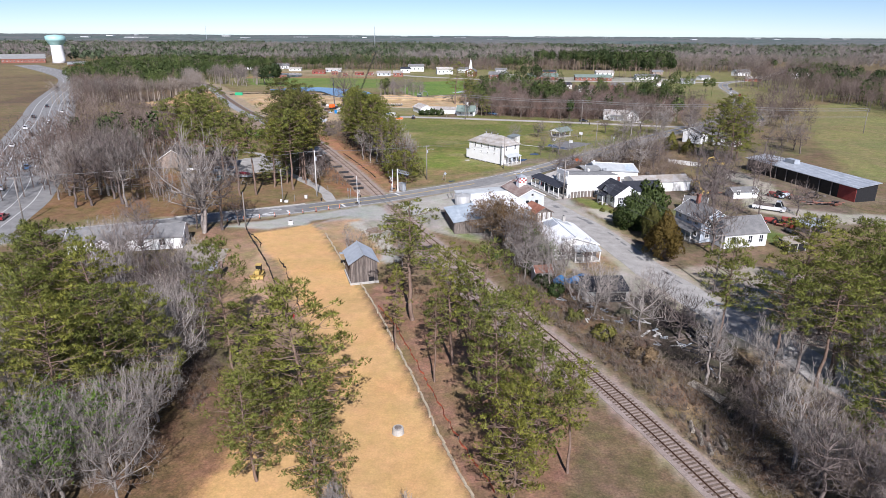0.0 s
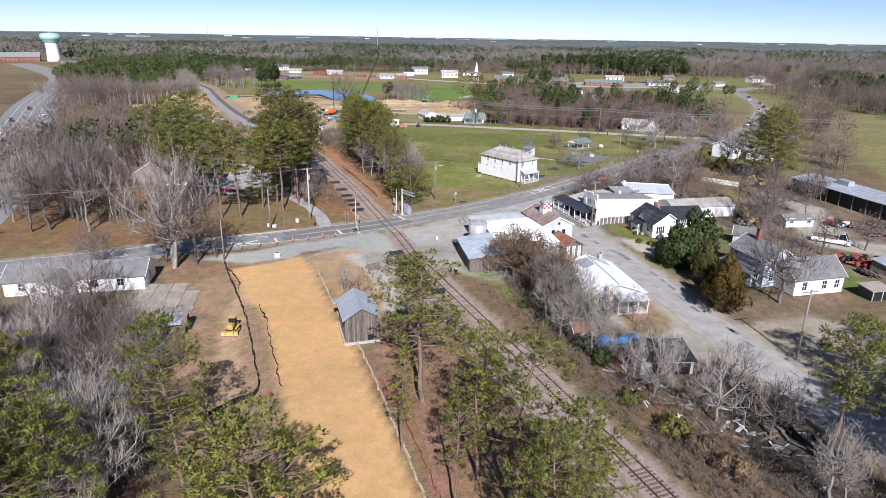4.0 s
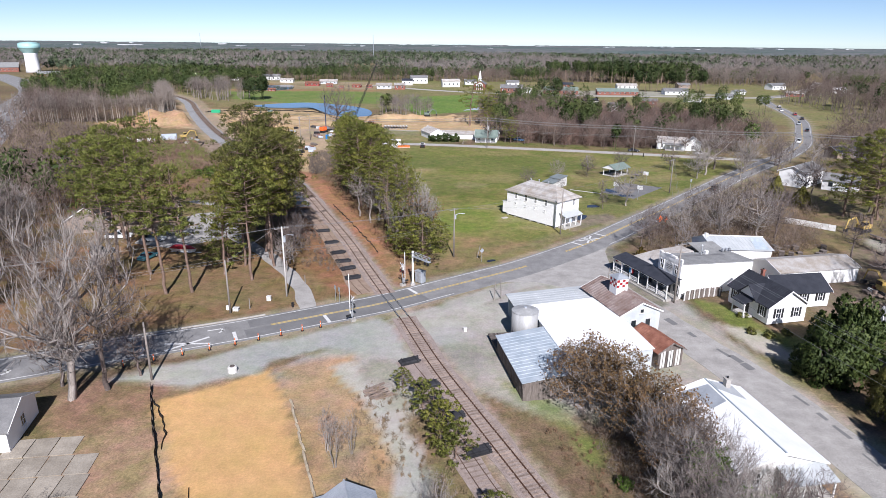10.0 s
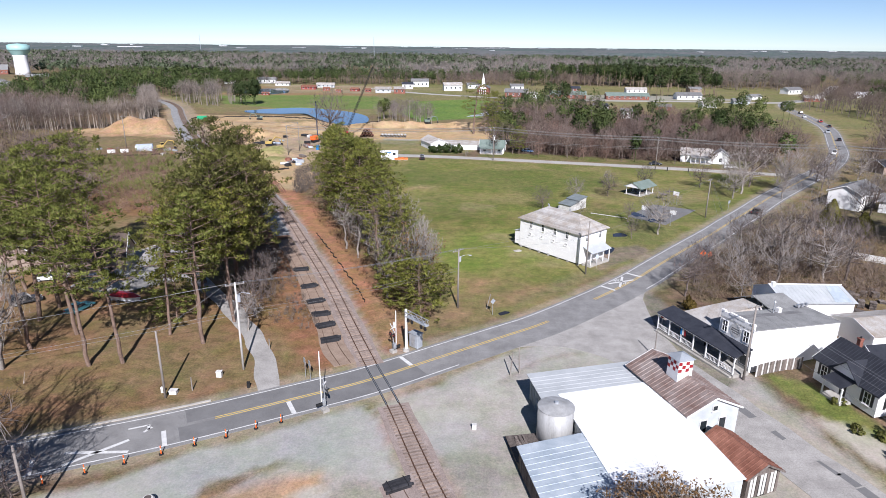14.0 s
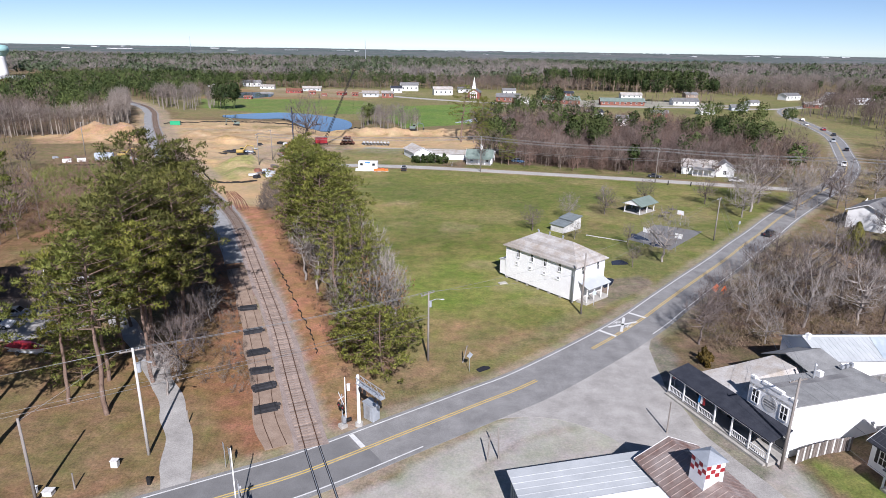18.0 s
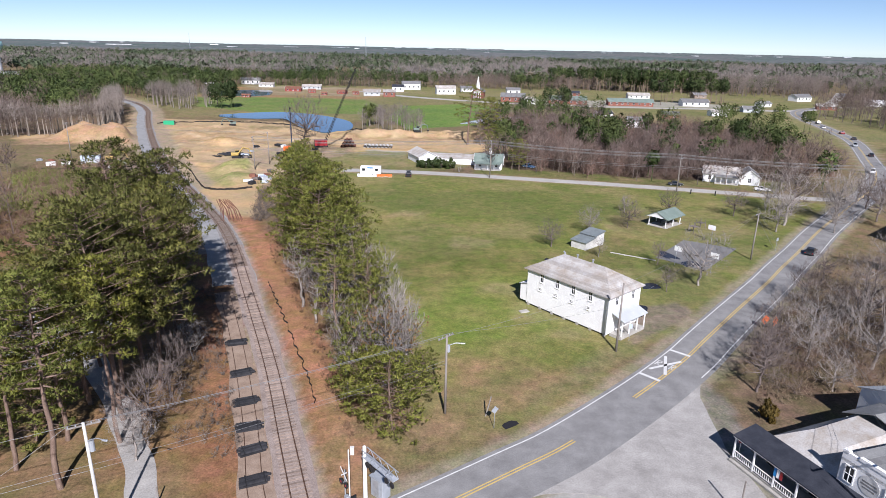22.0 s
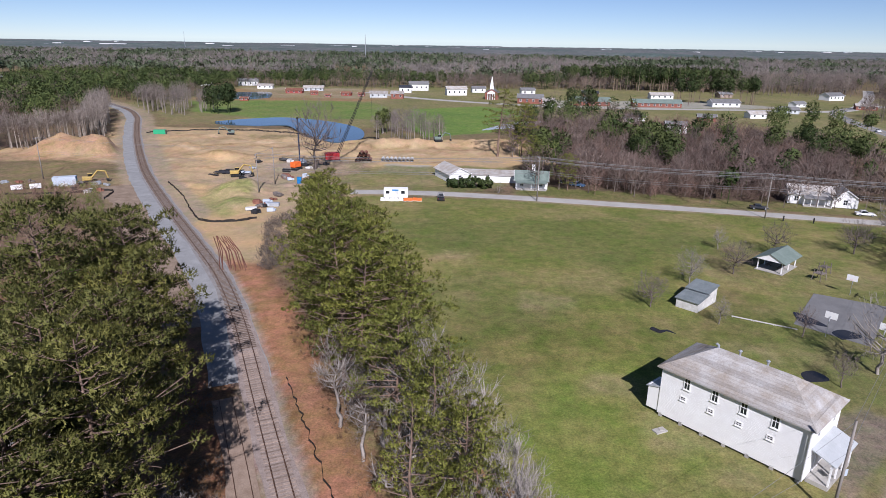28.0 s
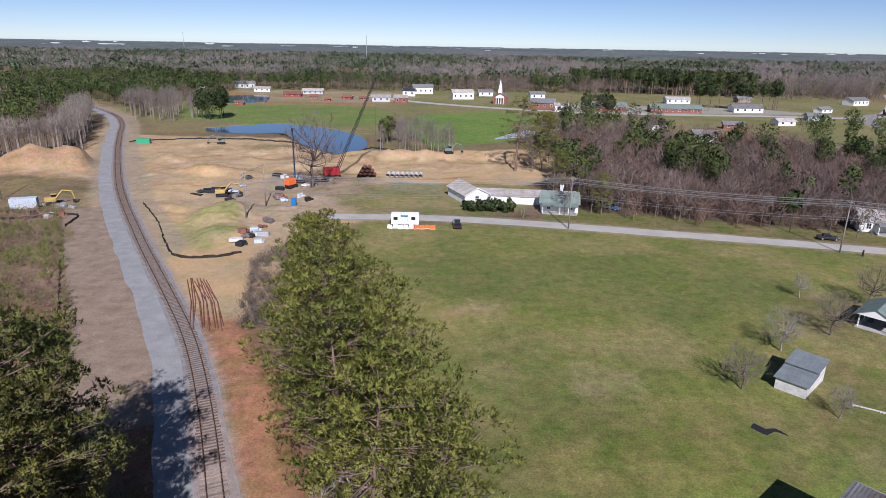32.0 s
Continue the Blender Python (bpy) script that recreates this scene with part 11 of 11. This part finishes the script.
part("body", MB().box((0, 0, 1.6), (6.6, 2.6, 2.4), 0, 0.05), M_WHITE, tlr)
for x in (-2.2, 2.0):
    part("window", MB().box((x, -1.32, 1.9), (1.0, 0.04, 0.8)), M_GLASS, tlr)
part("sign_panel", MB().box((-0.1, -1.33, 2.5), (1.8, 0.03, 0.4)), M_TARP, tlr, "blue sign panel with unreadable lettering")
part("door", MB().box((0.3, -1.32, 1.4), (0.9, 0.05, 1.9)), M_WHITE_OLD, tlr)
part("skirt", MB().box((0, 0, 0.25), (6.2, 2.3, 0.5)), M_BLACK, tlr)
for k in range(9):
    ob = thing("barrier_block", "orange or white plastic barrier at the lane", "barrier", pose(-29 + k * 1.25, 280.9 + 0.25 * math.sin(k * 2), 0, 0, 0, rng.uniform(-30, 30)), "barriers")
    part("block", MB().add([(-0.6, -0.25, 0), (0.6, -0.25, 0), (0.6, 0.25, 0), (-0.6, 0.25, 0), (-0.55, -0.1, 0.9), (0.55, -0.1, 0.9), (0.55, 0.1, 0.9), (-0.55, 0.1, 0.9)], [(3, 2, 1, 0), (4, 5, 6, 7), (0, 1, 5, 4), (1, 2, 6, 5), (2, 3, 7, 6), (3, 0, 4, 7)]), M_ORANGE if k > 4 else M_WHITE, ob)
    part("foot", MB().box((0, 0, 0.05), (1.3, 0.6, 0.1)), M_WHITE_OLD, ob)
cont = thing("green_container", "bright green shipping container on the site", "container", pose(-138.5, 397, 0, 0, 0, 5) @ Matrix.Diagonal((0.8, 0.8, 0.8, 1)))
part("body", MB().box((0, 0, 1.3), (6.4, 2.5, 2.5), 0, 0.03), paint_mat("container_green", (0.02, 0.36, 0.16), 0.6), cont)
part("door", MB().box((3.22, 0, 1.3), (0.05, 2.3, 2.3)), M_GREENROOF, cont)
cb_ = thing("blue_container", "faded blue container on the building site", "container", pose(-122.5, 294.5, 0, 0, 0, 20))
part("body", MB().box((0, 0, 1.3), (6.0, 2.4, 2.5), 0, 0.03), M_BLUEWALL, cb_)
part("door", MB().box((3.02, 0, 1.3), (0.05, 2.2, 2.3)), M_TARP, cb_)
for x, y, lab in ((-128, 289.5, "white equipment trailer on the site"), (-132, 287.5, "white equipment trailer on the site"), (-126, 297, "white tank trailer on the site")):
    ob = thing("equipment_trailer", lab, "trailer", pose(x, y, zat(x, y), 0, 0, 30) @ Matrix.Diagonal((0.7, 0.7, 0.7, 1)))
    part("body", MB().box((0, 0, 1.2), (4.0, 1.9, 1.7), 0, 0.08), M_WHITE, ob)
    part("wheel", MB().tube([(-0.4, -1.0, 0.35), (-0.4, 1.0, 0.35)], [0.35, 0.35], 12), M_TYRE, ob)
for k in range(3):
    for j in range(4 - k):
        solid("concrete_pipe", MB().tube([(-43 + j * 1.5 + k * 0.75, 336, 0.65 + k * 1.2), (-43 + j * 1.5 + k * 0.75, 340, 0.65 + k * 1.2)], [0.7, 0.7], 14, False).tube([(-43 + j * 1.5 + k * 0.75, 336, 0.65 + k * 1.2), (-43 + j * 1.5 + k * 0.75, 340, 0.65 + k * 1.2)], [0.52, 0.52], 14, False), M_RUST, "rusty steel pipe stacked on the site", "pipe", group="steel pipes")
for k in range(8):
    solid("concrete_pipe", MB().tube([(-34 + k * 1.5, 338, 0.6), (-34 + k * 1.5, 342, 0.6)], [0.65, 0.65], 14, False).tube([(-34 + k * 1.5, 338, 0.6), (-34 + k * 1.5, 342, 0.6)], [0.5, 0.5], 14, False), M_WHITE_OLD, "pale concrete pipe lying in a row", "pipe", group="concrete pipes")
for k in range(34):
    x, y = rng.uniform(-80, -52), rng.uniform(300, 336)
    if k > 20:
        x, y = rng.uniform(-62, -56), rng.uniform(264, 292)
    ob = solid("site_rubble", MB().box((0, 0, 0.5), (rng.uniform(1, 3.4), rng.uniform(0.6, 2), rng.uniform(0.5, 1.4)), rng.uniform(0, 3), 0.12).box((0.8, 0.5, 0.3), (1.2, 0.8, 0.6), rng.uniform(0, 3), 0.1), rng.choice([M_TIE_NEW, M_BLACK, M_PLANK, M_WHITE_OLD, M_RUST, M_GALV, M_BLUEWALL]), "mixed building materials heaped on the site", "materials", pose(x, y, zat(x, y) - 0.05), "site materials")
for k in range(16):
    x, y = rng.uniform(-146, -108), rng.uniform(286, 299)
    solid("site_rubble", MB().box((0, 0, 0.4), (rng.uniform(0.8, 3), rng.uniform(0.5, 1.4), rng.uniform(0.4, 1.3)), rng.uniform(0, 3), 0.1).box((0.6, 0.4, 0.25), (1.0, 0.7, 0.5), rng.uniform(0, 3), 0.1), rng.choice([M_PLANK, M_GALV, M_WHITE_OLD, M_BLACK, M_RUST]), "mixed building materials heaped on the site", "materials", pose(x, y, zat(x, y) - 0.05), "site materials")
for k in range(12):
    x, y = -80 + rng.uniform(-5, 7), 312 + rng.uniform(-4, 6)
    solid("steel_sheet", MB().box((0, 0, 0.3), (rng.uniform(3, 6), rng.uniform(0.8, 1.4), 0.18), rng.uniform(-0.4, 0.4)), M_TIE_NEW, "dark steel trench sheet lying on the dirt", "sheet", pose(x, y, zat(x, y) + 0.1 * (k % 4)), "trench sheets")
solid("portable_toilet", MB().box((0, 0, 1.1), (1.2, 1.2, 2.2), 0, 0.05).box((0, 0, 2.25), (1.3, 1.3, 0.12)), M_TARP, "blue portable toilet on the site", "toilet", pose(-55.4, 299, 0))

# playground
for x, y, r_ in ((44.6, 200.6, 40), (58.9, 217.4, 220), (50.2, 196.6, 40)):
    ob = thing("basketball_hoop", "basketball hoop with a white backboard on a pole", "basketball hoop", pose(x, y, 0, 0, 0, r_), "basketball hoops")
    part("pole", MB().tube([(0, 0, -0.1), (0, 0, 2.6), (0.6, 0, 3.2)], [0.07, 0.07, 0.05], 8), M_STEEL, ob)
    part("backboard", MB().box((0.65, 0, 3.3), (0.05, 1.7, 1.05)), M_WHITE, ob)
    part("rim", MB().tube([(0.9 + 0.22 * math.cos(a * math.pi / 6), 0.22 * math.sin(a * math.pi / 6), 3.0) for a in range(13)], [0.015] * 13, 5, False), M_ORANGE, ob)
for x, y in ((60.5, 228), (57.5, 224.5)):
    ob = thing("play_frame", "small wooden play frame by the court", "play equipment", pose(x, y, 0, 0, 0, 30))
    for a in (-1, 1):
        for b_ in (-0.8, 0.8):
            part("post", MB().tube([(a, b_, 0), (a * 0.8, b_ * 0.8, 2.2)], [0.07, 0.07], 6), M_PLANK, ob)
    part("platform", MB().box((0, 0, 1.4), (1.7, 1.5, 0.1)), M_PLANK, ob)
for pts_, lab in (([(43.5, 206.0), (47, 204), (46, 208), (44.6, 209.5)], "puddle"), ([(46.5, 199.6), (50, 200.4), (49, 203), (46.4, 202)], "puddle"), ([(18.6, 202.6), (19.8, 201.2), (21.0, 201.9), (22.2, 201.0), (21.4, 202.5), (20.2, 202.4), (19.4, 203.5)], "puddle"), ([(29.6, 174.6), (31.2, 176.2), (32.4, 179.2), (30.8, 179.6), (29.2, 176.6)], "puddle"), ([(34.2, 187.2), (37.6, 187.8), (37.0, 190.2), (34.8, 189.6)], "puddle"), ([(5.2, 143.4), (6.8, 144.6), (6.0, 145.2), (4.8, 144.2)], "puddle")):
    c_ = spline(pts_ + [pts_[0]], 0.5)[:-1]
    solid("puddle", MB().prism([tuple(q) for q in c_], -0.2, 0.052 if pts_[0][0] > 40 else -0.004), M_PUDDLE, "shallow dark rain puddle on the ground", "puddle", kind="structure")
solid("septic_lid", MB().box((0, 0, 0.06), (1.5, 0.9, 0.16), 0.4).box((0.2, 0.1, 0.17), (0.5, 0.5, 0.08)), M_CONCRETE, "concrete lid in the lawn beside the hall", "lid", pose(11.3, 176.2, 0))
for k in range(3):
    solid("rail_bench", MB().box((0, 0, 0.14), (3.1, 0.14, 0.14)).box((-1.4, 0, 0.05), (0.14, 0.2, 0.14)).box((1.4, 0, 0.05), (0.14, 0.2, 0.14)), M_POLE_LIGHT, "low wooden rail round the play court", "rail", pose(34.8 + k * 2.7, 206.7 - k * 1.58, 0, 0, 0, -30.3), "low rails")
for x, y in ((72.4, 265.4), (79.0, 263.6)):
    solid("gate_post", MB().box((0, 0, 0.6), (0.25, 0.25, 1.5)), M_BLACK, "short dark gate post at the lane", "post", pose(x, y, 0), "gate posts")
# crop rows under plastic in the far field
crops = thing("crop_rows", "rows of crops under pale plastic", "crop field", kind="stuff")
cr = MB()
for k in range(9):
    cr.box((16 + k * 2.6, 440 + k * 1.3, 0.12), (1.2, 34, 0.24), -0.5)
part("row", cr, M_BLUEROOF, crops)
# far bright roofs on the horizon
far_roofs = random.Random(3)
for k in range(16):
    y = far_roofs.uniform(2300, 4500)
    x = far_roofs.uniform(-0.6, 0.62) * y
    w_ = far_roofs.uniform(10, 42) * (y / 3000)
    ob = thing("far_warehouse", "distant pale flat-roofed building among woods", "building", pose(x, y, 0, 0, 0, far_roofs.uniform(-15, 15)), "far pale buildings")
    part("wall", MB().box((0, 0, 5.5), (w_, 20, 11)), M_WHITE, ob)
    part("roof", MB().box((0, 0, 11.3), (w_ + 2, 22, 0.6)), M_METALROOF, ob)
for x, y, h in ((-170, 1500, 52), (-900, 2400, 60)):
    solid("radio_mast", MB().tube([(0, 0, 0), (0, 0, h)], [0.9, 0.4], 6), M_STEEL, "thin distant radio mast", "mast", pose(x, y, 0))
